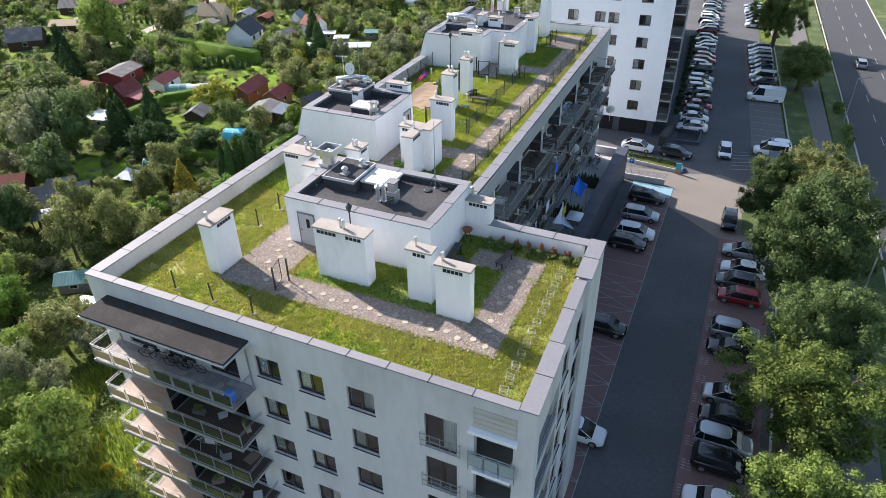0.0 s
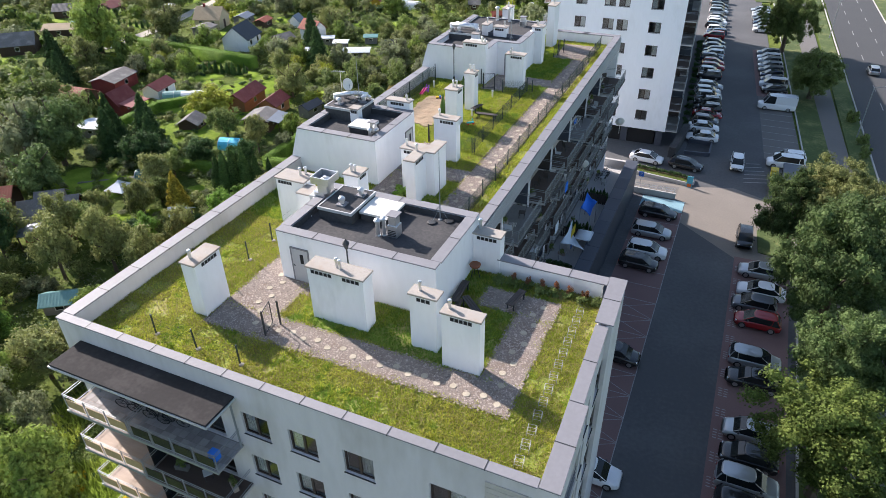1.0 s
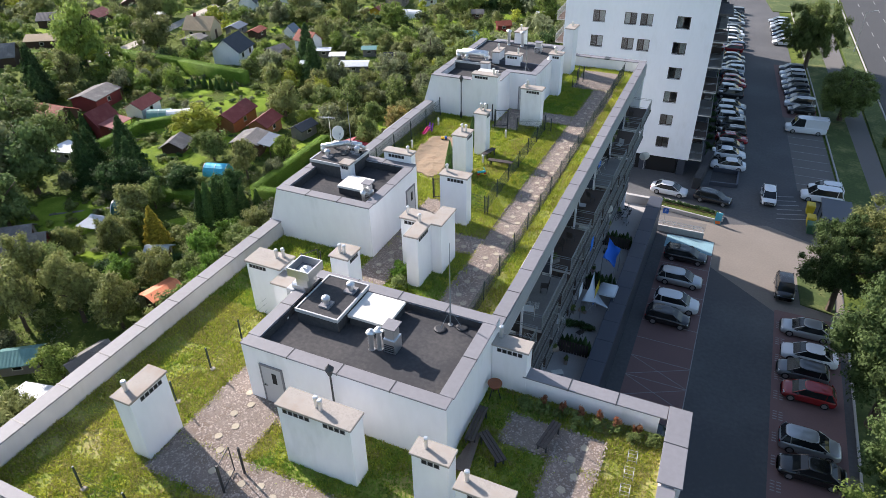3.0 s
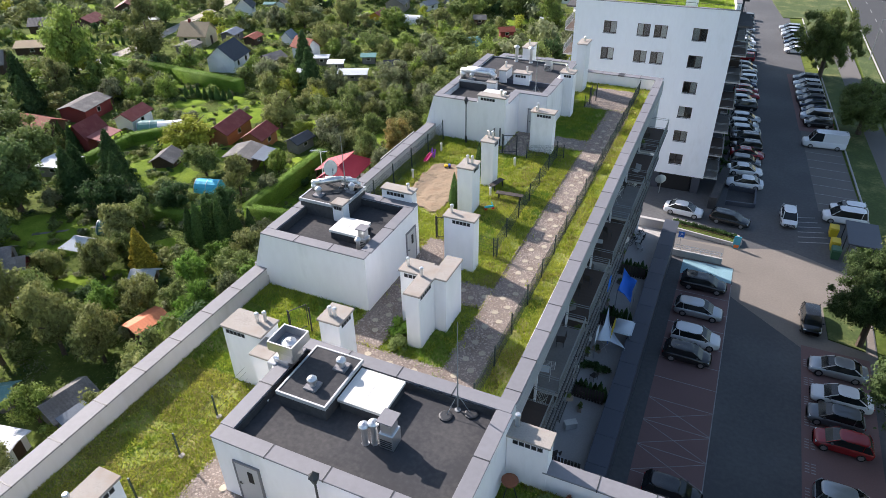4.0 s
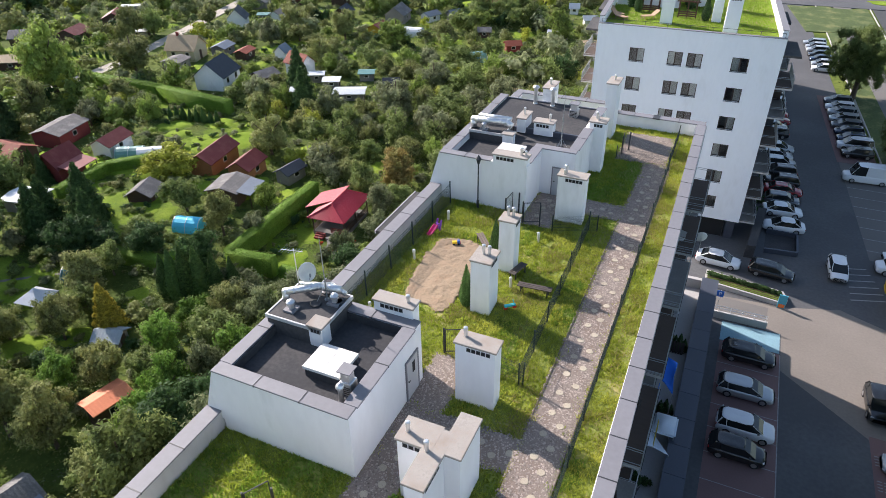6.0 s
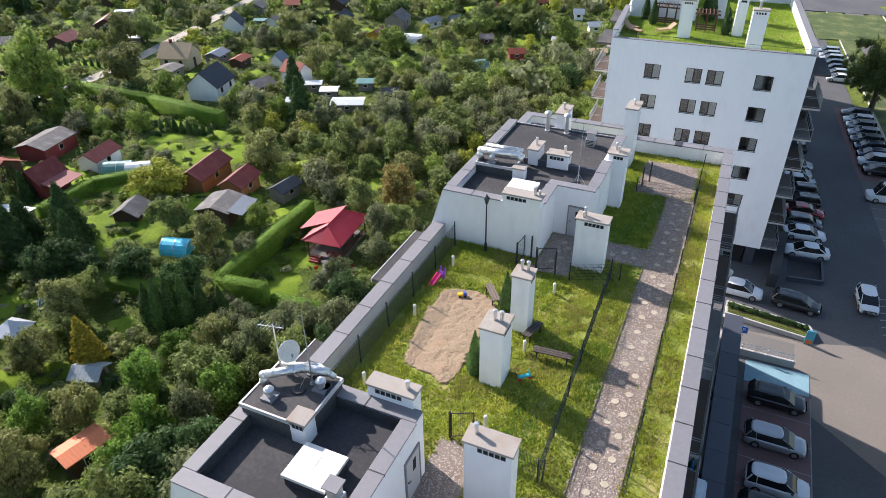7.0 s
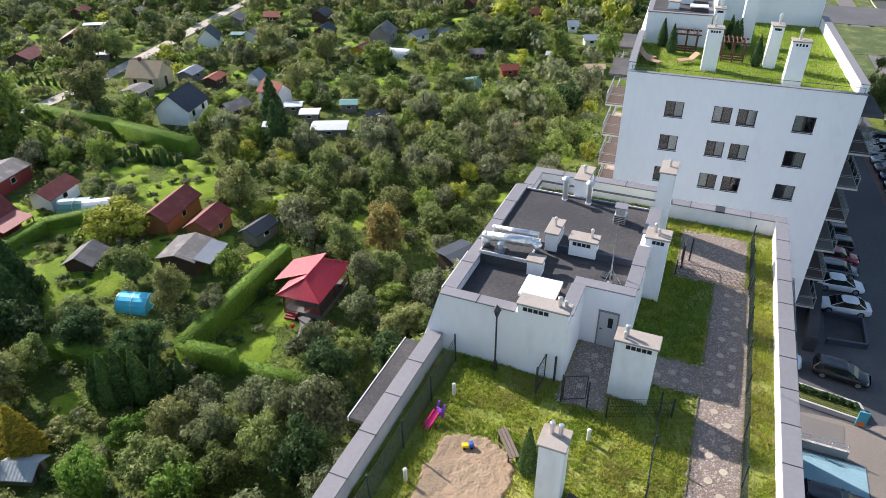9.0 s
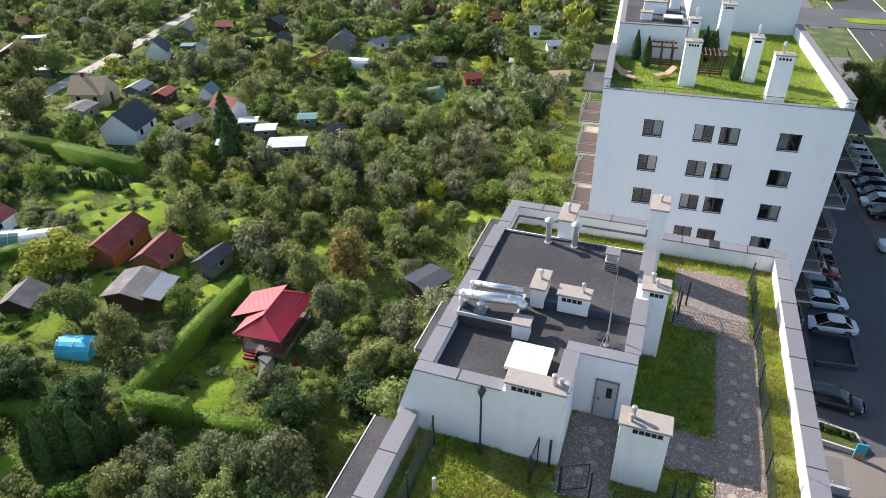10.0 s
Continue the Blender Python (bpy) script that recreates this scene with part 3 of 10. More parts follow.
def third_house():
    low, high, t = 20.98, 21.3, 21.44
    bm = B()
    prism(bm, [(-27.3, 59.3), (-22.55, 59.3), (-22.55, 62.5), (-20.3, 62.5), (-20.3, 64.9), (-27.3, 64.9)], low - 0.4, low)
    part("roof", bm, M["membrane"], ph)
    bm = B()
    box(bm, -27.3, -20.3, 64.9, 70.1, low - 0.4, high)
    part("roof", bm, M["membrane"], ph)
    for a, b, c, d, top in ((-27.85, -22.0, 58.8, 59.29, t), (-22.54, -22.0, 59.291, 61.8, t), (-22.54, -19.75, 61.801, 62.29, t), (-20.29, -19.75, 62.291, 70.3, t), (-27.85, -20.291, 70.101, 70.3, high + 0.03), (-27.85, -27.31, 59.291, 70.1, t)):
        bm = B()
        box(bm, a, b, c, d, FLOOR - 0.3, top)
        part("wall", bm, M["plaster"], ph)
    bm = B()
    pts = [(-28.7, FLOOR + 0.5), (-27.86, FLOOR + 0.5), (-27.86, t + 0.02)]
    a = [bm.verts.new((x, 58.8, z)) for x, z in pts]
    b = [bm.verts.new((x, 69.4, z)) for x, z in pts]
    bm.faces.new(a)
    bm.faces.new(b[::-1])
    for i in range(3):
        bm.faces.new((a[i], b[i], b[(i + 1) % 3], a[(i + 1) % 3]))
    part("sloping_wall", bm, M["plaster"], ph)
    z = t + 0.01
    copings(ph, "y", 58.8, 59.29, -27.85, -24.35, z)
    copings(ph, "x", -22.54, -22.0, 59.4, 61.75, z)
    copings(ph, "y", 61.8, 62.29, -22.54, -19.75, z)
    copings(ph, "x", -20.29, -19.75, 62.35, 66.1, z)
    copings(ph, "x", -20.29, -19.75, 67.35, 70.3, z)
    copings(ph, "x", -27.85, -27.31, 59.35, 70.3, z)
    bm = B()
    box(bm, -27.3, -20.31, 70.02, 70.16, high - 0.05, high + 0.08)
    part("roof_edge", bm, M["clad"], ph)
    bm = B()
    box(bm, -24.9, -20.3, 64.75, 64.899, low + 0.01, high + 0.08)
    part("step_edge", bm, M["clad"], ph)
    door(ph, pose(-20.75, 61.79, FLOOR), 0.8, 1.95)


third_house()

# ---- neighbouring tower block, on a slightly skewed plot ----
tower = thing("apartment_building", (-17, 105, 0), "tall white apartment block with dark windows and a planted roof terrace", "building")
ca, sa, cb, sb = math.cos(radians(1.2)), math.sin(radians(1.2)), math.cos(radians(4.5)), math.sin(radians(4.5))
TB = Matrix(((ca, -sb, 0, -8.05), (sa, cb, 0, 92.55), (0, 0, 1, 0), (0, 0, 0, 1)))
TW, TL, TZ, TR = 17.4, 62.0, 21.9, 21.5


def tower_part(name, bm, material, parent, label="", bevel=0.0):
    bm.transform(TB)
    return part(name, bm, material, parent, label, bevel)


def tower_walls():
    holes = []
    for k in range(6):
        z = 18.45 - 2.96 * k
        for u, w in ((-14.0, 1.45), (-10.25, 1.4), (-8.4, 1.4), (-4.3, 1.5)):
            holes.append((u, u + w, z, z + 1.35))
    bm = B()
    wall(bm, "y", 0, -1, -TW, 0, 2.3, TZ, holes)
    tower_part("wall", bm, M["tower_white"], tower, "bright white plastered end wall")
    eh = []
    for k in range(6):
        for j in range(9):
            v = 2.2 + 6.4 * j
            eh.append((v, v + 3.4, 18.0 - 2.96 * k - 0.6, 18.0 - 2.96 * k + 1.8))
    bm = B()
    wall(bm, "x", -1.9, 1, 0.36, TL, 2.3, TZ - 0.95, eh)
    tower_part("wall", bm, M["tower_white"], tower)
    bm = B()
    wall(bm, "x", -TW, -1, 0.36, TL, GZ - 1, TZ, [])
    tower_part("wall", bm, M["tower_white"], tower)
    bm = B()
    box(bm, -TW + 0.36, 0, TL - 0.3, TL, 2.3, TZ)
    tower_part("wall", bm, M["tower_white"], tower)
    bm = B()
    box(bm, -TW + 0.36, -0.4, 0.36, TL - 0.31, TR - 0.5, TR - 0.06)
    tower_part("roof", bm, M["soil"], tower)
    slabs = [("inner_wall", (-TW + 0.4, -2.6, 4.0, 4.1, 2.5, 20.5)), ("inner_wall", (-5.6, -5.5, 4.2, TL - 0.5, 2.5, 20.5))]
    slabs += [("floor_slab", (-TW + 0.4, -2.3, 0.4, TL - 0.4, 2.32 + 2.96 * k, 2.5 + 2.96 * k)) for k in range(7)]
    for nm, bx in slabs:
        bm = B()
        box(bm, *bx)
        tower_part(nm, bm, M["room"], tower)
    # recessed dark ground floor with its pillars
    bm = B()
    box(bm, -TW + 0.4, -3.2, 1.6, TL - 2, -0.3, 2.29)
    tower_part("ground_floor", bm, M["dark_metal"], tower, "dark recessed ground floor")
    bm = B()
    box(bm, -TW + 0.4, -1.4, 0.55, 1.59, -0.3, 2.28)
    tower_part("entrance_front", bm, M["black"], tower, "black recessed entrance front")
    for u in (-12.5, -6.0, -1.2):
        for v in (0.35, 16.0, 32.0):
            bm = B()
            box(bm, u, u + 0.9, v, v + 0.9, -0.3, 2.298)
            tower_part("pillar", bm, M["clad"], tower)
    bm = B()
    box(bm, -3.19, 1.5, 1.3, TL - 1, 2.0, 2.29)
    tower_part("soffit", bm, M["tower_white"], tower)
    for a, b, z in ((0.36, 22.0, 22.55),):
        bm = B()
        box(bm, -0.45, 0, a, b, TR - 0.5, z)
        tower_part("parapet", bm, M["tower_white"], tower)
        bm = B()
        box(bm, -0.52, 0.06, a, b, z, z + 0.06)
        tower_part("coping", bm, M["coping"], tower)
    bm = B()
    box(bm, -TW + 0.001, -TW + 0.45, 0.36, 10.6, TZ, 22.55)
    tower_part("parapet", bm, M["tower_white"], tower)
    bm = B()
    box(bm, -TW - 0.05, -TW + 0.5, 0.3, 10.6, 22.55, 22.62)
    tower_part("coping", bm, M["coping"], tower)
    bm = B()
    box(bm, -TW - 0.04, 0.04, -0.05, 0.4, TZ, TZ + 0.05)
    tower_part("coping", bm, M["coping"], tower)
    # higher stair and lift blocks
    for a, b, c, d, z in ((-TW + 0.5, -11.2, 10.7, 23.0, 24.3), (-10.4, -0.46, 22.2, 40.0, 27.0)):
        bm = B()
        box(bm, a, b, c, d, TR - 0.5, z)
        tower_part("stair_block", bm, M["tower_white"], tower)
        bm = B()
        box(bm, a - 0.06, b + 0.06, c - 0.06, d + 0.06, z, z + 0.08)
        tower_part("coping", bm, M["coping"], tower)
        bm = B()
        box(bm, a + 0.4, b - 0.4, c + 0.4, d - 0.4, z + 0.08, z + 0.1)
        tower_part("roof", bm, M["membrane"], tower)
    return holes, eh


T_HOLES, TE_HOLES = tower_walls()


def window_at(parent, m, w, h, sill=True, panes=2, blind=0.0):
    """A casement window in an opening; m is the middle of its foot, facing -y, glass set 0.14 back."""
    key = ("win", round(w, 2), round(h, 2), panes)
    if key not in KEEP:
        bm = B()
        f = 0.075
        for a, b, c, d in ((-w / 2, w / 2, 0, f), (-w / 2, w / 2, h - f, h), (-w / 2, -w / 2 + f, f, h - f), (w / 2 - f, w / 2, f, h - f)):
            box(bm, a, b, 0.12, 0.2, c, d)
        for i in range(1, panes):
            u = -w / 2 + w * i / panes
            box(bm, u - 0.055, u + 0.055, 0.115, 0.205, f, h - f)
        fr = mesh_of(bm, M["frame"])
        bm = B()
        box(bm, -w / 2 + 0.05, w / 2 - 0.05, 0.15, 0.165, 0.05, h - 0.05)
        gl = mesh_of(bm, M["glass"])
        bm = B()
        box(bm, -w / 2 - 0.04, w / 2 + 0.04, -0.05, 0.13, -0.04, -0.002)
        si = mesh_of(bm, M["dark_metal"])
        bm = B()
        for i in range(9):
            u = -w / 2 + 0.04 + (w - 0.08) * 0.46 * i / 9
            box(bm, u, u + (w - 0.08) * 0.46 / 9 - 0.004, 0.26 + 0.02 * (i % 2), 0.29 + 0.02 * (i % 2), 0.06, h - 0.06)
        KEEP[key] = fr, gl, si, mesh_of(bm, M["curtain"])
    fr, gl, si, cu = KEEP[key]
    win = put("window", fr, parent, m)
    p = put("pane", gl, win)
    p.visible_shadow = False
    if sill:
        put("sill", si, win)
    if blind:
        put("curtain", cu, win, pose(0, 0, 0) if blind > 0 else Matrix.Translation((w * 0.5, 0, 0)))
    return win


KEEP = {}
rnd = random.Random(5)
for u0, u1, z0, z1 in T_HOLES:
    window_at(tower, TB @ pose((u0 + u1) / 2, 0, z0), u1 - u0, z1 - z0, True, 2, rnd.choice((0, 1, -1)))
for v0, v1, z0, z1 in TE_HOLES[:36]:
    window_at(tower, TB @ pose(-1.9, (v0 + v1) / 2, z0, 0, 0, 90), v1 - v0, z1 - z0, False, 3, rnd.choice((0, 0, 1)))


M["deck_brown"] = mat("dark_brown_decking", (0.085, 0.06, 0.048), 0.8, var=0.14, s1=0.8, s2=9, bump=0.2, stretch=(1, 8, 1))
M["deck_tan"] = mat("tan_decking", (0.40, 0.32, 0.26), 0.8, var=0.14, s1=0.8, s2=9, bump=0.2, stretch=(1, 8, 1))
M["deck_grey"] = mat("grey_balcony_tiles", (0.20, 0.19, 0.18), 0.8, var=0.16, s1=1.5, s2=9, bump=0.1)


def own_slot(ob, material):
    ob.material_slots[0].link = "OBJECT"
    ob.material_slots[0].material = material


def balcony(parent, m, w, d, h=1.05, style="glass", deck=None, thick=0.2, panel=None):
    """A concrete slab with a steel balustrade; m is the middle of its back edge at floor level, going out along -y."""
    key = ("bal", round(w, 2), round(d, 2), style, thick)
    if key not in KEEP:
        bm = B()
        box(bm, -w / 2, w / 2, -d, 0, -thick, 0)
        sl = mesh_of(bm, M["concrete"])
        bm = B()
        box(bm, -w / 2 - 0.02, w / 2 + 0.02, -d - 0.03, -d - 0.001, -thick - 0.02, 0.02)
        lip = mesh_of(bm, M["steel_grey"] if style == "glass" else M["dark_metal"])
        bm = B()
        box(bm, -w / 2 + 0.03, w / 2 - 0.03, -d + 0.03, -0.01, 0.001, 0.014)
        dk = mesh_of(bm, M["deck_brown"])
        bm = B()
        r = 0.018
        for z in (h, h - 0.14, 0.12):
            tube(bm, (-w / 2 + 0.04, -d + 0.04, z), (w / 2 - 0.04, -d + 0.04, z), r)
            for s in (-1, 1):
                tube(bm, (s * (w / 2 - 0.04), -d + 0.04, z), (s * (w / 2 - 0.04), 0, z), r)
        n = max(2, round(w / 1.25))
        for i in range(n + 1):
            u = -w / 2 + 0.04 + (w - 0.08) * i / n
            tube(bm, (u, -d + 0.04, -0.1), (u, -d + 0.04, h), 0.026)
        ra = mesh_of(bm, M["steel_grey"])
        pans = []
        for i in range(n):
            bm = B()
            a, b = -w / 2 + 0.1 + (w - 0.08) * i / n, -w / 2 - 0.02 + (w - 0.08) * (i + 1) / n
            if style == "bars":
                k = max(3, int((b - a) / 0.12))
                g = (b - a) / k
                wall(bm, "y", -d + 0.035, -1, a, b, 0.13, h - 0.15, [(a + g * q + 0.008, a + g * (q + 1) - 0.008, 0.145, h - 0.165) for q in range(k)], 0.015)
            else:
                box(bm, a + 0.06, b - 0.06, -d + 0.03, -d + 0.045, 0.16, h - 0.3)
            pans.append(mesh_of(bm, M["rail_panel"] if style == "glass" else M["steel_grey"]))
        KEEP[key] = sl, ra, pans, lip, dk
    sl, ra, pans, lip, dk = KEEP[key]
    ob = put("balcony", sl, parent, m)
    rail = put("railing", ra, ob)
    for p in pans:
        q = put("panel", p, ob)
        if panel:
            own_slot(q, panel)
    put("edge_strip", lip, ob)
    if deck:
        own_slot(put("decking", dk, ob), deck)
    return ob


M["steel_grey"] = mat("painted_grey_steel", (0.30, 0.32, 0.33), 0.45, 0.4, var=0.08, bump=0.02)
M["rail_panel"] = mat("smoked_balustrade_panel", (0.022, 0.026, 0.028), 0.25, var=0.1, s1=0.6, s2=4, bump=0)
for k in range(6):
    for j in range(9):
        balcony(tower, TB @ pose(-1.9, 2.75 + 6.4 * j, 18.0 - 2.96 * k - 0.7, 0, 0, 90), 5.4, 3.5, style="glass" if (j + k) % 2 else "bars", deck=(M["deck_brown"], M["deck_grey"])[(j + k) % 2], thick=0.16)
        bm = B()
        box(bm, -1.88, 1.45 if (j + k) % 3 else 0.6, 5.5 + 6.4 * j, 5.56 + 6.4 * j, 17.31 - 2.96 * k, 19.2 - 2.96 * k)
        tower_part("divider", bm, M["deck_brown"] if k % 2 else M["clad"], tower)
for j in range(3):
    bm = B()
    box(bm, -1.89, 1.6, 0.2 + 12.8 * j, 5.4 + 12.8 * j, 20.2, 20.4)
    tower_part("canopy", bm, M["membrane"], tower)
# planted balconies on the garden side of the tower
for k in range(5):
    balcony(tower, TB @ pose(-TW, 7.2, 17.2 - 2.96 * k, 0, 0, -90), 5.0, 1.8, style="bars", deck=M["deck_brown"], thick=0.14)
    balcony(tower, TB @ pose(-TW, 16.2, 17.2 - 2.96 * k, 0, 0, -90), 5.0, 1.8, style="bars", deck=M["deck_brown"] if k % 2 else M["deck_tan"], thick=0.14)
for v in (7.2, 16.2):
    bm = B()
    box(bm, -TW - 1.9, -TW - 0.001, v - 2.6, v + 2.6, 19.9, 20.1)
    tower_part("canopy", bm, M["membrane"], tower)


def tower_chimney(u0, u1, v0, v1, top):
    c = thing("ventilation_chimney", tuple(TB @ Vector(((u0 + u1) / 2, (v0 + v1) / 2, TR))), "tall white ventilation chimney on the tower block's roof lawn", "chimney", "ventilation chimneys")
    bm = B()
    box(bm, u0, u1, v0, v1, TR - 0.1, top - 0.1)
    tower_part("shaft", bm, M["tower_white"], c)
    bm = B()
    box(bm, u0 - 0.07, u1 + 0.07, v0 - 0.07, v1 + 0.07, top - 0.1, top)
    tower_part("cap", bm, M["cap"], c, bevel=0.012)
    for i in range(4):
        u = u0 + 0.2 + (u1 - u0 - 0.4) * (i + 0.5) / 4
        bm = B()
        box(bm, u - 0.07, u + 0.07, v0 - 0.006, v0 + 0.01, top - 0.4, top - 0.22)
        tower_part("vent", bm, M["black"], c)
    bm = B()
    rings(bm, Matrix.Translation((u0 + 0.5, (v0 + v1) / 2, top - 0.01)), ((0.1, 0), (0.1, 0.6), (0.14, 0.6), (0.1, 0.85)), 10)
    tower_part("pipe", bm, M["steel"], c)


tower_chimney(-11.7, -10.5, 3.6, 4.5, 25.0)
tower_chimney(-6.7, -5.8, 6.0, 7.2, 25.0)
tower_chimney(-5.6, -4.3, 1.6, 2.5, 25.0)
tower_chimney(-8.5, -7.4, 12.6, 13.8, 26.0)
tower_chimney(-11.1, -10.2, 10.9, 11.8, 25.0)


def tower_hatch(u0, u1, v0, v1, z, h, name, label, category, pipes=()):
    """A plinth or hatch with a projecting lid on the tower's stair block."""
    t = thing(name, tuple(TB @ Vector(((u0 + u1) / 2, (v0 + v1) / 2, z))), label, category, "tower roof equipment")
    bm = B()
    box(bm, u0, u1, v0, v1, z - 0.02, z + h)
    tower_part("body", bm, M["tower_white"] if h > 0.5 else M["membrane"], t)
    bm = B()
    box(bm, u0 - 0.06, u1 + 0.06, v0 - 0.06, v1 + 0.06, z + h, z + h + 0.1)
    tower_part("lid", bm, M["cap"] if h > 0.5 else M["white_metal"], t, bevel=0.015)
    for u, v in pipes:
        bm = B()
        rings(bm, Matrix.Translation((u, v, z + h + 0.09)), ((0.08, 0), (0.08, 0.4), (0.11, 0.4), (0.07, 0.55)), 10)
        tower_part("pipe", bm, M["steel"], t)


tower_hatch(-13.2, -11.7, 11.6, 12.7, 24.4, 0.35, "smoke_hatch", "white smoke hatch on the tower block's dark flat roof", "roof hatch")
tower_hatch(-15.0, -13.0, 14.6, 16.4, 24.4, 1.0, "ventilation_plinth", "white ventilation plinth with steel pipes on a dark roof", "plinth", ((-14.6, 15.4), (-14.0, 15.6), (-13.4, 15.2)))
tower_hatch(-12.6, -11.7, 17.0, 18.4, 24.4, 0.9, "ventilation_plinth", "white ventilation plinth with steel pipes on a dark roof", "plinth", ((-12.2, 17.6),))
tower_hatch(-15.2, -14.2, 12.0, 12.8, 24.4, 0.6, "ventilation_plinth", "small white plinth on a dark flat roof", "plinth")
# a thin guard rail over the tower's end parapet
bm = B()
tube(bm, (-TW + 0.3, 0.25, TZ + 0.45), (-0.2, 0.25, TZ + 0.45), 0.02)
tower_part("guard_rail", bm, M["dark_metal"], tower)
for k in range(9):
    bm = B()
    u = -TW + 0.3 + (TW - 0.5) * k / 8
    tube(bm, (u, 0.25, TZ), (u, 0.25, TZ + 0.46), 0.018)
    tower_part("guard_post", bm, M["dark_metal"], tower)


def pergola(u0, u1, v, z=TR):
    p = thing("pergola", tuple(TB @ Vector(((u0 + u1) / 2, v, z))), "brown timber pergola with trellis rails on the roof lawn", "pergola", "pergolas on the tower")
    for u in (u0, (u0 + u1) / 2, u1):
        for w in (v, v + 1.6):
            bm = B()
            box(bm, u - 0.06, u + 0.06, w - 0.06, w + 0.06, z - 0.05, z + 1.55)
            tower_part("post", bm, M["pergola"], p)
    for w in (v, v + 1.6):
        bm = B()
        box(bm, u0 - 0.3, u1 + 0.3, w - 0.05, w + 0.05, z + 1.55, z + 1.68)
        tower_part("beam", bm, M["pergola"], p)
    n = int((u1 - u0) / 0.35)
    for i in range(n + 1):
        u = u0 + (u1 - u0) * i / n
        bm = B()
        box(bm, u - 0.03, u + 0.03, v - 0.35, v + 1.9, z + 1.68, z + 1.76)
        tower_part("rafter", bm, M["pergola"], p)
    for k in range(3):
        bm = B()
        box(bm, u0, u1, v - 0.02, v + 0.02, z + 0.1 + 0.2 * k, z + 0.24 + 0.2 * k)
        tower_part("rail", bm, M["pergola"], p)


M["pergola"] = mat("red_brown_timber", (0.11, 0.055, 0.036), 0.75, var=0.15, s1=2, s2=14, bump=0.2)
pergola(-14.0, -12.2, 8.4)
pergola(-10.05, -8.3, 6.9)


def lounger(u, v, rz):
    t = thing("sun_lounger", tuple(TB @ Vector((u, v, TR))), "brown wooden sun lounger with raised back on the lawn", "lounger", "loungers on the tower")
    m = TB @ pose(u, v, TR, 0, 0, rz)
    for nm, bx in (("seat", (-0.33, 0.33, -0.8, 0.45, 0.28, 0.34)),):
        bm = B()
        box(bm, *bx)
        bm.transform(m)
        part(nm, bm, M["tan"], t)
    bm = B()
    box(bm, -0.33, 0.33, 0, 0.8, 0, 0.06)
    bm.transform(m @ pose(0, 0.45, 0.29, 38, 0, 0))
    part("backrest", bm, M["tan"], t)
    for a in (-0.28, 0.28):
        for b in (-0.7, 0.4):
            bm = B()
            box(bm, a - 0.03, a + 0.03, b - 0.03, b + 0.03, -0.03, 0.28)
            bm.transform(m)
            part("leg", bm, M["tan"], t)


M["tan"] = mat("tan_timber", (0.36, 0.24, 0.15), 0.8, var=0.12, bump=0.15)
lounger(-12.9, 5.2, -55)
lounger(-15.7, 4.0, 60)
lounger(-16.2, 5.3, 50)

# ---- street side ----
def bend(y):
    """The street swings west past the cross-road."""
    return -0.073 * max(0.0, y - 80.0)


def ribbon(name, xa, xb, ya, yb, z, thick, material, label, category, follow=1.0, step=8.0):
    n = max(1, int(math.ceil((yb - ya) / step)))
    bm = B()
    old = None
    for i in range(n + 1):
        y = ya + (yb - ya) * i / n
        d = bend(y) * follow
        row = [bm.verts.new((xa + d, y, z - thick)), bm.verts.new((xb + d, y, z - thick)), bm.verts.new((xb + d, y, z)), bm.verts.new((xa + d, y, z))]
        if old:
            for k in range(4):
                bm.faces.new((old[k], old[(k + 1) % 4], row[(k + 1) % 4], row[k]))
        else:
            bm.faces.new(row)
        old = row
    bm.faces.new(old[::-1])
    return tagged(put(name, mesh_of(bm, material)), label, category, kind="structure")


ribbon("road", -24, 9.2, -60, 330, 0.0, 0.2, M["asphalt"], "dark asphalt service road between the houses and the trees", "road")
ribbon("pavement", -7.95, -3.05, 28.5, 74.6, 0.008, 0.1, M["red_paver"], "red-brown block-paved parking bays beside the house", "parking bay")
ribbon("pavement", 3.2, 8.5, 14, 67.5, 0.008, 0.1, M["red_paver"], "red-brown block-paved parking bays below the trees", "parking bay")
ribbon("pavement", 6.0, 10.9, 119, 146, 0.008, 0.1, M["red_paver"], "red-brown block-paved bays along the far road", "parking bay")
ribbon("pavement", 6.2, 10.9, 94, 118.9, 0.009, 0.1, M["grey_paver"], "grey block-paved parking bays with white lines", "parking bay")
ribbon("verge", 9.3, 12.6, -60, 66, 0.10, 0.3, M["verge"], "grass strip with street trees behind a kerb", "verge")
ribbon("verge", 11.2, 14.4, 88, 330, 0.10, 0.3, M["verge"], "grass strip beside the parking bays", "verge", 0.9)
ribbon("kerb", 9.12, 9.29, -60, 66, 0.13, 0.3, M["kerb"], "pale concrete kerb along the grass strip", "kerb")
ribbon("kerb", 11.02, 11.19, 88, 330, 0.13, 0.3, M["kerb"], "pale concrete kerb along the grass strip", "kerb", 0.9)
ribbon("pavement", 12.61, 16.4, -60, 330, 0.09, 0.3, M["grey_paver"], "wide grey paved footway under the trees", "footway", 0.65)
ribbon("verge", 16.41, 18.9, -60, 330, 0.10, 0.3, M["verge"], "narrow grass verge beside the main road", "verge", 0.55)
ribbon("kerb", 18.91, 19.1, -60, 330, 0.12, 0.3, M["kerb"], "concrete kerb of the main road", "kerb", 0.5)
ribbon("road", 19.11, 30.0, -60, 330, 0.0, 0.2, M["road"], "grey asphalt main road with lane markings", "road", 0.45)
ribbon("kerb", 30.01, 30.2, -60, 330, 0.12, 0.3, M["kerb"], "concrete kerb of the main road", "kerb", 0.45)
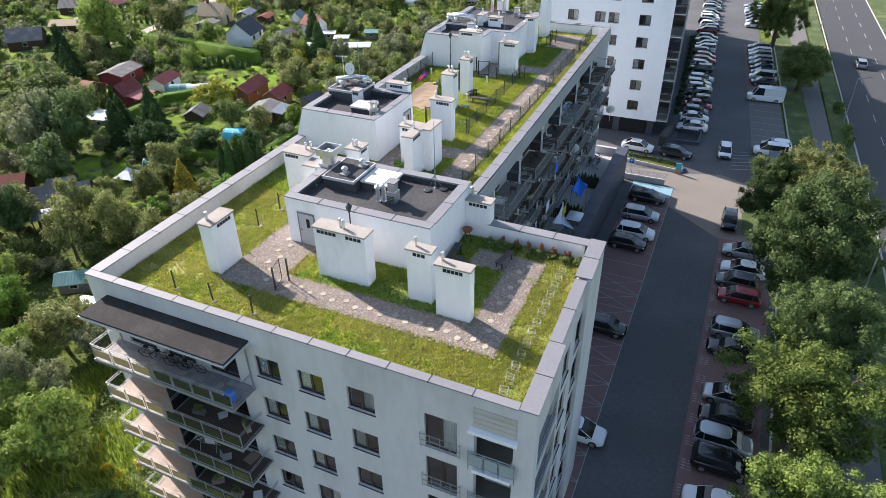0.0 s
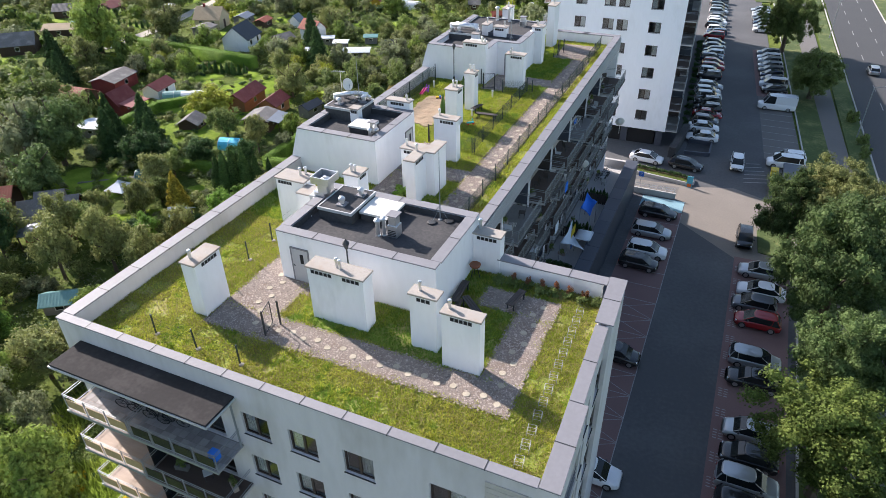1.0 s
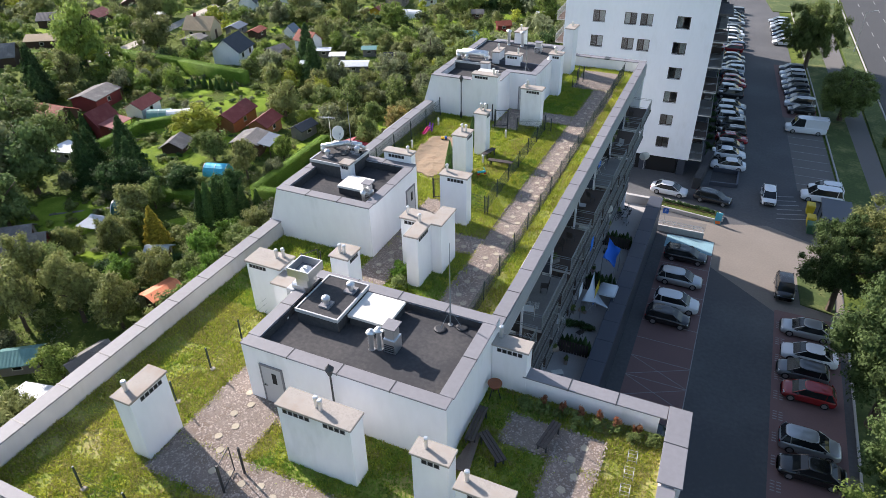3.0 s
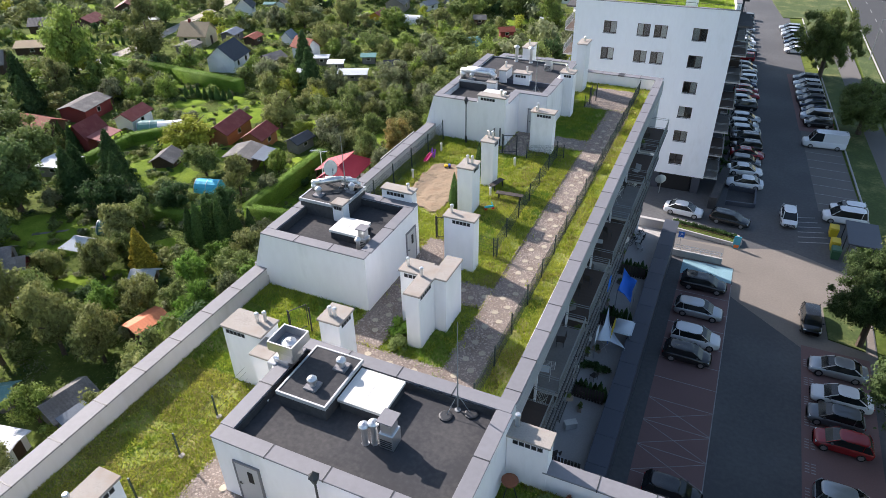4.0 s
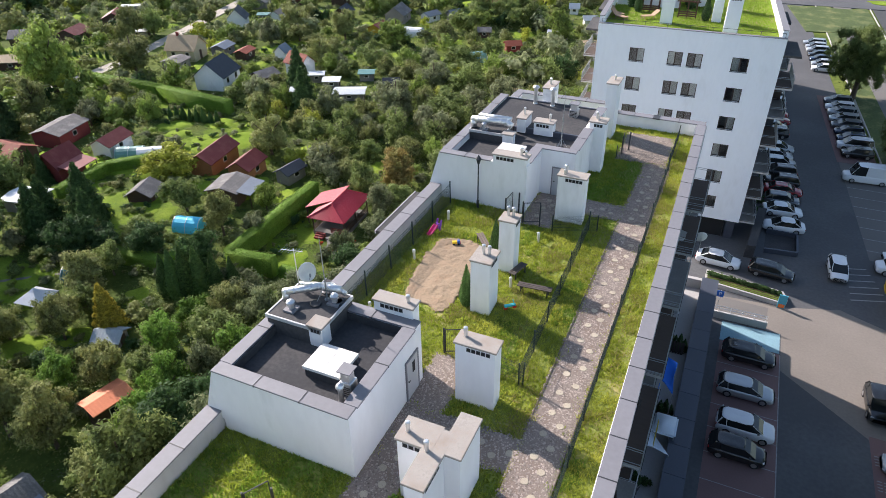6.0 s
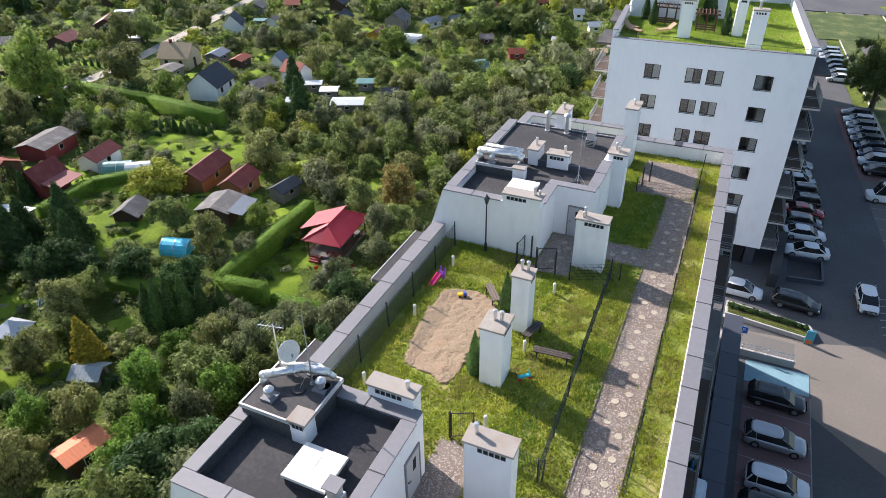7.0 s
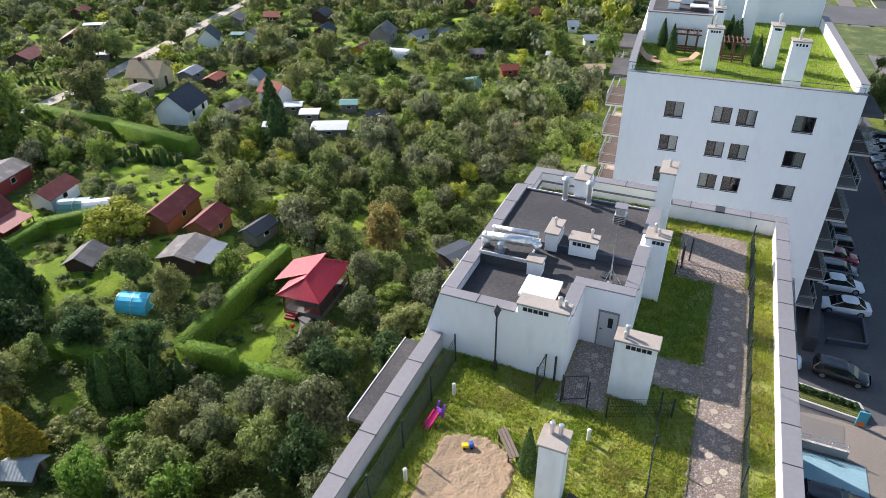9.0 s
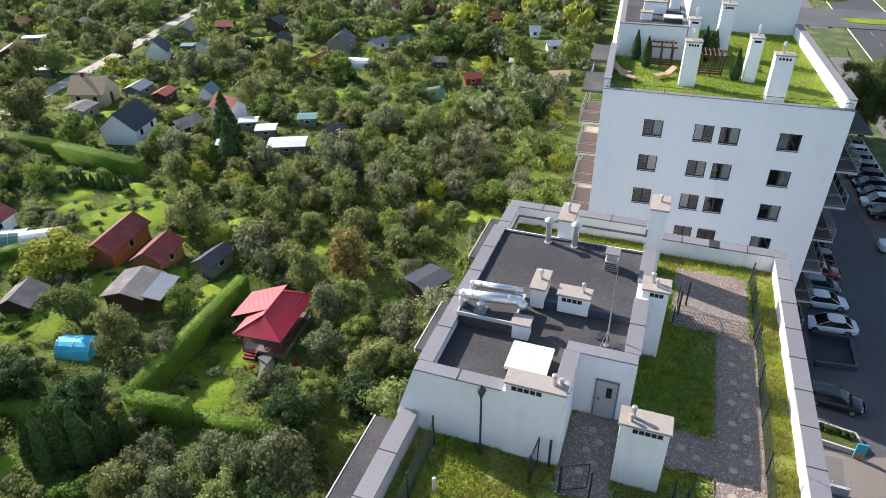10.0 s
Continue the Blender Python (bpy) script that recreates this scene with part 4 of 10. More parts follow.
ribbon("verge", 30.21, 36.5, -60, 330, 0.10, 0.3, M["verge"], "broad sunlit grass verge across the main road", "verge", 0.45)
ribbon("pavement", 36.51, 44, -60, 330, 0.09, 0.3, M["grey_paver"], "grey paved strip across the main road", "footway", 0.45)


def marks(name, quads, z, label):
    """White paint: each quad is a centre, a length, a width and a turn in degrees."""
    for x, y, l, w, r in quads:
        bm = B()
        box(bm, -l / 2, l / 2, -w / 2, w / 2, z - 0.004, z + 0.004)
        tagged(put(name, mesh_of(bm, M["line"]), None, pose(x, y, 0, 0, 0, r)), label, "marking", "road markings", "structure")


LANE = "worn white lane dash on the main road"
for k in range(22):
    y = 40 + 9 * k
    marks("lane_marking", [(22.7 + bend(y) * 0.45, y, 3.2, 0.14, 90 + 1.9 * (y > 80)), (26.3 + bend(y) * 0.45, y + 4, 3.2, 0.14, 90 + 1.9 * (y > 80))], 0.004, LANE)
BAY = "thin white parking bay line on red paving"
for k in range(17):
    y = 30.0 + 2.6 * k
    marks("bay_line", [(-5.5, y, 4.9, 0.06, 0)], 0.012, BAY)
    if k < 10:
        marks("bay_line", [(-5.5, y + 1.3, 5.4, 0.05, 27), (-5.5, y + 1.3, 5.4, 0.05, -27)] if k != 6 else [], 0.0125, BAY)
marks("bay_line", [(-3.05, 51.5, 46, 0.07, 90)], 0.014, BAY)
for k in range(9):
    y = 96 + 2.55 * k
    marks("bay_line", [(8.55 + bend(y), y, 4.6, 0.1, 0)], 0.013, "white bay line on grey paving")
for k in range(6):
    marks("hatch_line", [(4.6 - 0.15 * k, 86.2 + 1.1 * k, 3.4 - 0.3 * k, 0.14, 18)], 0.006, "white hatched no-parking marking on asphalt")
slab("pavement", rect(-8.0, -3.1, 74.7, 77.5), -0.05, 0.013, M["bay_blue"], "pale blue painted disabled parking bay", "parking bay")
# letters and numbers on the bays are worn past reading: plain bars
rnd = random.Random(8)
for k in range(16):
    y = 29.5 + 2.35 * k
    for c in range(2):
        for j in range(4):
            marks("worn_marking", [(3.55 + 0.42 * c, y + 0.28 * j, 0.3, 0.09, 0)], 0.012, "worn unreadable white stencil bars on paving")

slab("pavement", [(-9.6, 77.6), (-3.0, 77.6), (-3.0, 72.5), (9.1, 62.0), (9.1, 80.2), (2.0, 83.5), (-2.5, 82.0), (-9.6, 81.4)], -0.05, 0.006, M["pale_paver"], "pale beige paved crossing on the service road", "paving")
# the podium terrace in front of the long house
podium = thing("terrace_podium", (-12, 55, 0), "low garage podium with walled roof terraces in deep shade", "podium")
bm = B()
box(bm, -13.9, -10.5, YB + 0.01, 77.3, -0.3, 3.3)
part("deck", bm, M["concrete"], podium)
bm = B()
box(bm, -10.499, -9.2, YB + 0.01, 77.3, -0.3, 4.4)
part("wall", bm, M["clad"], podium, "dark blue-grey clad podium wall")
for k in range(18):
    bm = B()
    box(bm, -10.55, -9.15, YB + 0.03 + 2.56 * k, YB + 2.57 + 2.56 * k, 4.404, 4.46)
    part("edge_plate", bm, M["clad"], podium, bevel=0.01)
bm = B()
box(bm, -13.9, -10.5, 76.9, 77.3, 3.31, 4.25)
part("wall", bm, M["concrete"], podium)
for y in (36.5, 43.5, 50.3, 59.2, 67.2):
    bm = B()
    box(bm, -13.85, -10.76, y + 0.04, y + 0.08, 3.6, 3.68)
    rail = part("divider", bm, M["dark_timber"], podium)
    for k in range(14):
        bm = B()
        box(bm, -13.85 + 0.22 * k, -13.68 + 0.22 * k, y, y + 0.039, 3.31, 4.5)
        part("slat", bm, M["dark_timber"], rail)


def sail(pts, material, label):
    bm = B()
    n = 8
    a, b, c, d = [Vector(p) for p in pts]
    mid = (a + b + c + d) / 4
    grid = []
    for j in range(n + 1):
        for i in range(n + 1):
            u, v = i / n, j / n
            p = (a * (1 - u) + b * u) * (1 - v) + (d * (1 - u) + c * u) * v
            pull = 0.22 * (1 - max(abs(2 * u - 1), abs(2 * v - 1)) ** 1.5 * 0.0) * (abs(2 * u - 1) > 0.98 or abs(2 * v - 1) > 0.98) * (1 - abs(2 * u - 1) * abs(2 * v - 1))
            p = p + (mid - p) * pull
            p.z -= 0.35 * (1 - (2 * u - 1) ** 2) * (1 - (2 * v - 1) ** 2)
            grid.append(bm.verts.new(p))
    for j in range(n):
        for i in range(n):
            k = j * (n + 1) + i
            bm.faces.new((grid[k], grid[k + 1], grid[k + n + 2], grid[k + n + 1]))
    t = thing("shade_sail", tuple(mid), label, "shade sail", "shade sails")
    ob = part("cloth", bm, material, t, smooth=True)
    sol = ob.modifiers.new("thick", "SOLIDIFY")
    sol.thickness = 0.02
    for p in (a, b, c, d):
        bm = B()
        tube(bm, (p.x, p.y, 3.28), p, 0.035)
        part("pole", bm, M["steel_grey"], t)


M["blue_cloth"] = mat("blue_sail_cloth", (0.03, 0.20, 0.75), 0.8, var=0.05, bump=0.05)
M["white_cloth"] = mat("white_sail_cloth", (0.62, 0.68, 0.75), 0.8, var=0.05, bump=0.05)
sail([(-12.4, 64.4, 6.0), (-11.05, 63.2, 5.8), (-10.95, 59.6, 6.0), (-12.3, 61.2, 5.8)], M["blue_cloth"], "bright blue shade sail stretched over a terrace")
sail([(-12.5, 58.9, 5.6), (-12.0, 57.2, 5.0), (-10.4, 55.4, 4.7), (-12.6, 54.9, 5.2)], M["white_cloth"], "pale blue-white shade sail stretched over a terrace")
t = thing("terrace_tent", (-10.95, 57.8, 3.3), "white square canopy over a swing seat on the terrace", "canopy")
bm = B()
v = box(bm, -11.75, -10.2, 56.9, 58.8, 4.7, 4.9)
bmesh.ops.bevel(bm, geom=list(bm.edges), offset=0.12, segments=2, affect="EDGES")
part("roof", bm, M["white_cloth"], t, smooth=True)
for x in (-11.65, -10.3):
    for y in (57.0, 58.7):
        bm = B()
        tube(bm, (x, y, 3.28), (x, y, 4.75), 0.03)
        part("leg", bm, M["steel_grey"], t)


# ---- cars ----
CAR_PAINT = {
    "white": mat("white_car_paint", (0.75, 0.76, 0.78), 0.25, var=0.02, bump=0, coat=0.6),
    "silver": mat("silver_car_paint", (0.42, 0.44, 0.46), 0.28, 0.5, var=0.02, bump=0, coat=0.6),
    "grey": mat("grey_car_paint", (0.12, 0.13, 0.145), 0.28, 0.4, var=0.02, bump=0, coat=0.6),
    "black": mat("black_car_paint", (0.012, 0.013, 0.015), 0.22, 0.0, var=0.02, bump=0, coat=0.7),
    "red": mat("red_car_paint", (0.28, 0.014, 0.018), 0.25, 0.1, var=0.02, bump=0, coat=0.6),
    "blue": mat("dark_blue_car_paint", (0.018, 0.035, 0.075), 0.25, 0.3, var=0.02, bump=0, coat=0.6),
}
M["car_glass"] = mat("tinted_car_glass", (0.015, 0.018, 0.02), 0.06, var=0.02, bump=0)
M["tyre"] = mat("tyre_rubber", (0.018, 0.018, 0.019), 0.85, var=0.1, bump=0.1)
M["rim"] = mat("alloy_rim", (0.45, 0.45, 0.46), 0.35, 0.8, var=0.05, bump=0)
M["lamp_white"] = mat("clear_headlamp", (0.7, 0.72, 0.74), 0.1, var=0.02, bump=0)
M["lamp_red"] = mat("red_tail_lamp", (0.35, 0.01, 0.01), 0.2, var=0.02, bump=0)


def loft(bm, rows):
    old = None
    for row in rows:
        ring = [bm.verts.new(p) for p in row]
        n = len(ring)
        if old:
            for i in range(n):
                bm.faces.new((old[i], old[(i + 1) % n], ring[(i + 1) % n], ring[i]))
        else:
            bm.faces.new(ring[::-1])
        old = ring
    bm.faces.new(old)


def car_model(kind):
    """Length along x, nose at +x, wheels on z = 0."""
    L, W, H = {"sedan": (4.4, 1.76, 1.43), "wagon": (4.3, 1.76, 1.44), "hatch": (3.95, 1.72, 1.45), "suv": (4.15, 1.78, 1.55), "van": (5.5, 1.95, 2.35), "minivan": (4.5, 1.84, 1.78)}[kind]
    belt = {"van": 1.15, "minivan": 1.05, "suv": 0.99}.get(kind, 0.90)
    hood = {"van": 1.10, "minivan": 0.98, "suv": 0.97}.get(kind, 0.84)
    c = thing("car", (0, 0, 0), "car", "car")
    hw = W / 2
    rear = belt + 0.05 if kind == "sedan" else belt
    prof = [(-0.5, 0.5, rear - 0.2, 0.74), (-0.493, 0.36, rear - 0.08, 0.84), (-0.475, 0.26, rear - 0.02, 0.91), (-0.43, 0.2, rear, 0.96), (-0.34, 0.18, rear, 0.985), (-0.2, 0.18, belt, 1.0), (0.1, 0.18, belt, 1.0), (0.22, 0.18, hood + 0.05, 0.995),
            (0.31, 0.18, hood, 0.985), (0.40, 0.2, hood - 0.06, 0.95), (0.45, 0.23, hood - 0.12, 0.89), (0.482, 0.28, hood - 0.2, 0.79), (0.496, 0.34, hood - 0.28, 0.68), (0.5, 0.42, hood - 0.34, 0.6)]
    rows = []
    for s, zb, zt, f in prof:
        x, w = s * L, hw * f
        rows.append([(x, q * w * a, z) for q, seq in ((-1, ((0.9, zb), (0.985, zb + 0.1), (1.0, zb + 0.24), (0.985, zt - 0.2), (0.93, zt - 0.06), (0.8, zt - 0.01), (0.4, zt + 0.012))), (1, ((0.4, zt + 0.012), (0.8, zt - 0.01), (0.93, zt - 0.06), (0.985, zt - 0.2), (1.0, zb + 0.24), (0.985, zb + 0.1), (0.9, zb)))) for a, z in seq])
    bm = B()
    loft(bm, rows)
    body = part("body", bm, CAR_PAINT["white"], c, smooth=True)
    # cabin: dark glass all round, painted roof and pillars
    a0, a1, r0, r1 = {"sedan": (-0.42, 0.29, -0.235, 0.085), "wagon": (-0.485, 0.29, -0.41, 0.085), "hatch": (-0.475, 0.31, -0.385, 0.10), "suv": (-0.48, 0.30, -0.42, 0.10), "van": (-0.492, 0.36, -0.485, 0.24), "minivan": (-0.485, 0.33, -0.44, 0.15)}[kind]
    zr = H - 0.045
    top = 0.86 if kind == "van" else 0.76
    bm = B()
    sec = [(a0, belt - 0.04, 0.80), (a0 * 0.55 + r0 * 0.45, belt + (zr - belt) * 0.5, 0.79), (r0, zr - 0.05, top - 0.03), ((r0 + r1) / 2, zr, top), (r1, zr - 0.04, top - 0.02), (a1 * 0.5 + r1 * 0.5, belt + (zr - belt) * 0.52, 0.77), (a1, belt - 0.04, 0.80)]
    loft(bm, [[(s * L, -hw * 0.9, belt - 0.06), (s * L, -hw * t, z), (s * L, hw * t, z), (s * L, hw * 0.9, belt - 0.06)] for s, z, t in sec])
    part("cabin_glass", bm, M["car_glass"], c)
    bm = B()
    n, old = 20, None
    for f, dz in ((1.0, -0.045), (0.985, -0.005), (0.85, 0.018), (0.5, 0.036), (0.1, 0.04)):
        ring = []
        for i in range(n):
            a = 2 * math.pi * i / n
            u, v = math.copysign(abs(math.cos(a)) ** 0.45, math.cos(a)), math.copysign(abs(math.sin(a)) ** 0.45, math.sin(a))
            ring.append(bm.verts.new(((r0 + r1) / 2 * L + u * f * ((r1 - r0) / 2 * L + 0.05), v * f * hw * (top + 0.015), zr + dz - 0.04 * u * u)))
        if old:
            for i in range(n):
                bm.faces.new((old[i], old[(i + 1) % n], ring[(i + 1) % n], ring[i]))
        old = ring
    bm.faces.new(old)
    part("roof", bm, CAR_PAINT["white"], c, smooth=True)
    for s in (-1, 1):
        posts = [((a1, 0.86), (r1, top), 0.03), ((a0, 0.86), (r0, top), 0.05)]
        if kind != "sedan":
            posts.append(((r0 + 0.1, 0.9), (r0 + 0.08, top), 0.03))
        for (xa, wa), (xb, wb), r in posts:
            bm = B()
            tube(bm, (xa * L, s * hw * wa, belt - 0.05), (xb * L, s * hw * wb, zr - 0.01), r, 5)
            part("pillar", bm, CAR_PAINT["white"], c)
    if kind == "van":
        for s in (-1, 1):
            bm = B()
            v = [bm.verts.new((x, s * hw * y, z)) for y1 in (0.0, 0.03) for x, y, z in ((a0 * L, 0.905 + y1, belt - 0.06), (0.06 * L, 0.905 + y1, belt - 0.06), (0.06 * L, 0.855 + y1, zr), (r0 * L, 0.86 + y1, zr))]
            for q in ((0, 1, 2, 3), (4, 5, 6, 7), (0, 1, 5, 4), (1, 2, 6, 5), (2, 3, 7, 6), (3, 0, 4, 7)):
                bm.faces.new([v[i] for i in q])
            part("side_panel", bm, CAR_PAINT["white"], c)
        bm = B()
        box(bm, a0 * L - 0.03, a0 * L + 0.04, -hw * 0.88, hw * 0.88, belt - 0.05, zr)
        part("rear_doors", bm, CAR_PAINT["white"], c)
    for s in (-1, 1):
        bm = B()
        box(bm, a1 * L - 0.45, a1 * L - 0.3, s * hw * 1.0 - 0.09, s * hw * 1.0 + 0.09, belt, belt + 0.13)
        part("mirror", bm, M["dark_metal"], c, bevel=0.02)
    bm = B()
    rings(bm, Matrix.Identity(4), ((0.30, -0.1), (0.33, -0.07), (0.33, 0.07), (0.30, 0.1)), 14)
    ty = mesh_of(bm, M["tyre"])
    bm = B()
    rings(bm, Matrix.Identity(4), ((0.21, -0.108), (0.21, 0.108)), 10)
    ri = mesh_of(bm, M["rim"])
    for x in (-0.30 * L, 0.31 * L):
        for s in (-1, 1):
            w = put("wheel", ty, c, pose(x, s * (hw - 0.10), 0.33, 90, 0, 0))
            put("rim", ri, w)
    for s in (-1, 1):
        bm = B()
        box(bm, 0.43 * L, 0.468 * L, s * hw * 0.70 - 0.12, s * hw * 0.70 + 0.12, hood - 0.26, hood - 0.15)
        part("headlight", bm, M["lamp_white"], c, bevel=0.02)
        bm = B()
        box(bm, -0.499 * L, -0.474 * L, s * hw * 0.72 - 0.1, s * hw * 0.72 + 0.1, belt - 0.26, belt - 0.1)
        part("taillight", bm, M["lamp_red"], c, bevel=0.02)
    bm = B()
    box(bm, -0.505 * L, -0.49 * L, -0.26, 0.26, 0.48, 0.6)
    part("plate", bm, M["rim"], c)
    return c


MODELS = {k: car_model(k) for k in ("sedan", "wagon", "hatch", "suv", "van", "minivan")}
USED = {}


def car(kind, paint, x, y, r, label, z=0.012):
    """r: the way the nose points, in degrees from +x."""
    src = MODELS[kind]
    m = pose(x, y, z, 0, 0, r)
    if kind not in USED:
        USED[kind] = src
        src.matrix_basis = m
        c = src
    else:
        c = copy_thing(src, m)
    tagged(c, label, "car" if kind != "van" else "van", "parked cars")
    for o in c.children:
        if o.name.split(".")[0] in ("body", "roof", "pillar", "side_panel", "rear_doors"):
            o.material_slots[0].link = "OBJECT"
            o.material_slots[0].material = CAR_PAINT[paint]
    return c


W_BAY, E_BAY = "parked on red paving in the shade", "parked below the street trees"
for kind, paint, x, y, r in (("wagon", "black", -5.6, 72.9, 0), ("wagon", "silver", -5.6, 68.4, 0), ("suv", "white", -5.4, 64.2, 0), ("hatch", "black", -5.8, 61.7, 0), ("hatch", "black", -5.0, 47.0, 0), ("sedan", "white", -4.2, 34.2, 0)):
    car(kind, paint, x, y, r, f"{paint} {kind} car {W_BAY}")
for kind, paint, x, y, r in (("sedan", "silver", 5.8, 64.7, 180), ("sedan", "white", 5.9, 61.2, 180), ("hatch", "grey", 5.4, 58.8, 180), ("hatch", "red", 5.8, 56.3, 180), ("suv", "silver", 5.8, 50.7, 0), ("sedan", "black", 5.9, 48.2, 180),
                             ("hatch", "silver", 5.9, 42.3, 180), ("hatch", "black", 5.9, 39.8, 180), ("suv", "silver", 5.9, 37.4, 0), ("suv", "black", 6.0, 35.2, 0), ("sedan", "white", 5.9, 31.6, 180)):
    car(kind, paint, x, y, r, f"{paint} {kind} car {E_BAY}")
car("sedan", "white", -9.3, 87.2, -4, "white sedan car parked by the tower block's entrance")
car("wagon", "black", -4.2, 87.0, -6, "black wagon car parked by the tower block's entrance")
car("hatch", "white", 1.9, 90.0, -87, "white hatchback car on the service road")
car("hatch", "black", 3.9, 70.8, -88, "black compact car standing by the kerb")
car("van", "white", 6.1, 113.8, 184, "white high-roofed delivery van across a grey bay")
car("minivan", "white", 7.6, 92.3, 184, "white van parked behind the bin shelter")
car("hatch", "white", 8.2, 94.6, 184, "white hatchback parked behind the bin shelter")
car("hatch", "silver", 19.9 + 1.5, 138.5, 92, "silver car on the main road")
rnd = random.Random(21)
kinds, paints = ("sedan", "wagon", "hatch", "suv", "hatch"), ("white", "silver", "grey", "black", "black", "red", "blue", "grey", "silver", "black")
for k in range(33):
    y = 97.1 + 3.75 * k if k < 2 else 98.3 + 2.66 * k
    kind, paint = ("sedan", "white") if k < 2 else (rnd.choice(kinds), rnd.choice(paints))
    if k in (9, 19, 27):
        continue
    car(kind, paint, -3.1 - 0.061 * (y - 97) + rnd.uniform(-0.25, 0.25), y, 4 + rnd.uniform(-2, 2) + rnd.choice((0, 0, 180)), f"{paint} {kind} car in the row before the tower block")
for k in range(9):
    y = 121.6 + 2.6 * k
    kind, paint = ("van", "white") if k == 1 else (rnd.choice(kinds), rnd.choice(paints))
    car("minivan" if kind == "van" else kind, paint, 8.6 + bend(y), y, 184, f"{paint} {kind} car in the bays across the road")
for k in range(7):
    y = 160 + 2.9 * k
    car(rnd.choice(kinds), rnd.choice(("white", "silver", "grey", "black", "blue")), 8.4 + bend(y), y, 184, "car in the far bays beside the trees")

# dark wall and ramp mouth beside the tower
t = thing("ramp_wall", (-6.0, 94, 0), "tall dark grey wall beside the garage ramp", "wall")
bm = B()
prism(bm, [(-6.9, 89.6), (-6.0, 89.6), (-5.2, 98.7), (-6.1, 98.7)], -0.2, 1.5)
part("wall", bm, M["membrane"], t)
slab("ramp", [(-5.0, 91.5), (-1.9, 91.9), (-1.9, 95.6), (-4.9, 95.6)], -0.3, 0.014, M["membrane"], "dark garage ramp mouth with a low edge", "ramp")
for a, b in (((-5.0, 91.4), (-1.8, 91.8)), ((-1.8, 91.9), (-1.8, 95.6)), ((-4.9, 95.7), (-1.8, 95.7))):
    t = thing("low_wall", (a[0], a[1], 0), "low dark wall round the ramp mouth", "wall", "ramp edge walls")
    bm = B()
    d = (Vector(b) - Vector(a)).normalized() * 0.1
    prism(bm, [(a[0] - d.y, a[1] + d.x), (a[0] + d.y, a[1] - d.x), (b[0] + d.y, b[1] - d.x), (b[0] - d.y, b[1] + d.x)], -0.1, 0.55)
    part("wall", bm, M["clad"], t)

# the far junction beyond the tower
slab("road", [(-30, 213), (80, 217), (80, 236), (-30, 232)], -0.2, 0.15, M["asphalt"], "worn grey asphalt of the far crossroads", "road")
slab("verge", [(0, 188), (11, 190), (13, 212.8), (-4, 212.5)], -0.2, 0.145, M["verge"], "rough grass corner before the crossroads", "verge")
for x, y in ((20, 222), (34, 206), (12, 246)):
    slab("verge", [(x + 5 * math.cos(k * 0.524) * (1.0 + 0.2 * (k % 3)), y + 2.6 * math.sin(k * 0.524)) for k in range(12)], -0.1, 0.27, M["lawn"], "grass traffic island with a pale kerb", "verge")

slab("verge", [(5.4, 69.2), (8.3, 68.6), (8.6, 74.8), (6.4, 75.2), (5.1, 73.9)], -0.05, 0.1, M["verge"], "small grass patch under a street tree", "verge")
# bins and their shelter
t = thing("bin_shelter", (8.6, 86, 0), "grey flat-roofed bin shelter on posts", "shelter")
bm = B()
box(bm, 7.1, 10.2, 83.2, 88.4, 2.15, 2.3)
part("roof", bm, M["clad"], t)
for x in (7.25, 10.05):
    for y in (83.4, 85.8, 88.2):
        bm = B()
        box(bm, x - 0.05, x + 0.05, y - 0.05, y + 0.05, -0.02, 2.149)
        part("post", bm, M["dark_metal"], t)
M["yellow_bin"] = mat("yellow_bin_plastic", (0.55, 0.42, 0.02), 0.5, var=0.06, bump=0.03)
M["green_bin"] = mat("green_bin_plastic", (0.03, 0.10, 0.05), 0.5, var=0.06, bump=0.03)
for x, y, mt, lb in ((6.4, 88.6, "yellow_bin", "yellow plastic recycling container with a lid"), (6.4, 85.6, "yellow_bin", "yellow plastic recycling container with a lid"), (6.4, 83.9, "green_bin", "dark green plastic waste container with a lid")):
    t = thing("waste_container", (x, y, 0), lb, "bin", "waste containers")
    bm = B()
    v = box(bm, x - 0.45, x + 0.45, y - 0.6, y + 0.6, 0.05, 1.0)
    for q in v[:4]:
        q.co.x = x + (q.co.x - x) * 0.82
    part("body", bm, M[mt], t, bevel=0.04)
    bm = B()
    box(bm, x - 0.48, x + 0.48, y - 0.63, y + 0.63, 1.0, 1.17)
    part("lid", bm, M[mt], t, bevel=0.08)

# ramp walls, planter and signs at the cross-road
slab("ramp", [(-9.6, 77.4), (-4.4, 77.6), (-4.2, 81.2), (-9.6, 81.3)], -0.1, 0.02, M["grey_paver"], "pale paved ramp beside the podium", "ramp")
t = thing("ramp_wall", (-7, 78, 0), "low concrete ramp wall with a steel rail", "wall")
bm = B()
box(bm, -9.7, -4.3, 77.75, 77.95, -0.1, 0.75)
part("wall", bm, M["concrete"], t)
bm = B()
for z in (1.1, 1.35):
    tube(bm, (-9.6, 77.85, z), (-4.4, 77.85, z), 0.025)
part("rail", bm, M["steel"], t)
for k in range(6):
    bm = B()
    tube(bm, (-9.5 + k, 77.85, 0.7), (-9.5 + k, 77.85, 1.36), 0.022)
    part("post", bm, M["steel"], t)
t = thing("planter", (-6.3, 83.8, 0), "raised planting bed with clipped shrubs and a rail", "planter")
bm = B()
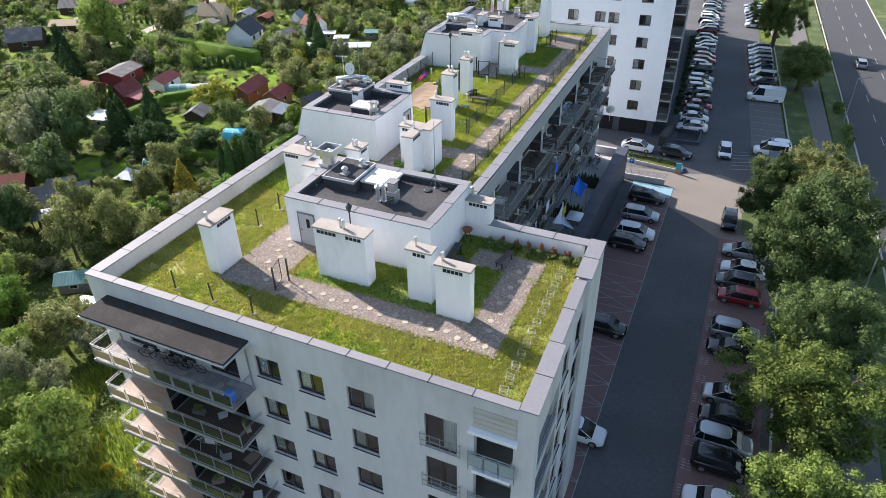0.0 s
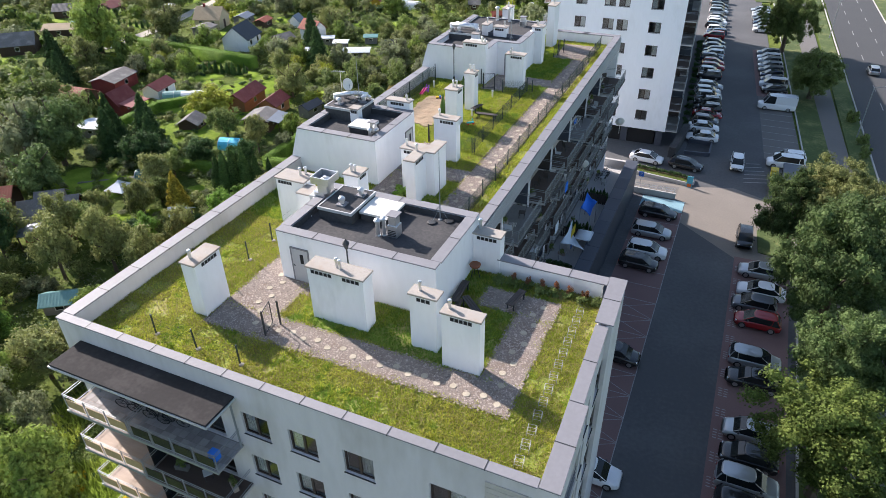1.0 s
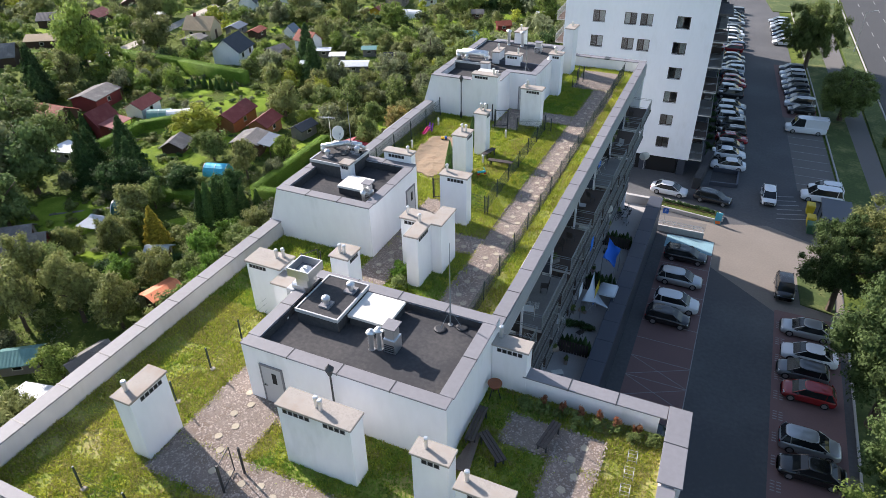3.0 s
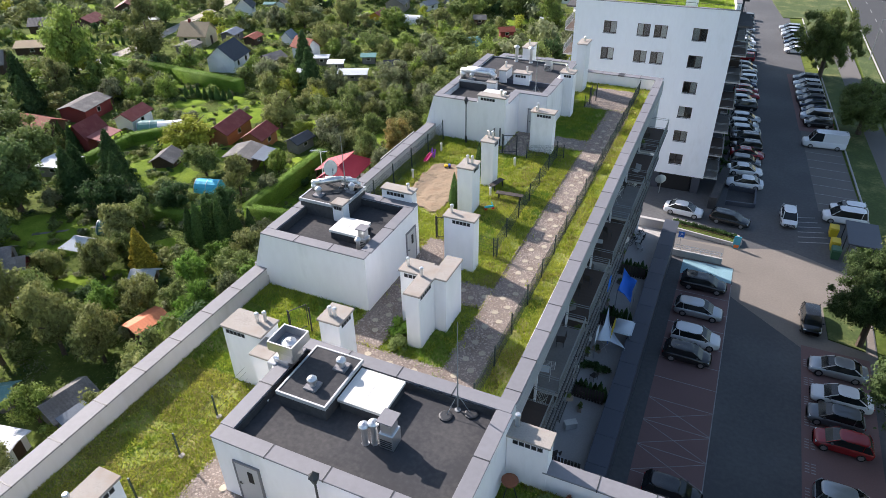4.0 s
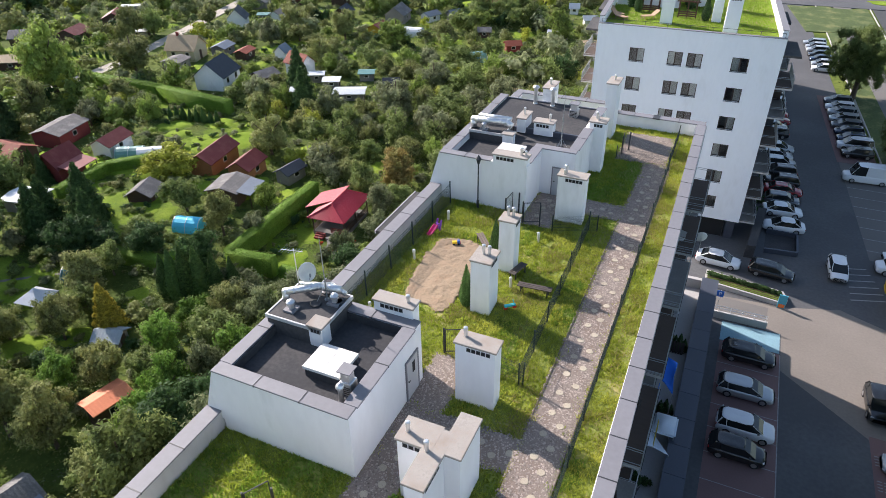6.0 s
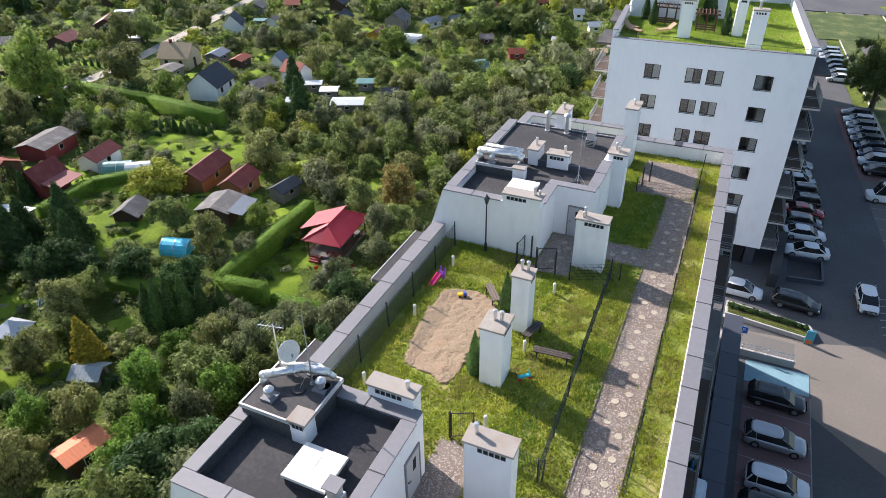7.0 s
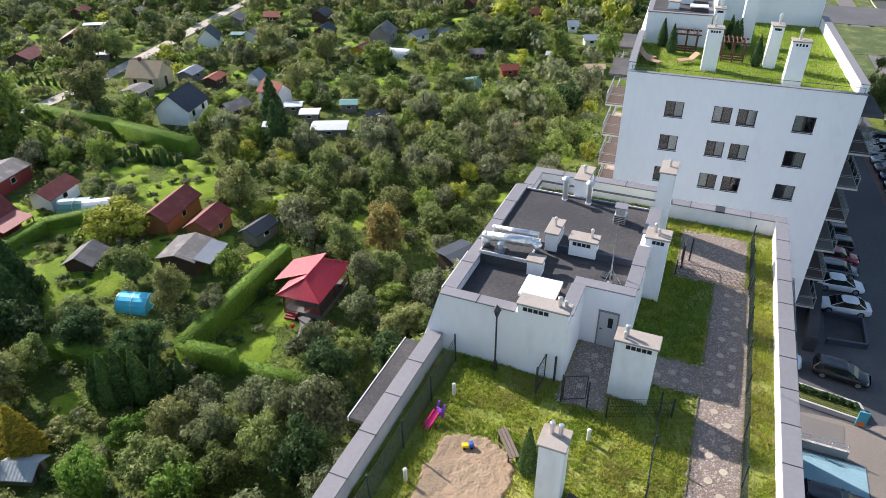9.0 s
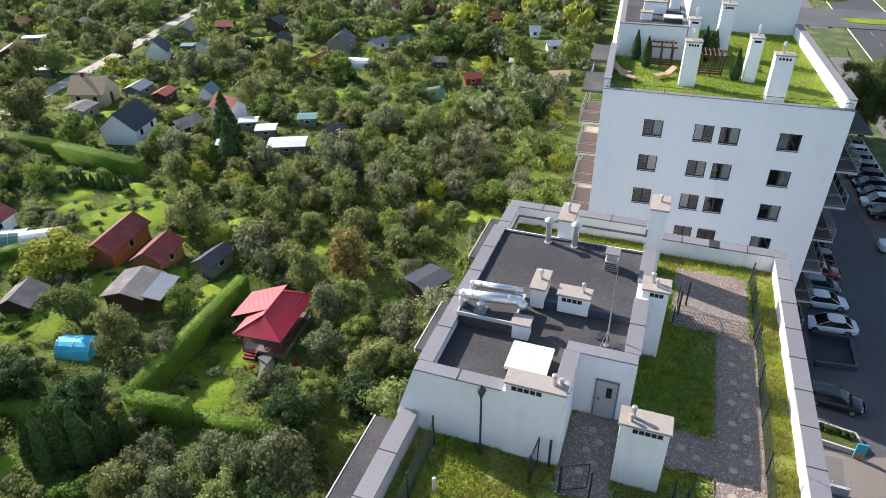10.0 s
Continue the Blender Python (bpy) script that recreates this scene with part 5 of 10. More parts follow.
prism(bm, [(-10.2, 82.9), (-3.2, 81.9), (-2.6, 82.6), (-3.0, 83.9), (-10.2, 85.0)], -0.1, 0.45)
part("wall", bm, M["concrete"], t)
bm = B()
prism(bm, [(-10.0, 83.1), (-3.3, 82.1), (-2.9, 82.6), (-3.2, 83.7), (-10.0, 84.8)], 0.4, 0.5)
part("soil", bm, M["field"], t)
bm = B()
for z in (0.8, 1.05):
    tube(bm, (-10.1, 82.9, z), (-3.3, 81.95, z), 0.025)
part("rail", bm, M["pergola"], t)
t = thing("parking_sign", (-8.7, 78.4, 0), "blue square parking sign on a steel post", "sign")
bm = B()
tube(bm, (-8.7, 78.4, 0), (-8.7, 78.4, 2.7), 0.03)
part("post", bm, M["steel"], t)
bm = B()
box(bm, -9.0, -8.4, 78.36, 78.39, 2.0, 2.65)
M["sign_blue"] = mat("blue_sign_face", (0.02, 0.13, 0.55), 0.4, var=0.02, bump=0)
face = part("face", bm, M["sign_blue"], t)
fc = bpy.data.curves.new("letter", "FONT")
fc.body, fc.size, fc.extrude, fc.align_x = "P", 0.55, 0.004, "CENTER"
fc.materials.append(CAR_PAINT["white"])
put("letter", fc, face, pose(-8.7, 78.352, 2.13, 90, 0, 0))
t = thing("advert_sign", (-3.1, 82.0, 0), "small blue and orange upright board on the kerb", "sign")
bm = B()
box(bm, -3.5, -2.8, 81.6, 81.7, 0.02, 1.5)
part("board", bm, mat("turquoise_board", (0.06, 0.36, 0.5), 0.5, bump=0), t)
bm = B()
box(bm, -3.42, -2.88, 81.59, 81.605, 0.1, 0.5)
part("stripe", bm, mat("orange_board", (0.7, 0.16, 0.03), 0.5, bump=0), t)
for x, y in ((16.9, 106.0), (16.2, 60.0), (15.2, 160.0)):
    t = thing("street_lamp", (x, y, 0), "slim grey street lamp beside the footway", "street lamp", "street lamps")
    bm = B()
    rings(bm, Matrix.Translation((x, y, 0)), ((0.09, 0), (0.06, 7.5)), 8)
    part("pole", bm, M["steel_grey"], t)
    bm = B()
    tube(bm, (x, y, 7.45), (x + 1.4, y, 7.8), 0.04)
    part("arm", bm, M["steel_grey"], t)
    bm = B()
    box(bm, x + 1.2, x + 1.8, y - 0.12, y + 0.12, 7.76, 7.88)
    part("lamp_head", bm, M["steel_grey"], t)

# ---- trees, shrubs and hedges ----
def leafy(name, base, col2, leaf=0.34, island=0.38, rand=0.24, lace=8.0):
    return mat(name, base, 0.7, var=0.16, s1=0.5, s2=3.5, bump=0, island=island, rand=rand, leaf=leaf, col2=col2, lo=0.5, hi=0.66, spec=0.18, lace=lace)


LEAF = {
    "green": leafy("green_foliage", (0.172, 0.226, 0.070), (0.248, 0.292, 0.098)),
    "olive": leafy("olive_foliage", (0.212, 0.238, 0.084), (0.288, 0.296, 0.114)),
    "sage": leafy("grey_green_foliage", (0.206, 0.232, 0.120), (0.280, 0.300, 0.166)),
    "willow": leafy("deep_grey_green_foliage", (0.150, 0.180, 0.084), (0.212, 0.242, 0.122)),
    "lime": leafy("bright_green_foliage", (0.212, 0.292, 0.064), (0.280, 0.338, 0.086)),
    "dark": leafy("dark_green_foliage", (0.055, 0.105, 0.036), (0.085, 0.145, 0.048)),
    "yellow": leafy("yellow_green_foliage", (0.295, 0.330, 0.048), (0.36, 0.365, 0.062)),
    "brown": leafy("brownish_foliage", (0.24, 0.185, 0.06), (0.19, 0.20, 0.06)),
    "gold": leafy("golden_conifer_needles", (0.42, 0.36, 0.055), (0.32, 0.31, 0.06)),
    "hedge": leafy("clipped_hedge_leaves", (0.165, 0.285, 0.040), (0.215, 0.325, 0.050), rand=0.05, lace=0),
    "thuja": leafy("thuja_sprays", (0.080, 0.150, 0.042), (0.11, 0.185, 0.052), lace=0),
    "vivid": leafy("vivid_green_foliage", (0.150, 0.265, 0.046), (0.20, 0.315, 0.058)),
    # the house's shade is put into this darker copy of the street leaves
    "shade": leafy("shade_tinted_leaves", (0.105, 0.160, 0.055), (0.15, 0.205, 0.075)),
    "street": leafy("street_tree_leaves", (0.145, 0.205, 0.048), (0.21, 0.265, 0.062)),
    "flower": leafy("yellow_flower_heads", (0.6, 0.45, 0.03), (0.5, 0.4, 0.03)),
}
BARK = mat("tree_bark", (0.10, 0.075, 0.055), 0.9, var=0.2, s1=2, s2=15, bump=0.5)


def leaf_sprays(rng, pts, nor, size, flat=0.55):
    """Small leaf sprays: one uneven triangle a point, facing roughly along nor."""
    n = len(pts)
    d = nor + rng.normal(0, flat, (n, 3))
    d /= np.linalg.norm(d, axis=1)[:, None] + 1e-9
    a = np.cross(d, rng.normal(0, 1, (n, 3)))
    a /= np.linalg.norm(a, axis=1)[:, None] + 1e-9
    b = np.cross(d, a)
    s = (size * rng.uniform(0.55, 1.3, n))[:, None]
    v = np.stack([pts - a * s - b * s * 0.5, pts + a * s * 0.9 - b * s * 0.4, pts + b * s + a * s * rng.uniform(-0.3, 0.3, (n, 1)) + d * s * 0.2], 1).reshape(-1, 3)
    return v, np.arange(n * 3).reshape(n, 3)


def halves(quads):
    """Four-cornered faces split into triangles."""
    q = np.asarray(quads)
    return np.concatenate([q[:, (0, 1, 2)], q[:, (0, 2, 3)]])


def crown_arrays(seed, n, size, tall=0.85, lumps=30, rough=0.25, core=0.6):
    """A crown of about unit radius round the origin: leaf sprays on boughs of many sizes, with gaps and an uneven outline."""
    rng = np.random.default_rng(seed)
    c = rng.normal(0, 1, (lumps, 3))
    c /= np.linalg.norm(c, axis=1)[:, None]
    c *= (rng.uniform(0.12, 1.0, lumps) ** 0.6 * 0.86)[:, None]
    skew = 1 + 0.22 * np.sin(np.arctan2(c[:, 1], c[:, 0]) * 2 + rng.uniform(0, 6))
    c[:, :2] *= skew[:, None]
    c[:, 2] = c[:, 2] * tall + 0.04
    far = np.linalg.norm(c, axis=1)
    r = rng.uniform(rough * 0.65, rough * 1.55, lumps) * (1.25 - 0.45 * far)
    k = rng.choice(lumps, n, p=r ** 2 / (r ** 2).sum())
    d = rng.normal(0, 1, (n, 3))
    d[:, 2] += 0.5
    d /= np.linalg.norm(d, axis=1)[:, None]
    reach = rng.uniform(0.5, 1.15, n) + (rng.uniform(0, 1, n) > 0.9) * rng.uniform(0.05, 0.45, n)
    p = c[k] + d * (r[k] * reach)[:, None] * np.array([1.05, 1.05, 0.85])
    v, f = leaf_sprays(rng, p, d + np.array([0, 0, 0.25]), size, 0.42)
    vs, fs = [v], [f]
    for i in range(lumps):
        th, ph = np.meshgrid(np.linspace(0, 2 * np.pi, 6)[:-1], np.linspace(0.4, np.pi - 0.4, 3))
        q = np.stack([np.cos(th) * np.sin(ph), np.sin(th) * np.sin(ph), np.cos(ph) * 0.85], -1).reshape(-1, 3) * r[i] * core * rng.uniform(0.7, 1.15, (15, 1)) + c[i]
        o = sum(len(x) for x in vs)
        vs.append(q)
        fs.append(halves([(o + a * 5 + b, o + a * 5 + (b + 1) % 5, o + (a + 1) * 5 + (b + 1) % 5, o + (a + 1) * 5 + b) for a in range(2) for b in range(5)]))
    return np.concatenate(vs), np.concatenate(fs)


def cone_arrays(seed, n, size, slim=0.3, droop=0.4):
    """A conifer of unit height standing on the origin."""
    rng = np.random.default_rng(seed)
    h = 1 - np.sqrt(rng.uniform(0.0, 1, n))
    h = 0.04 + 0.96 * h
    a = rng.uniform(0, 2 * np.pi, n)
    tier = 0.82 + 0.18 * np.sin(h * 42 + 3 * np.sin(a * 3))
    r = slim * (1 - h) ** 0.85 * tier * rng.uniform(0.75, 1.06, n) + 0.01
    p = np.stack([np.cos(a) * r, np.sin(a) * r, h], 1)
    d = np.stack([np.cos(a), np.sin(a), np.full(n, 0.5 - droop)], 1)
    v, f = leaf_sprays(rng, p, d, size, 0.4)
    th = np.linspace(0, 2 * np.pi, 9)[:-1]
    rows = np.concatenate([np.stack([np.cos(th) * slim * 0.78 * (1 - z) ** 0.85, np.sin(th) * slim * 0.78 * (1 - z) ** 0.85, np.full(8, z)], 1) for z in (0.03, 0.3, 0.6, 0.97)])
    o = len(v)
    g = halves([(o + j * 8 + i, o + j * 8 + (i + 1) % 8, o + (j + 1) * 8 + (i + 1) % 8, o + (j + 1) * 8 + i) for j in range(3) for i in range(8)])
    return np.concatenate([v, rows]), np.concatenate([f, g])


def column_arrays(seed, n, size, slim=0.16):
    rng = np.random.default_rng(seed)
    h = rng.uniform(0.02, 1, n)
    a = rng.uniform(0, 2 * np.pi, n)
    r = slim * np.minimum(1, (1 - h) * 1.45) ** 0.85 * np.minimum(1, 0.6 + h * 2.2) * rng.uniform(0.86, 1.04, n) * (1 + 0.06 * np.sin(a * 3 + seed))
    p = np.stack([np.cos(a) * r, np.sin(a) * r, h], 1)
    d = np.stack([np.cos(a), np.sin(a), np.full(n, 0.3)], 1)
    v, f = leaf_sprays(rng, p, d, size, 0.35)
    th = np.linspace(0, 2 * np.pi, 9)[:-1]
    rows = np.concatenate([np.stack([np.cos(th) * q, np.sin(th) * q, np.full(8, z)], 1) for z, q in ((0.01, slim * 0.55), (0.28, slim * 0.85), (0.65, slim * 0.5), (0.97, slim * 0.05))])
    o = len(v)
    g = halves([(o + j * 8 + i, o + j * 8 + (i + 1) % 8, o + (j + 1) * 8 + (i + 1) % 8, o + (j + 1) * 8 + i) for j in range(3) for i in range(8)])
    return np.concatenate([v, rows]), np.concatenate([f, g])


CROWNS = [raw_mesh("crown", *crown_arrays(100 + i, 4600, 0.054, 0.80 + 0.1 * (i % 3), 38 + 7 * (i % 4), 0.245, 0.72), LEAF["green"]) for i in range(8)]
FAR_CROWNS = [raw_mesh("crown", *crown_arrays(140 + i, 2000, 0.072, 0.76 + 0.08 * (i % 3), 20 + 5 * (i % 4), 0.31, 0.75), LEAF["green"]) for i in range(8)]
SHRUBS = [raw_mesh("shrub", *crown_arrays(200 + i, 1000, 0.096, 0.75, 14, 0.3, 0.72), LEAF["green"]) for i in range(6)]
CONES = [raw_mesh("cone", *cone_arrays(300 + i, 4600, 0.026, 0.28 + 0.04 * i), LEAF["dark"]) for i in range(3)]
COLUMNS = [raw_mesh("column", *column_arrays(320 + i, 2400, 0.021, 0.15 + 0.03 * i), LEAF["thuja"]) for i in range(3)]


def trunk_mesh(seed):
    """A tapered trunk with limbs, for a crown of unit radius whose middle is at 1.25."""
    rng = random.Random(seed)
    bm = B()
    rings(bm, Matrix.Identity(4), ((0.11, -0.12), (0.075, 0.1), (0.06, 0.55), (0.045, 1.1), (0.015, 1.7)), 7)
    for i in range(6):
        a = i * 1.05 + rng.uniform(-0.3, 0.3)
        z = rng.uniform(0.5, 0.95)
        q = Vector((math.cos(a) * rng.uniform(0.5, 0.75), math.sin(a) * rng.uniform(0.5, 0.75), z + rng.uniform(0.3, 0.7)))
        p = Vector((0, 0, z))
        d = q - p
        rings(bm, Matrix.Translation(p) @ d.to_track_quat("Z", "Y").to_matrix().to_4x4(), ((0.035, 0), (0.012, d.length)), 5)
    return mesh_of(bm, BARK)


TRUNKS = [trunk_mesh(i) for i in range(3)]
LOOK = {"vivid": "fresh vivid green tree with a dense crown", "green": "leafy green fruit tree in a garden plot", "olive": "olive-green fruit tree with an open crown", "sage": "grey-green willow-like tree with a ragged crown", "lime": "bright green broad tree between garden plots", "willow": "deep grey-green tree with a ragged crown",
        "dark": "dense dark green tree between garden plots", "yellow": "yellow-green tree with a rounded crown", "brown": "brownish early-autumn tree in a garden", "street": "tall street tree with a leafy crown", "shade": "tall street tree with a leafy crown"}
TREES = []
tree_rng = random.Random(77)


LAST = []


def own(ob, material):
    ob.material_slots[0].link = "OBJECT"
    ob.material_slots[0].material = material


def tree(kind, x, y, r, z=GZ, lift=1.12, name="tree", group="garden trees", meshes=None, label=""):
    t = thing(name, (x, y, z), label or LOOK[kind], "tree", group)
    s = tree_rng.uniform(0.8, 1.25)
    if not meshes and x > -70 and y < 76:
        s, lift = s * 1.18, 1.18
    if not meshes and not (y < 92 and x > -82):
        lift = 0.86
    wide = (1.0, 1.0) if meshes else (tree_rng.uniform(0.85, 1.2), tree_rng.uniform(0.8, 1.1))
    m = pose(x, y, z - 0.15, 0, 0, tree_rng.uniform(0, 360)) @ Matrix.Diagonal((r * wide[0], r * wide[1], r * s, 1))
    put("trunk", tree_rng.choice(TRUNKS), t, m)
    c = put("crown", tree_rng.choice(meshes or (CROWNS if (y < 92 and x > -82) or r > 3.2 else FAR_CROWNS)), t, m @ Matrix.Translation((0, 0, lift)))
    own(c, LEAF[kind])
    TREES.append((x, y, r))
    return t


def shrub(kind, x, y, r, z=GZ, label="leafy green garden shrub", group="garden shrubs"):
    t = put("shrub", tree_rng.choice(SHRUBS), None, pose(x, y, z + r * 0.55, 0, 0, tree_rng.uniform(0, 360)) @ Matrix.Diagonal((r, r, r * tree_rng.uniform(0.75, 1.0), 1)))
    own(t, LEAF[kind])
    LAST[:] = [t]
    tagged(t, label, "shrub", group)
    TREES.append((x, y, r))


def conifer(x, y, h, kind="dark", slim=0, z=GZ, label="tall dark green spruce", mesh=None):
    t = thing("conifer", (x, y, z), label, "tree", "conifers")
    m = pose(x, y, z - 0.1, 0, 0, tree_rng.uniform(0, 360)) @ Matrix.Diagonal((h, h, h, 1))
    bm = B()
    rings(bm, Matrix.Translation((x, y, z - 0.1)), ((0.02 * h, 0), (0.008 * h, h * 0.6)), 6)
    part("trunk", bm, BARK, t)
    c = put("crown", mesh or CONES[slim], t, m)
    own(c, LEAF[kind])
    TREES.append((x, y, h * 0.2))


def thuja(x, y, h, z=GZ, kind="thuja", slim=0, label="slim dark green thuja column"):
    t = put("thuja", COLUMNS[slim], None, pose(x, y, z - 0.05, 0, 0, tree_rng.uniform(0, 360)) @ Matrix.Diagonal((h, h, h, 1)))
    own(t, LEAF[kind])
    if z > 18 and z < 19:
        t.matrix_basis = t.matrix_basis @ Matrix.Diagonal((0.72, 0.72, 1, 1))
    tagged(t, label, "thuja", "thuja columns")
    TREES.append((x, y, h * 0.15))


def hedge(pts, w, h, z=GZ, label="long clipped green hedge with a flat top"):
    """A clipped hedge along a line: leafy faces on a solid core."""
    rng = np.random.default_rng(int(abs(pts[0][0] * 10)))
    t = thing("hedge", (*pts[0], z), label, "hedge", "hedges")
    for (xa, ya), (xb, yb) in zip(pts[:-1], pts[1:]):
        L = math.hypot(xb - xa, yb - ya)
        ux, uy = (xb - xa) / L, (yb - ya) / L
        n = int(L * (w + 2 * h) * 110)
        s = rng.uniform(-0.05, L + 0.05, n)
        q = rng.uniform(0, w + 2 * h, n)
        side, up = np.where(q < h, -w / 2, np.where(q < h + w, q - h - w / 2, w / 2)), np.where(q < h, q, np.where(q < h + w, h, q - h - w))
        nx = np.where(q < h, -1.0, np.where(q < h + w, 0, 1.0))
        nz = np.where((q >= h) & (q < h + w), 1.0, 0.15)
        wob = rng.normal(0, 0.05, n)
        p = np.stack([xa + ux * s - uy * (side + nx * wob), ya + uy * s + ux * (side + nx * wob), z + up + nz * wob], 1)
        d = np.stack([-uy * nx, ux * nx, nz], 1)
        v, f = leaf_sprays(rng, p, d, 0.07, 0.4)
        c = np.array([(xa + ux * a - uy * b, ya + uy * a + ux * b, z + k) for k in (-0.2, h - 0.06) for a, b in ((0, -w / 2 + 0.06), (L, -w / 2 + 0.06), (L, w / 2 - 0.06), (0, w / 2 - 0.06))])
        put("leaves", raw_mesh("hedge", v, f, LEAF["hedge"]), t)
        put("inner_growth", raw_mesh("hedge", c, np.array([(0, 1, 5, 4), (1, 2, 6, 5), (2, 3, 7, 6), (3, 0, 4, 7), (4, 5, 6, 7)]), LEAF["hedge"]), t)
        for k in range(int(L / 1.5) + 1):
            TREES.append((xa + ux * k * 1.5, ya + uy * k * 1.5, w * 0.6))


hedge([(-60.5, 88.6), (-59.9, 70.4), (-54.2, 71.1)], 1.35, 2.3)
hedge([(-53.6, 71.3), (-46.5, 71.8)], 1.1, 1.2, label="low clipped green hedge")
hedge([(-128, 110.3), (-109, 110), (-91.5, 108.4)], 2.0, 2.4)
hedge([(-92.6, 74.0), (-92.8, 82.8), (-88, 88)], 1.6, 1.7)
hedge([(-75.5, 66.0), (-66.5, 66.8), (-65.5, 70)], 1.5, 1.6)
hedge([(-152, 104), (-139, 103)], 1.8, 2.0)

# ---- garden huts and cottages ----
ROOF = {
    "maroon": mat("maroon_roof_sheet", (0.165, 0.042, 0.04), 0.6, var=0.12, s1=0.8, s2=7, bump=0.15, col2=(0.21, 0.075, 0.065), lo=0.5, hi=0.7, spec=0.2),
    "red": mat("red_roof_sheet", (0.36, 0.035, 0.055), 0.5, var=0.08, s1=0.8, s2=7, bump=0.1, spec=0.2),
    "pink": mat("faded_pink_roof", (0.27, 0.095, 0.09), 0.6, var=0.08, bump=0.1, spec=0.2),
    "grey": mat("weathered_grey_roof", (0.16, 0.155, 0.15), 0.85, var=0.18, s1=0.7, s2=8, bump=0.3, col2=(0.23, 0.22, 0.21), lo=0.5, hi=0.66, spec=0.2),
    "dark": mat("anthracite_roof", (0.045, 0.055, 0.07), 0.6, var=0.12, s1=0.8, s2=8, bump=0.2, spec=0.2),
    "metal": mat("pale_metal_roof", (0.55, 0.58, 0.60), 0.4, 0.4, var=0.1, s1=1, s2=8, bump=0.1, spec=0.2),
    "beige": mat("beige_roof", (0.40, 0.31, 0.20), 0.8, var=0.1, s1=0.7, s2=8, bump=0.2, spec=0.2),
    "orange": mat("orange_roof", (0.72, 0.24, 0.12), 0.6, var=0.1, bump=0.1, spec=0.2),
    "tile": mat("red_tile_roof", (0.25, 0.075, 0.05), 0.75, var=0.15, s1=1, s2=12, bump=0.3, spec=0.2),
    "white": mat("white_tarpaulin", (0.66, 0.69, 0.72), 0.6, var=0.08, bump=0.2, spec=0.2),
    "teal": mat("teal_film", (0.14, 0.28, 0.27), 0.4, var=0.12, bump=0.2, spec=0.2),
    "deep_teal": mat("deep_teal_film", (0.045, 0.13, 0.125), 0.35, var=0.15, bump=0.2, spec=0.2),
    "blue_grey": mat("blue_grey_sheet_roof", (0.19, 0.22, 0.26), 0.5, 0.2, var=0.12, s1=0.8, s2=8, bump=0.1, spec=0.2),
    "film": mat("cloudy_greenhouse_film", (0.36, 0.41, 0.44), 0.35, var=0.12, s1=1, s2=6, bump=0.2, spec=0.2),
    "blue": mat("light_blue_tarpaulin", (0.10, 0.60, 0.82), 0.5, var=0.1, bump=0.3, spec=0.2),
}
WALLM = {
    "wood": mat("red_brown_boards", (0.32, 0.145, 0.055), 0.8, var=0.15, s1=1, s2=9, bump=0.3, stretch=(1, 1, 5)),
    "brown": mat("dark_brown_boards", (0.075, 0.045, 0.03), 0.85, var=0.2, s1=1, s2=9, bump=0.3, stretch=(1, 1, 5)),
    "white": M["plaster"],
    "cream": mat("cream_plaster", (0.55, 0.48, 0.32), 0.9, var=0.06, bump=0.1),
    "yellow": mat("yellow_boards", (0.60, 0.38, 0.04), 0.8, var=0.1, bump=0.2),
    "grey": mat("grey_boards", (0.20, 0.19, 0.18), 0.85, var=0.15, bump=0.3),
    "redwall": mat("dull_red_boards", (0.22, 0.04, 0.035), 0.8, var=0.12, bump=0.2),
}
HUTS = []


def corrugated(bm, m, pts, th, pitch=0.3, deep=0.016):
    """A ribbed sheet over the quad pts (eave left, eave right, ridge right, ridge left), closed below."""
    n = max(4, 2 * int((pts[1] - pts[0]).length / pitch / 2) * 2)
    low = [[], []]
    for i in range(n + 1):
        s = i / n
        z = Vector((0, 0, th + deep * (i % 2)))
        e, r = pts[0].lerp(pts[1], s), pts[3].lerp(pts[2], s)
        low[0].append((bm.verts.new(m @ e), bm.verts.new(m @ (e + z))))
        low[1].append((bm.verts.new(m @ r), bm.verts.new(m @ (r + z))))
    for i in range(n):
        for k in (0, 1):
            bm.faces.new((low[0][i][k], low[0][i + 1][k], low[1][i + 1][k], low[1][i][k]))
            bm.faces.new((low[k][i][0], low[k][i + 1][0], low[k][i + 1][1], low[k][i][1]))
    for i in (0, n):
        bm.faces.new((low[0][i][0], low[0][i][1], low[1][i][1], low[1][i][0]))



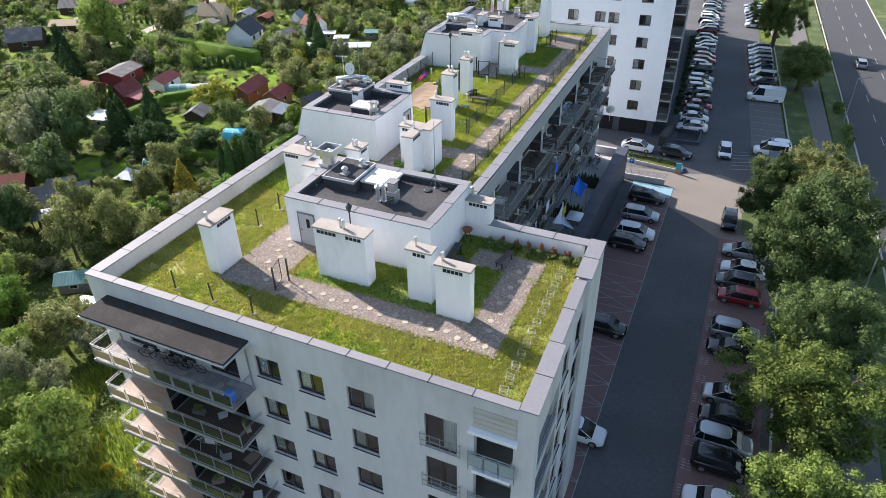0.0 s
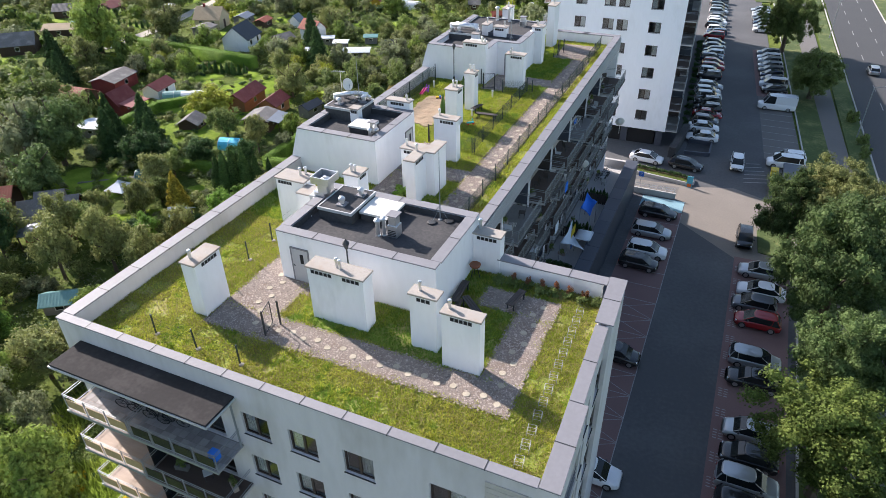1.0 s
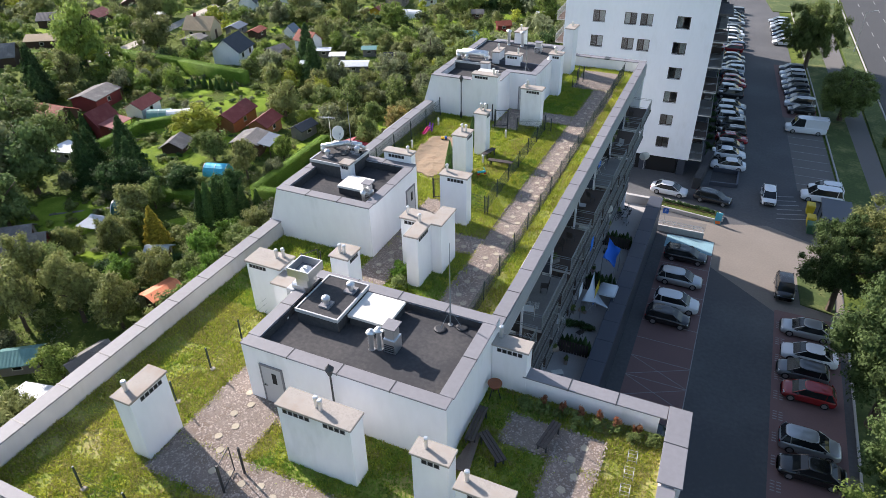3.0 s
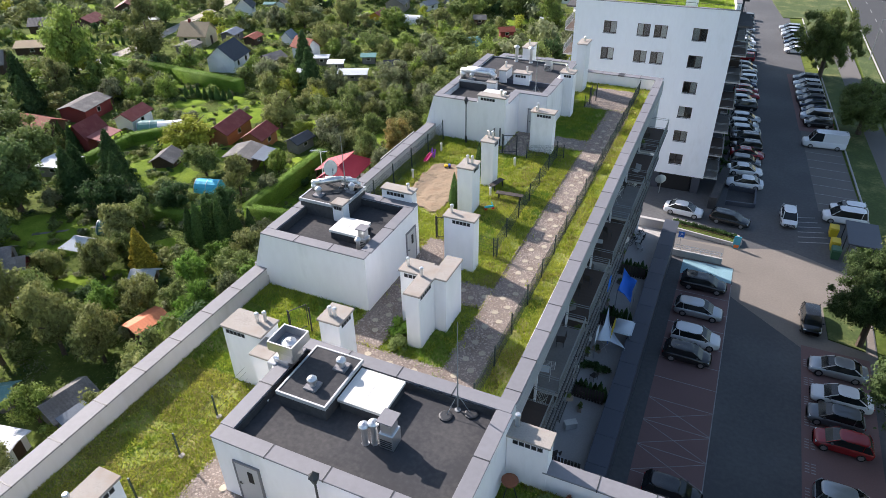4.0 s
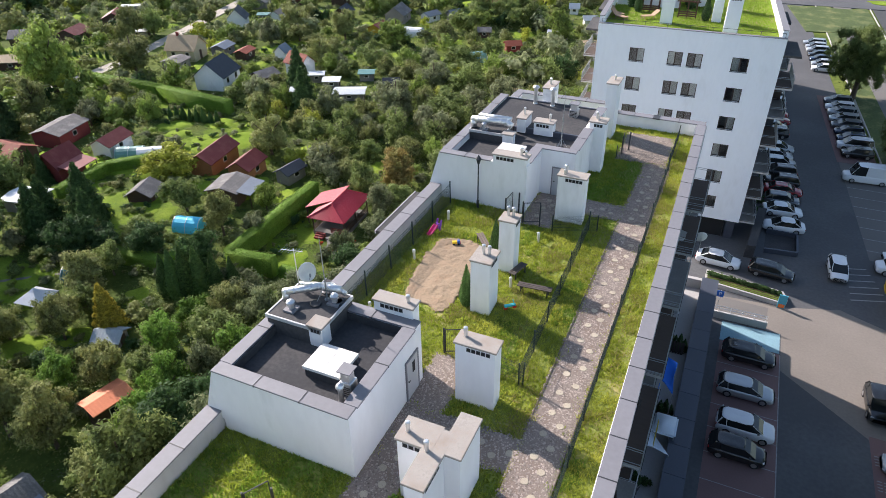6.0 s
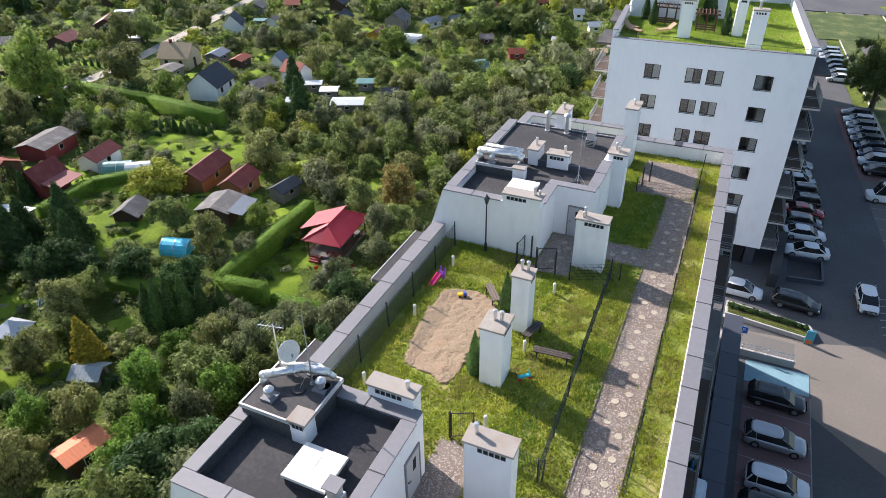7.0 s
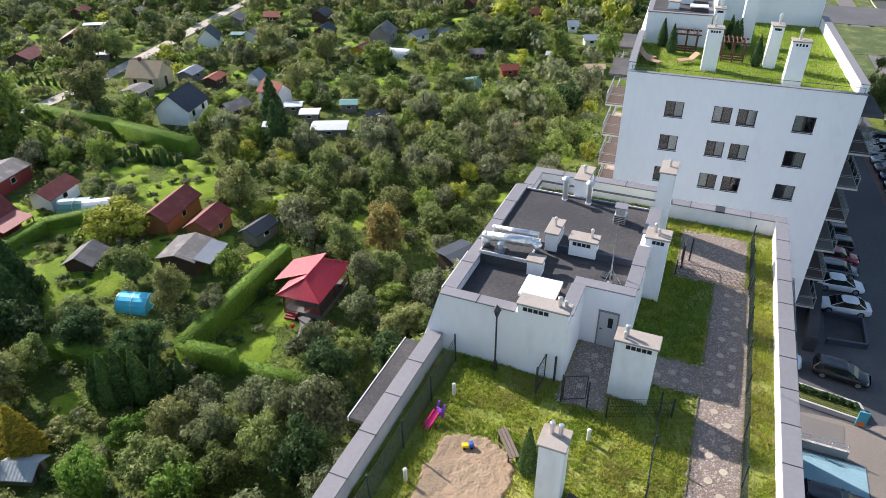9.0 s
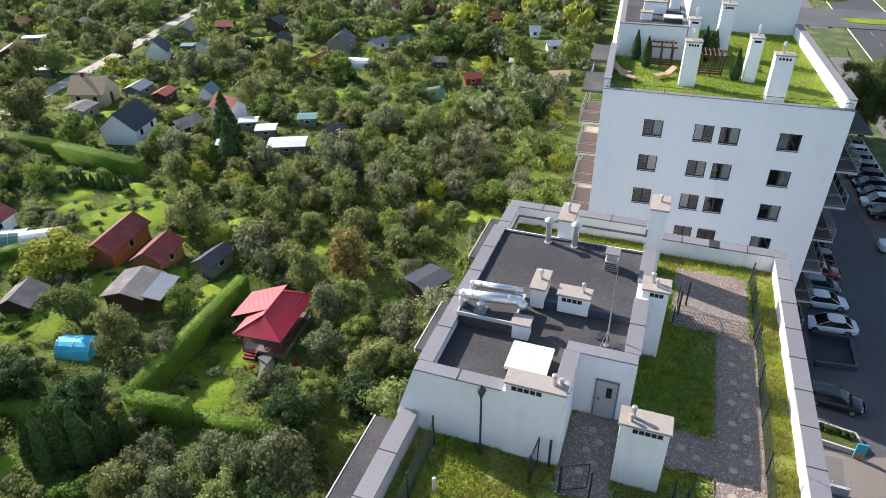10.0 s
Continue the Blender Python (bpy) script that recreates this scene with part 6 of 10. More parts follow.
def hut(x, y, rz, L, W, h, rise, roof, walls, label, name="garden_hut", category="hut", windows=1, porch=0.0, chimney_on=False, z=GZ):
    """A gabled hut; its ridge runs along its own x."""
    if y > 105:
        k = 0.78 if y < 150 else 0.68
        L, W, h, rise = L * k, W * k, h * 0.8, rise * 0.72
    t = thing(name, (x, y, z), label + (" on a garden plot" if len(label.split()) < 6 else ""), category, "garden huts")
    m = pose(x, y, z, 0, 0, rz)
    bm = B()
    v = [bm.verts.new(m @ Vector(p)) for p in ((-L / 2, -W / 2, -0.4), (L / 2, -W / 2, -0.4), (L / 2, W / 2, -0.4), (-L / 2, W / 2, -0.4), (-L / 2, -W / 2, h), (L / 2, -W / 2, h), (L / 2, W / 2, h), (-L / 2, W / 2, h), (-L / 2, 0, h + rise), (L / 2, 0, h + rise))]
    for q in ((0, 1, 2, 3), (0, 1, 5, 4), (2, 3, 7, 6), (1, 2, 6, 9, 5), (3, 0, 4, 8, 7), (4, 5, 9, 8), (6, 7, 8, 9)):
        bm.faces.new([v[i] for i in q])
    part("wall", bm, WALLM[walls], t)
    o, th = 0.35, 0.09
    sl = rise / (W / 2)
    for s in (-1, 1):
        bm = B()
        e = W / 2 + o
        pts = [(-L / 2 - o, s * e, h - o * sl + 0.02), (L / 2 + o, s * e, h - o * sl + 0.02), (L / 2 + o, 0, h + rise + 0.02), (-L / 2 - o, 0, h + rise + 0.02)]
        corrugated(bm, m, [Vector(p) for p in pts], th)
        part("roof", bm, ROOF[roof], t)
    for i in range(windows):
        for s in (-1, 1):
            u = -L / 2 + L * (i + 0.5) / windows
            bm = B()
            box(bm, u - 0.45, u + 0.45, s * W / 2 - 0.04, s * W / 2 + 0.04, h * 0.42, h * 0.82)
            bm.transform(m)
            w = part("window", bm, M["white_metal"], t)
            bm = B()
            box(bm, u - 0.38, u + 0.38, s * W / 2 - 0.05, s * W / 2 + 0.05, h * 0.42 + 0.07, h * 0.82 - 0.07)
            bm.transform(m)
            part("pane", bm, M["car_glass"], w)
    bm = B()
    box(bm, L / 2 - 0.03, L / 2 + 0.04, -0.45, 0.45, 0, min(2.0, h - 0.1))
    bm.transform(m)
    part("door", bm, WALLM["brown"], t)
    if porch:
        bm = B()
        pts = [(-L / 2, -W / 2 - porch, h - 0.25), (L / 2, -W / 2 - porch, h - 0.25), (L / 2, -W / 2 + 0.0, h + 0.15), (-L / 2, -W / 2 + 0.0, h + 0.15)]
        a = [bm.verts.new(m @ Vector(p)) for p in pts]
        b = [bm.verts.new(m @ (Vector(p) + Vector((0, 0, 0.08)))) for p in pts]
        bm.faces.new(a)
        bm.faces.new(b)
        for i in range(4):
            bm.faces.new((a[i], a[(i + 1) % 4], b[(i + 1) % 4], b[i]))
        part("porch_roof", bm, ROOF["pink"] if roof == "maroon" else ROOF["blue_grey"], t)
        for u in (-L / 2 + 0.15, L / 2 - 0.15):
            bm = B()
            tube(bm, m @ Vector((u, -W / 2 - porch + 0.15, -0.1)), m @ Vector((u, -W / 2 - porch + 0.15, h - 0.22)), 0.07)
            part("post", bm, WALLM["brown"], t)
    if chimney_on:
        bm = B()
        box(bm, -L / 4, -L / 4 + 0.5, -0.25, 0.25, h, h + rise + 0.7)
        bm.transform(m)
        part("chimney", bm, WALLM["redwall"], t)
    HUTS.append((x, y, math.hypot(L, W) / 2 + 0.6))
    return t


def gazebo():
    """A red-roofed open pavilion: a hipped main roof, its ridge running north, and a shallower wing to the west."""
    x, y, rz = -53.45, 83.85, 4.5
    t = thing("garden_pavilion", (x, y, GZ), "open garden pavilion with a bright red hipped sheet roof", "pavilion")
    m = pose(x, y, GZ, 0, 0, rz)
    a, b, r, z0, z1 = 2.5, 3.85, 1.95, 2.4, 3.75
    n, f = (0, r, z1), (0, -r, z1)
    for low, high in ((((-a, -b, z0), (a, -b, z0)), (f, f)), (((a, -b, z0), (a, b, z0)), (n, f)), (((a, b, z0), (-a, b, z0)), (n, n)), (((-a, b, z0), (-a, -b, z0)), (f, n))):
        bm = B()
        corrugated(bm, m, [Vector(low[0]), Vector(low[1]), Vector(high[0]), Vector(high[1])], 0.05, 0.2, 0.02)
        bmesh.ops.remove_doubles(bm, verts=list(bm.verts), dist=0.001)
        part("roof", bm, ROOF["red"], t)
    bm = B()
    corrugated(bm, m, [Vector(q) for q in ((-4.35, 3.1, 2.05), (-4.35, -1.1, 2.05), (-0.05, -1.1, z1 + 0.02), (-0.05, 3.1, z1 + 0.02))], 0.05, 0.2, 0.02)
    part("side_roof", bm, ROOF["red"], t)
    for p, q in (((0, -r), (0, r)), ((0, -r), (-a, -b)), ((0, -r), (a, -b)), ((0, r), (a, b))):
        bm = B()
        tube(bm, m @ Vector((*p, z1 + 0.06)), m @ Vector((*q, (z1 if abs(q[0]) < 1 else z0) + 0.06)), 0.07, 6)
        part("ridge_cap", bm, ROOF["red"], t)
    bm = B()
    box(bm, -2.2, 2.2, -3.3, 3.3, -0.2, 0.35)
    bm.transform(m)
    part("deck", bm, M["grey_paver"], t)
    for px in (-2.1, 2.1):
        for py in (-3.2, 0, 3.2):
            bm = B()
            tube(bm, m @ Vector((px, py, 0.3)), m @ Vector((px, py, 2.6)), 0.09)
            part("post", bm, WALLM["brown"], t)
    for py in (-1.0, 3.0):
        bm = B()
        tube(bm, m @ Vector((-4.15, py, -0.2)), m @ Vector((-4.15, py, 2.1)), 0.08)
        part("post", bm, WALLM["brown"], t)
    for px in (-2.1, 2.1):
        for k in range(5):
            bm = B()
            box(bm, px - 0.02, px + 0.02, -3.2, 3.2, 0.4 + 0.17 * k, 0.5 + 0.17 * k)
            bm.transform(m)
            part("rail_board", bm, WALLM["brown"], t)
    for k in range(5):
        bm = B()
        box(bm, 0.2, 2.1, -3.22, -3.18, 0.4 + 0.17 * k, 0.5 + 0.17 * k)
        bm.transform(m)
        part("rail_board", bm, WALLM["redwall"], t)
    bm = B()
    box(bm, -0.6, 0.6, -1.2, 1.2, 1.0, 1.08)
    box(bm, -0.1, 0.1, -0.1, 0.1, 0.35, 1.0)
    bm.transform(m)
    part("table", bm, WALLM["wood"], t)
    for k in range(3):
        bm = B()
        box(bm, -1.7, -0.5, -3.6 - 0.3 * k, -3.3 - 0.3 * k, -0.2, 0.3 - 0.13 * k)
        bm.transform(m)
        part("step", bm, WALLM["redwall"], t)
    HUTS.append((x, y, 4.2))


gazebo()
hut(-79.7, 90.9, 99, 7.3, 3.5, 2.2, 1.1, "maroon", "wood", "long maroon-roofed timber garden house")
hut(-73.1, 90.2, 98, 4.7, 3.2, 2.1, 1.0, "maroon", "wood", "small maroon-roofed timber garden house")
hut(-70.8, 83.7, 102, 4.4, 4.2, 2.1, 0.6, "grey", "brown", "weathered grey-roofed shed with a lean-to", porch=2.0)
hut(-66.6, 91.6, 84, 3.6, 2.2, 1.7, 0.6, "dark", "grey", "dark-roofed grey tool shed")
hut(-98.2, 79.7, 97, 4.6, 3.6, 2.4, 1.9, "maroon", "redwall", "maroon summer house with a pink porch roof", porch=2.7)
hut(-98.3, 88.9, 100, 5.2, 3.2, 2.0, 0.9, "maroon", "white", "narrow hut with a faded red roof")
hut(-109.6, 89.0, 102, 6.8, 5.0, 2.2, 0.7, "grey", "redwall", "low hut with a blue-grey roof")
hut(-103.8, 120.0, 103, 8.6, 7.6, 3.4, 3.4, "dark", "white", "white cottage with a steep anthracite roof", "cottage", "house", 2)
hut(-122.2, 131.5, 15, 8.2, 7.2, 3.2, 3.2, "beige", "cream", "cream cottage with a beige roof and chimney", "cottage", "house", 2, chimney_on=True)
hut(-117.6, 123.5, 100, 5.0, 5.0, 3.0, 0.6, "grey", "grey", "grey flat-roofed garden house", windows=1)
hut(-92.5, 131.5, 165, 6.2, 4.6, 3.4, 2.2, "tile", "white", "white cottage with a red tiled roof", "cottage", "house", 1)
hut(-96.4, 124.8, 75, 5.4, 4.8, 2.0, 1.2, "grey", "brown", "grey-roofed open garden shelter")
hut(-92.2, 163.6, 88, 6.0, 5.0, 2.4, 1.2, "maroon", "yellow", "yellow timber hut with a brown roof")
hut(-93.5, 176.0, 100, 9.0, 7.0, 3.0, 2.4, "grey", "grey", "large grey-roofed garden house")
hut(-107.6, 172.7, 102, 8.0, 5.6, 2.6, 2.0, "dark", "brown", "dark-roofed garden house")
hut(-75.9, 123.2, 24, 6.8, 4.4, 1.8, 0.3, "metal", "grey", "low shed with a corrugated pale metal roof")
hut(-82.5, 127.5, 24, 3.6, 3.0, 1.8, 0.3, "white", "grey", "small white-roofed shed")
hut(-85.5, 120.5, 20, 2.6, 2.4, 1.7, 0.5, "white", "grey", "small white plastic shed")
hut(-78.5, 134.0, 24, 3.4, 3.0, 1.8, 0.4, "teal", "grey", "small shed with a pale green roof")
hut(-158.5, 132.9, 108, 8.0, 6.6, 2.3, 1.6, "maroon", "brown", "wide maroon-roofed garden house")
hut(-161.4, 148.3, 124, 7.6, 6.8, 2.3, 1.8, "maroon", "brown", "maroon-roofed garden house")
hut(-54.2, 48.0, 78, 3.0, 1.9, 2.4, 0.25, "orange", "brown", "low shed with an orange sheet roof")
hut(-81.3, 78.8, 108, 3.4, 3.2, 1.5, 0.9, "grey", "brown", "little brown play cottage")
hut(-130.4, 158.8, 119, 7.4, 6.4, 2.6, 3.0, "dark", "white", "white barn-shaped cottage with a dark roof", "cottage", "house", 1)
hut(-75.0, 47.3, 40, 6.4, 5.6, 2.2, 2.0, "grey", "redwall", "red-brown cottage with a weathered grey roof", porch=2.2)
hut(-86.5, 47.4, 36, 5.0, 4.2, 2.0, 1.2, "tile", "brown", "brown-roofed garden hut")
hut(-79.5, 50.5, 40, 3.0, 2.6, 1.9, 0.8, "grey", "grey", "small grey-roofed shed")
hut(-109.9, 79.9, 2, 6.4, 4.8, 2.0, 1.1, "tile", "brown", "long hut with a dull red roof")
hut(-148.3, 98.3, 42, 7.0, 6.0, 2.4, 2.0, "grey", "brown", "dark cottage with a grey roof", "cottage", "house", 1)
hut(-152.2, 112.5, 31, 9.0, 6.0, 2.2, 1.2, "beige", "brown", "beige-roofed garden house")
hut(-41.6, 95.0, 63, 3.4, 3.0, 2.0, 0.2, "dark", "brown", "low dark-roofed hut behind the house")
hut(-94.5, 71.2, 12, 4.4, 3.6, 1.7, 0.2, "white", "grey", "low shed with a white roof")
hut(-54.4, 32.6, 12, 2.6, 2.0, 1.6, 0.2, "white", "white", "small white garden shed")
hut(-53.0, 37.7, 80, 3.6, 3.0, 1.9, 0.9, "grey", "grey", "weathered grey gabled hut with felt roofing", porch=1.4)
hut(-136.5, 176.0, 110, 7.5, 6.0, 2.4, 1.6, "grey", "grey", "garden house with pale grey roof panels")
hut(-118.0, 188.0, 100, 7.0, 5.5, 2.4, 1.6, "dark", "brown", "dark-roofed far garden house")
hut(-76.0, 196.0, 95, 6.0, 5.0, 2.4, 1.5, "tile", "brown", "red-roofed far garden house")
hut(-58.0, 162.5, 30, 4.6, 3.2, 2.0, 0.9, "tile", "redwall", "red-brown hut between trees")
hut(-68.0, 171.0, 20, 4.0, 3.0, 1.9, 0.9, "grey", "brown", "grey hut between trees")
hut(-51.5, 176.0, 10, 6.5, 3.5, 1.8, 0.5, "metal", "grey", "pale-roofed sheds by the allotment edge")
hut(-47.5, 190.0, 25, 4.5, 3.4, 2.0, 1.0, "metal", "white", "small white hut on a yellow lawn")
hut(-123.8, 166.4, 100, 5.0, 4.0, 2.2, 1.0, "grey", "white", "grey-roofed garden house between trees")
hut(-71.0, 130.2, 30, 3.4, 3.0, 1.9, 1.1, "dark", "brown", "small dark pointed garden hut")
hut(-110.2, 136.1, 100, 5.0, 3.4, 2.1, 0.7, "tile", "brown", "brown-roofed lean-to hut behind a cottage")
hut(-42.2, 169.2, 20, 5.2, 3.4, 2.1, 0.6, "beige", "white", "pale beige-roofed garden house")
hut(-47.7, 134.3, 30, 2.6, 2.2, 1.9, 0.5, "tile", "redwall", "small red shed hidden between trees")
hut(-54.1, 200.0, 15, 3.2, 2.8, 2.2, 1.2, "metal", "white", "small white far garden hut")
hut(-66.4, 209.2, 40, 4.6, 3.4, 2.2, 1.0, "tile", "brown", "brown-roofed far garden hut")
hut(-96.8, 212.5, 95, 5.4, 4.4, 2.4, 1.4, "tile", "white", "red-roofed far cottage")
hut(-80.9, 182.7, 60, 4.4, 3.4, 2.2, 1.2, "blue_grey", "grey", "blue-grey-roofed garden hut")
hut(-87.1, 129.4, 24, 3.4, 2.6, 1.9, 0.4, "white", "grey", "small white-roofed shed")
hut(-146.0, 141.0, 20, 6.0, 3.0, 1.8, 0.3, "white", "grey", "long low shed with a white roof")
hut(-168.0, 160.0, 30, 7.0, 3.0, 1.8, 0.3, "white", "grey", "long low shed with a white roof")
hut(-117.0, 137.0, 100, 5.4, 4.2, 2.2, 0.9, "blue_grey", "grey", "low garden house with pale blue-grey roof sheets")
hut(-102.7, 139.5, 100, 3.6, 3.0, 2.1, 1.6, "blue_grey", "white", "small pointed white garden hut")
hut(-129.5, 182.5, 15, 6.0, 4.4, 2.2, 1.2, "tile", "brown", "red-roofed hut behind an orchard")
hut(-182.5, 168.5, 110, 7.0, 5.0, 2.3, 1.2, "maroon", "brown", "brown-roofed far garden house")
hut(-167.5, 174.0, 110, 5.0, 4.0, 2.2, 1.0, "grey", "brown", "grey-roofed far garden hut")
hut(-86.8, 214.5, 95, 5.0, 4.0, 2.4, 1.4, "tile", "brown", "brown-roofed far garden hut")
hut(-86.0, 179.5, 70, 6.0, 4.2, 2.2, 1.0, "blue_grey", "white", "long hut with a pale blue-grey roof")
hut(-126.8, 165.2, 20, 4.6, 3.2, 1.9, 0.4, "teal", "grey", "low shed with a pale green roof")
hut(-166.5, 126.0, 35, 7.0, 6.0, 2.4, 1.8, "dark", "brown", "dark-roofed garden house")


def tunnel(x, y, rz, L, r, roof, label):
    """A round-roofed film tunnel or tarpaulin shelter."""
    t = thing("polytunnel", (x, y, GZ), label, "greenhouse", "film tunnels")
    m = pose(x, y, GZ, 0, 0, rz)
    bm = B()
    n, k = 10, 6
    g = [[bm.verts.new(m @ Vector((-L / 2 + L * j / k, -r * math.cos(math.pi * i / n), -0.1 + r * 1.15 * math.sin(math.pi * i / n) + 0.02 * (j % 2)))) for i in range(n + 1)] for j in range(k + 1)]
    for j in range(k):
        for i in range(n):
            bm.faces.new((g[j][i], g[j][i + 1], g[j + 1][i + 1], g[j + 1][i]))
    bm.faces.new(g[0])
    bm.faces.new(g[-1][::-1])
    part("cover", bm, ROOF[roof], t)
    for j in (0, 3, 6):
        bm = B()
        loops = []
        for i in range(n + 1):
            q = math.pi * i / n
            loops.append([bm.verts.new(m @ Vector((-L / 2 + L * j / k + dx, -(r + e) * math.cos(q), -0.1 + (r + e) * 1.15 * math.sin(q)))) for dx, e in ((-0.025, 0.0), (-0.025, 0.045), (0.025, 0.045), (0.025, 0.0))])
        for p0, p1 in zip(loops[:-1], loops[1:]):
            for i in range(4):
                bm.faces.new((p0[i], p0[(i + 1) % 4], p1[(i + 1) % 4], p1[i]))
        part("hoop", bm, M["steel"], t)
    HUTS.append((x, y, L / 2 + 0.5))


tunnel(-70.4, 75.2, 15, 3.4, 1.45, "blue", "light blue tarpaulin shelter among bushes")
tunnel(-74.4, 61.9, 25, 3.0, 1.35, "deep_teal", "teal film tunnel behind a hedge")
tunnel(-94.0, 88.3, 30, 4.0, 1.5, "teal", "pale blue film greenhouse")
tunnel(-90.3, 89.5, 35, 4.6, 1.6, "white", "white film tunnel beside a greenhouse")
hut(-60.2, 35.8, 35, 3.2, 2.2, 1.4, 0.6, "teal", "grey", "small gabled greenhouse with teal panes", "greenhouse", "greenhouse")
tunnel(-86.0, 166.0, 5, 8.0, 1.7, "white", "long white film tunnel")
tunnel(-62.5, 153.5, 40, 3.0, 1.7, "teal", "pale green dome tunnel")
tunnel(-152.0, 118.0, 10, 6.0, 1.6, "blue", "blue and white tarpaulin shelter")
hut(-62.1, 55.2, 20, 2.3, 1.9, 1.0, 0.5, "film", "grey", "low film-covered garden greenhouse", "greenhouse", "greenhouse")


def party_tent(x, y, r):
    t = thing("garden_tent", (x, y, GZ), "square garden tent with a pointed grey roof", "tent")
    bm = B()
    m = pose(x, y, GZ, 0, 0, 8)
    a = [bm.verts.new(m @ Vector(p)) for p in ((-r, -r, 2.1), (r, -r, 2.1), (r, r, 2.1), (-r, r, 2.1))]
    b = [bm.verts.new(m @ Vector(p)) for p in ((-r * 0.25, -r * 0.25, 2.85), (r * 0.25, -r * 0.25, 2.85), (r * 0.25, r * 0.25, 2.85), (-r * 0.25, r * 0.25, 2.85))]
    top = bm.verts.new(m @ Vector((0, 0, 3.25)))
    for i in range(4):
        bm.faces.new((a[i], a[(i + 1) % 4], b[(i + 1) % 4], b[i]))
        bm.faces.new((b[i], b[(i + 1) % 4], top))
    bm.faces.new(a[::-1])
    part("roof", bm, ROOF["metal"], t)
    for sx in (-1, 1):
        for sy in (-1, 1):
            bm = B()
            tube(bm, m @ Vector((sx * (r - 0.1), sy * (r - 0.1), -0.1)), m @ Vector((sx * (r - 0.1), sy * (r - 0.1), 2.1)), 0.05)
            part("post", bm, M["dark_metal"], t)
    HUTS.append((x, y, r + 0.8))


party_tent(-72.6, 55.7, 1.5)

# field track between the plots
def track(pts, w, name, label):
    bm = B()
    old = None
    for i, (x, y) in enumerate(pts):
        a = pts[max(0, i - 1)]
        b = pts[min(len(pts) - 1, i + 1)]
        d = Vector((b[0] - a[0], b[1] - a[1])).normalized()
        row = [bm.verts.new((x - d.y * s, y + d.x * s, GZ + k)) for s, k in ((w / 2, 0.05), (-w / 2, 0.05), (-w / 2, -0.6), (w / 2, -0.6))]
        if old:
            for k in range(4):
                bm.faces.new((old[k], old[(k + 1) % 4], row[(k + 1) % 4], row[k]))
        old = row
    tagged(put(name, mesh_of(bm, M["track" if name == "track" else "grey_paver"])), label, "path", kind="structure")
    for (xa, ya), (xb, yb) in zip(pts[:-1], pts[1:]):
        n = int(math.hypot(xb - xa, yb - ya) / 2.5) + 1
        for k in range(n):
            HUTS.append((xa + (xb - xa) * k / n, ya + (yb - ya) * k / n, w / 2 + 0.6))


M["track"] = mat("pale_gravel_track", (0.42, 0.38, 0.32), 0.95, var=0.12, s1=0.3, s2=4, bump=0.3)
track([(-137, 70), (-137.2, 90), (-133, 112), (-134, 125), (-140.3, 153.2), (-142.9, 163.2), (-149, 188), (-153, 208), (-162, 240)], 3.4, "track", "pale gravel track between the garden plots")
track([(-50.5, 76.0), (-52.0, 79.5), (-53.0, 80.5)], 1.3, "garden_path", "narrow paved garden path to the pavilion")
track([(-83, 57), (-75, 63)], 0.45, "garden_path", "narrow paved path over a lawn")

# ---- garden planting ----
tree('lime', -130.5, 104.7, 6.6)
tree('olive', -123.0, 117.9, 4.8)
tree('lime', -108.7, 113.6, 3.1)
tree('olive', -138.3, 157.1, 3.0)
tree('green', -122.7, 147.0, 2.5)
tree('sage', -112.0, 147.3, 3.4)
tree('olive', -111.7, 156.4, 3.3)
tree('green', -134.8, 169.0, 2.8)
tree('olive', -113.2, 105.6, 2.6)
tree('green', -106.9, 104.0, 2.5)
tree('sage', -110.0, 94.9, 2.4)
tree('yellow', -83.1, 85.3, 3.5)
tree('olive', -74.4, 97.4, 3.3)
shrub('sage', -90.2, 93.9, 1.4)
tree('sage', -91.2, 116.1, 2.8)
tree('green', -94.4, 113.4, 2.2)
tree('olive', -84.7, 107.9, 2.4)
tree('green', -71.4, 105.0, 2.4)
tree('olive', -123.0, 94.6, 3.3)
tree('olive', -164.5, 129.0, 2.3)
tree('olive', -150.9, 134.3, 3.2)
tree('olive', -144.2, 137.0, 4.0)
tree('green', -143.0, 142.5, 3.2)
tree('green', -181.2, 154.4, 3.2)
tree('green', -195.9, 148.8, 5.1)
tree('green', -159.6, 162.7, 3.0)
tree('green', -151.6, 162.5, 2.9)
tree('olive', -91.8, 138.1, 2.8)
tree('olive', -96.8, 155.7, 3.6)
tree('olive', -106.8, 151.7, 2.9)
tree('lime', -83.5, 156.2, 3.5)
tree('sage', -70.6, 144.7, 2.7)
tree('green', -82.3, 141.9, 3.0)
tree('green', -83.9, 133.8, 2.2)
tree('lime', -73.4, 141.7, 3.1)
tree('olive', -73.3, 160.3, 3.0)
tree('green', -63.2, 145.8, 3.5)
tree('green', -72.3, 181.1, 4.4)
tree('green', -68.1, 185.6, 3.9)
tree('green', -60.2, 183.0, 3.6)
tree('lime', -50.9, 173.8, 3.6)
tree('lime', -42.6, 187.2, 3.0)
tree('green', -59.7, 154.9, 2.5)
tree('green', -56.0, 133.6, 3.7)
tree('sage', -63.0, 132.3, 3.8)
tree('lime', -54.4, 140.6, 2.9)
tree('green', -51.1, 143.6, 2.9)
tree('green', -45.4, 142.6, 3.3)
tree('dark', -42.5, 147.1, 3.0)
tree('sage', -40.2, 155.1, 2.9)
tree('sage', -45.7, 130.6, 2.2)
tree('green', -39.6, 133.0, 2.6)
tree('sage', -47.0, 126.0, 3.4)
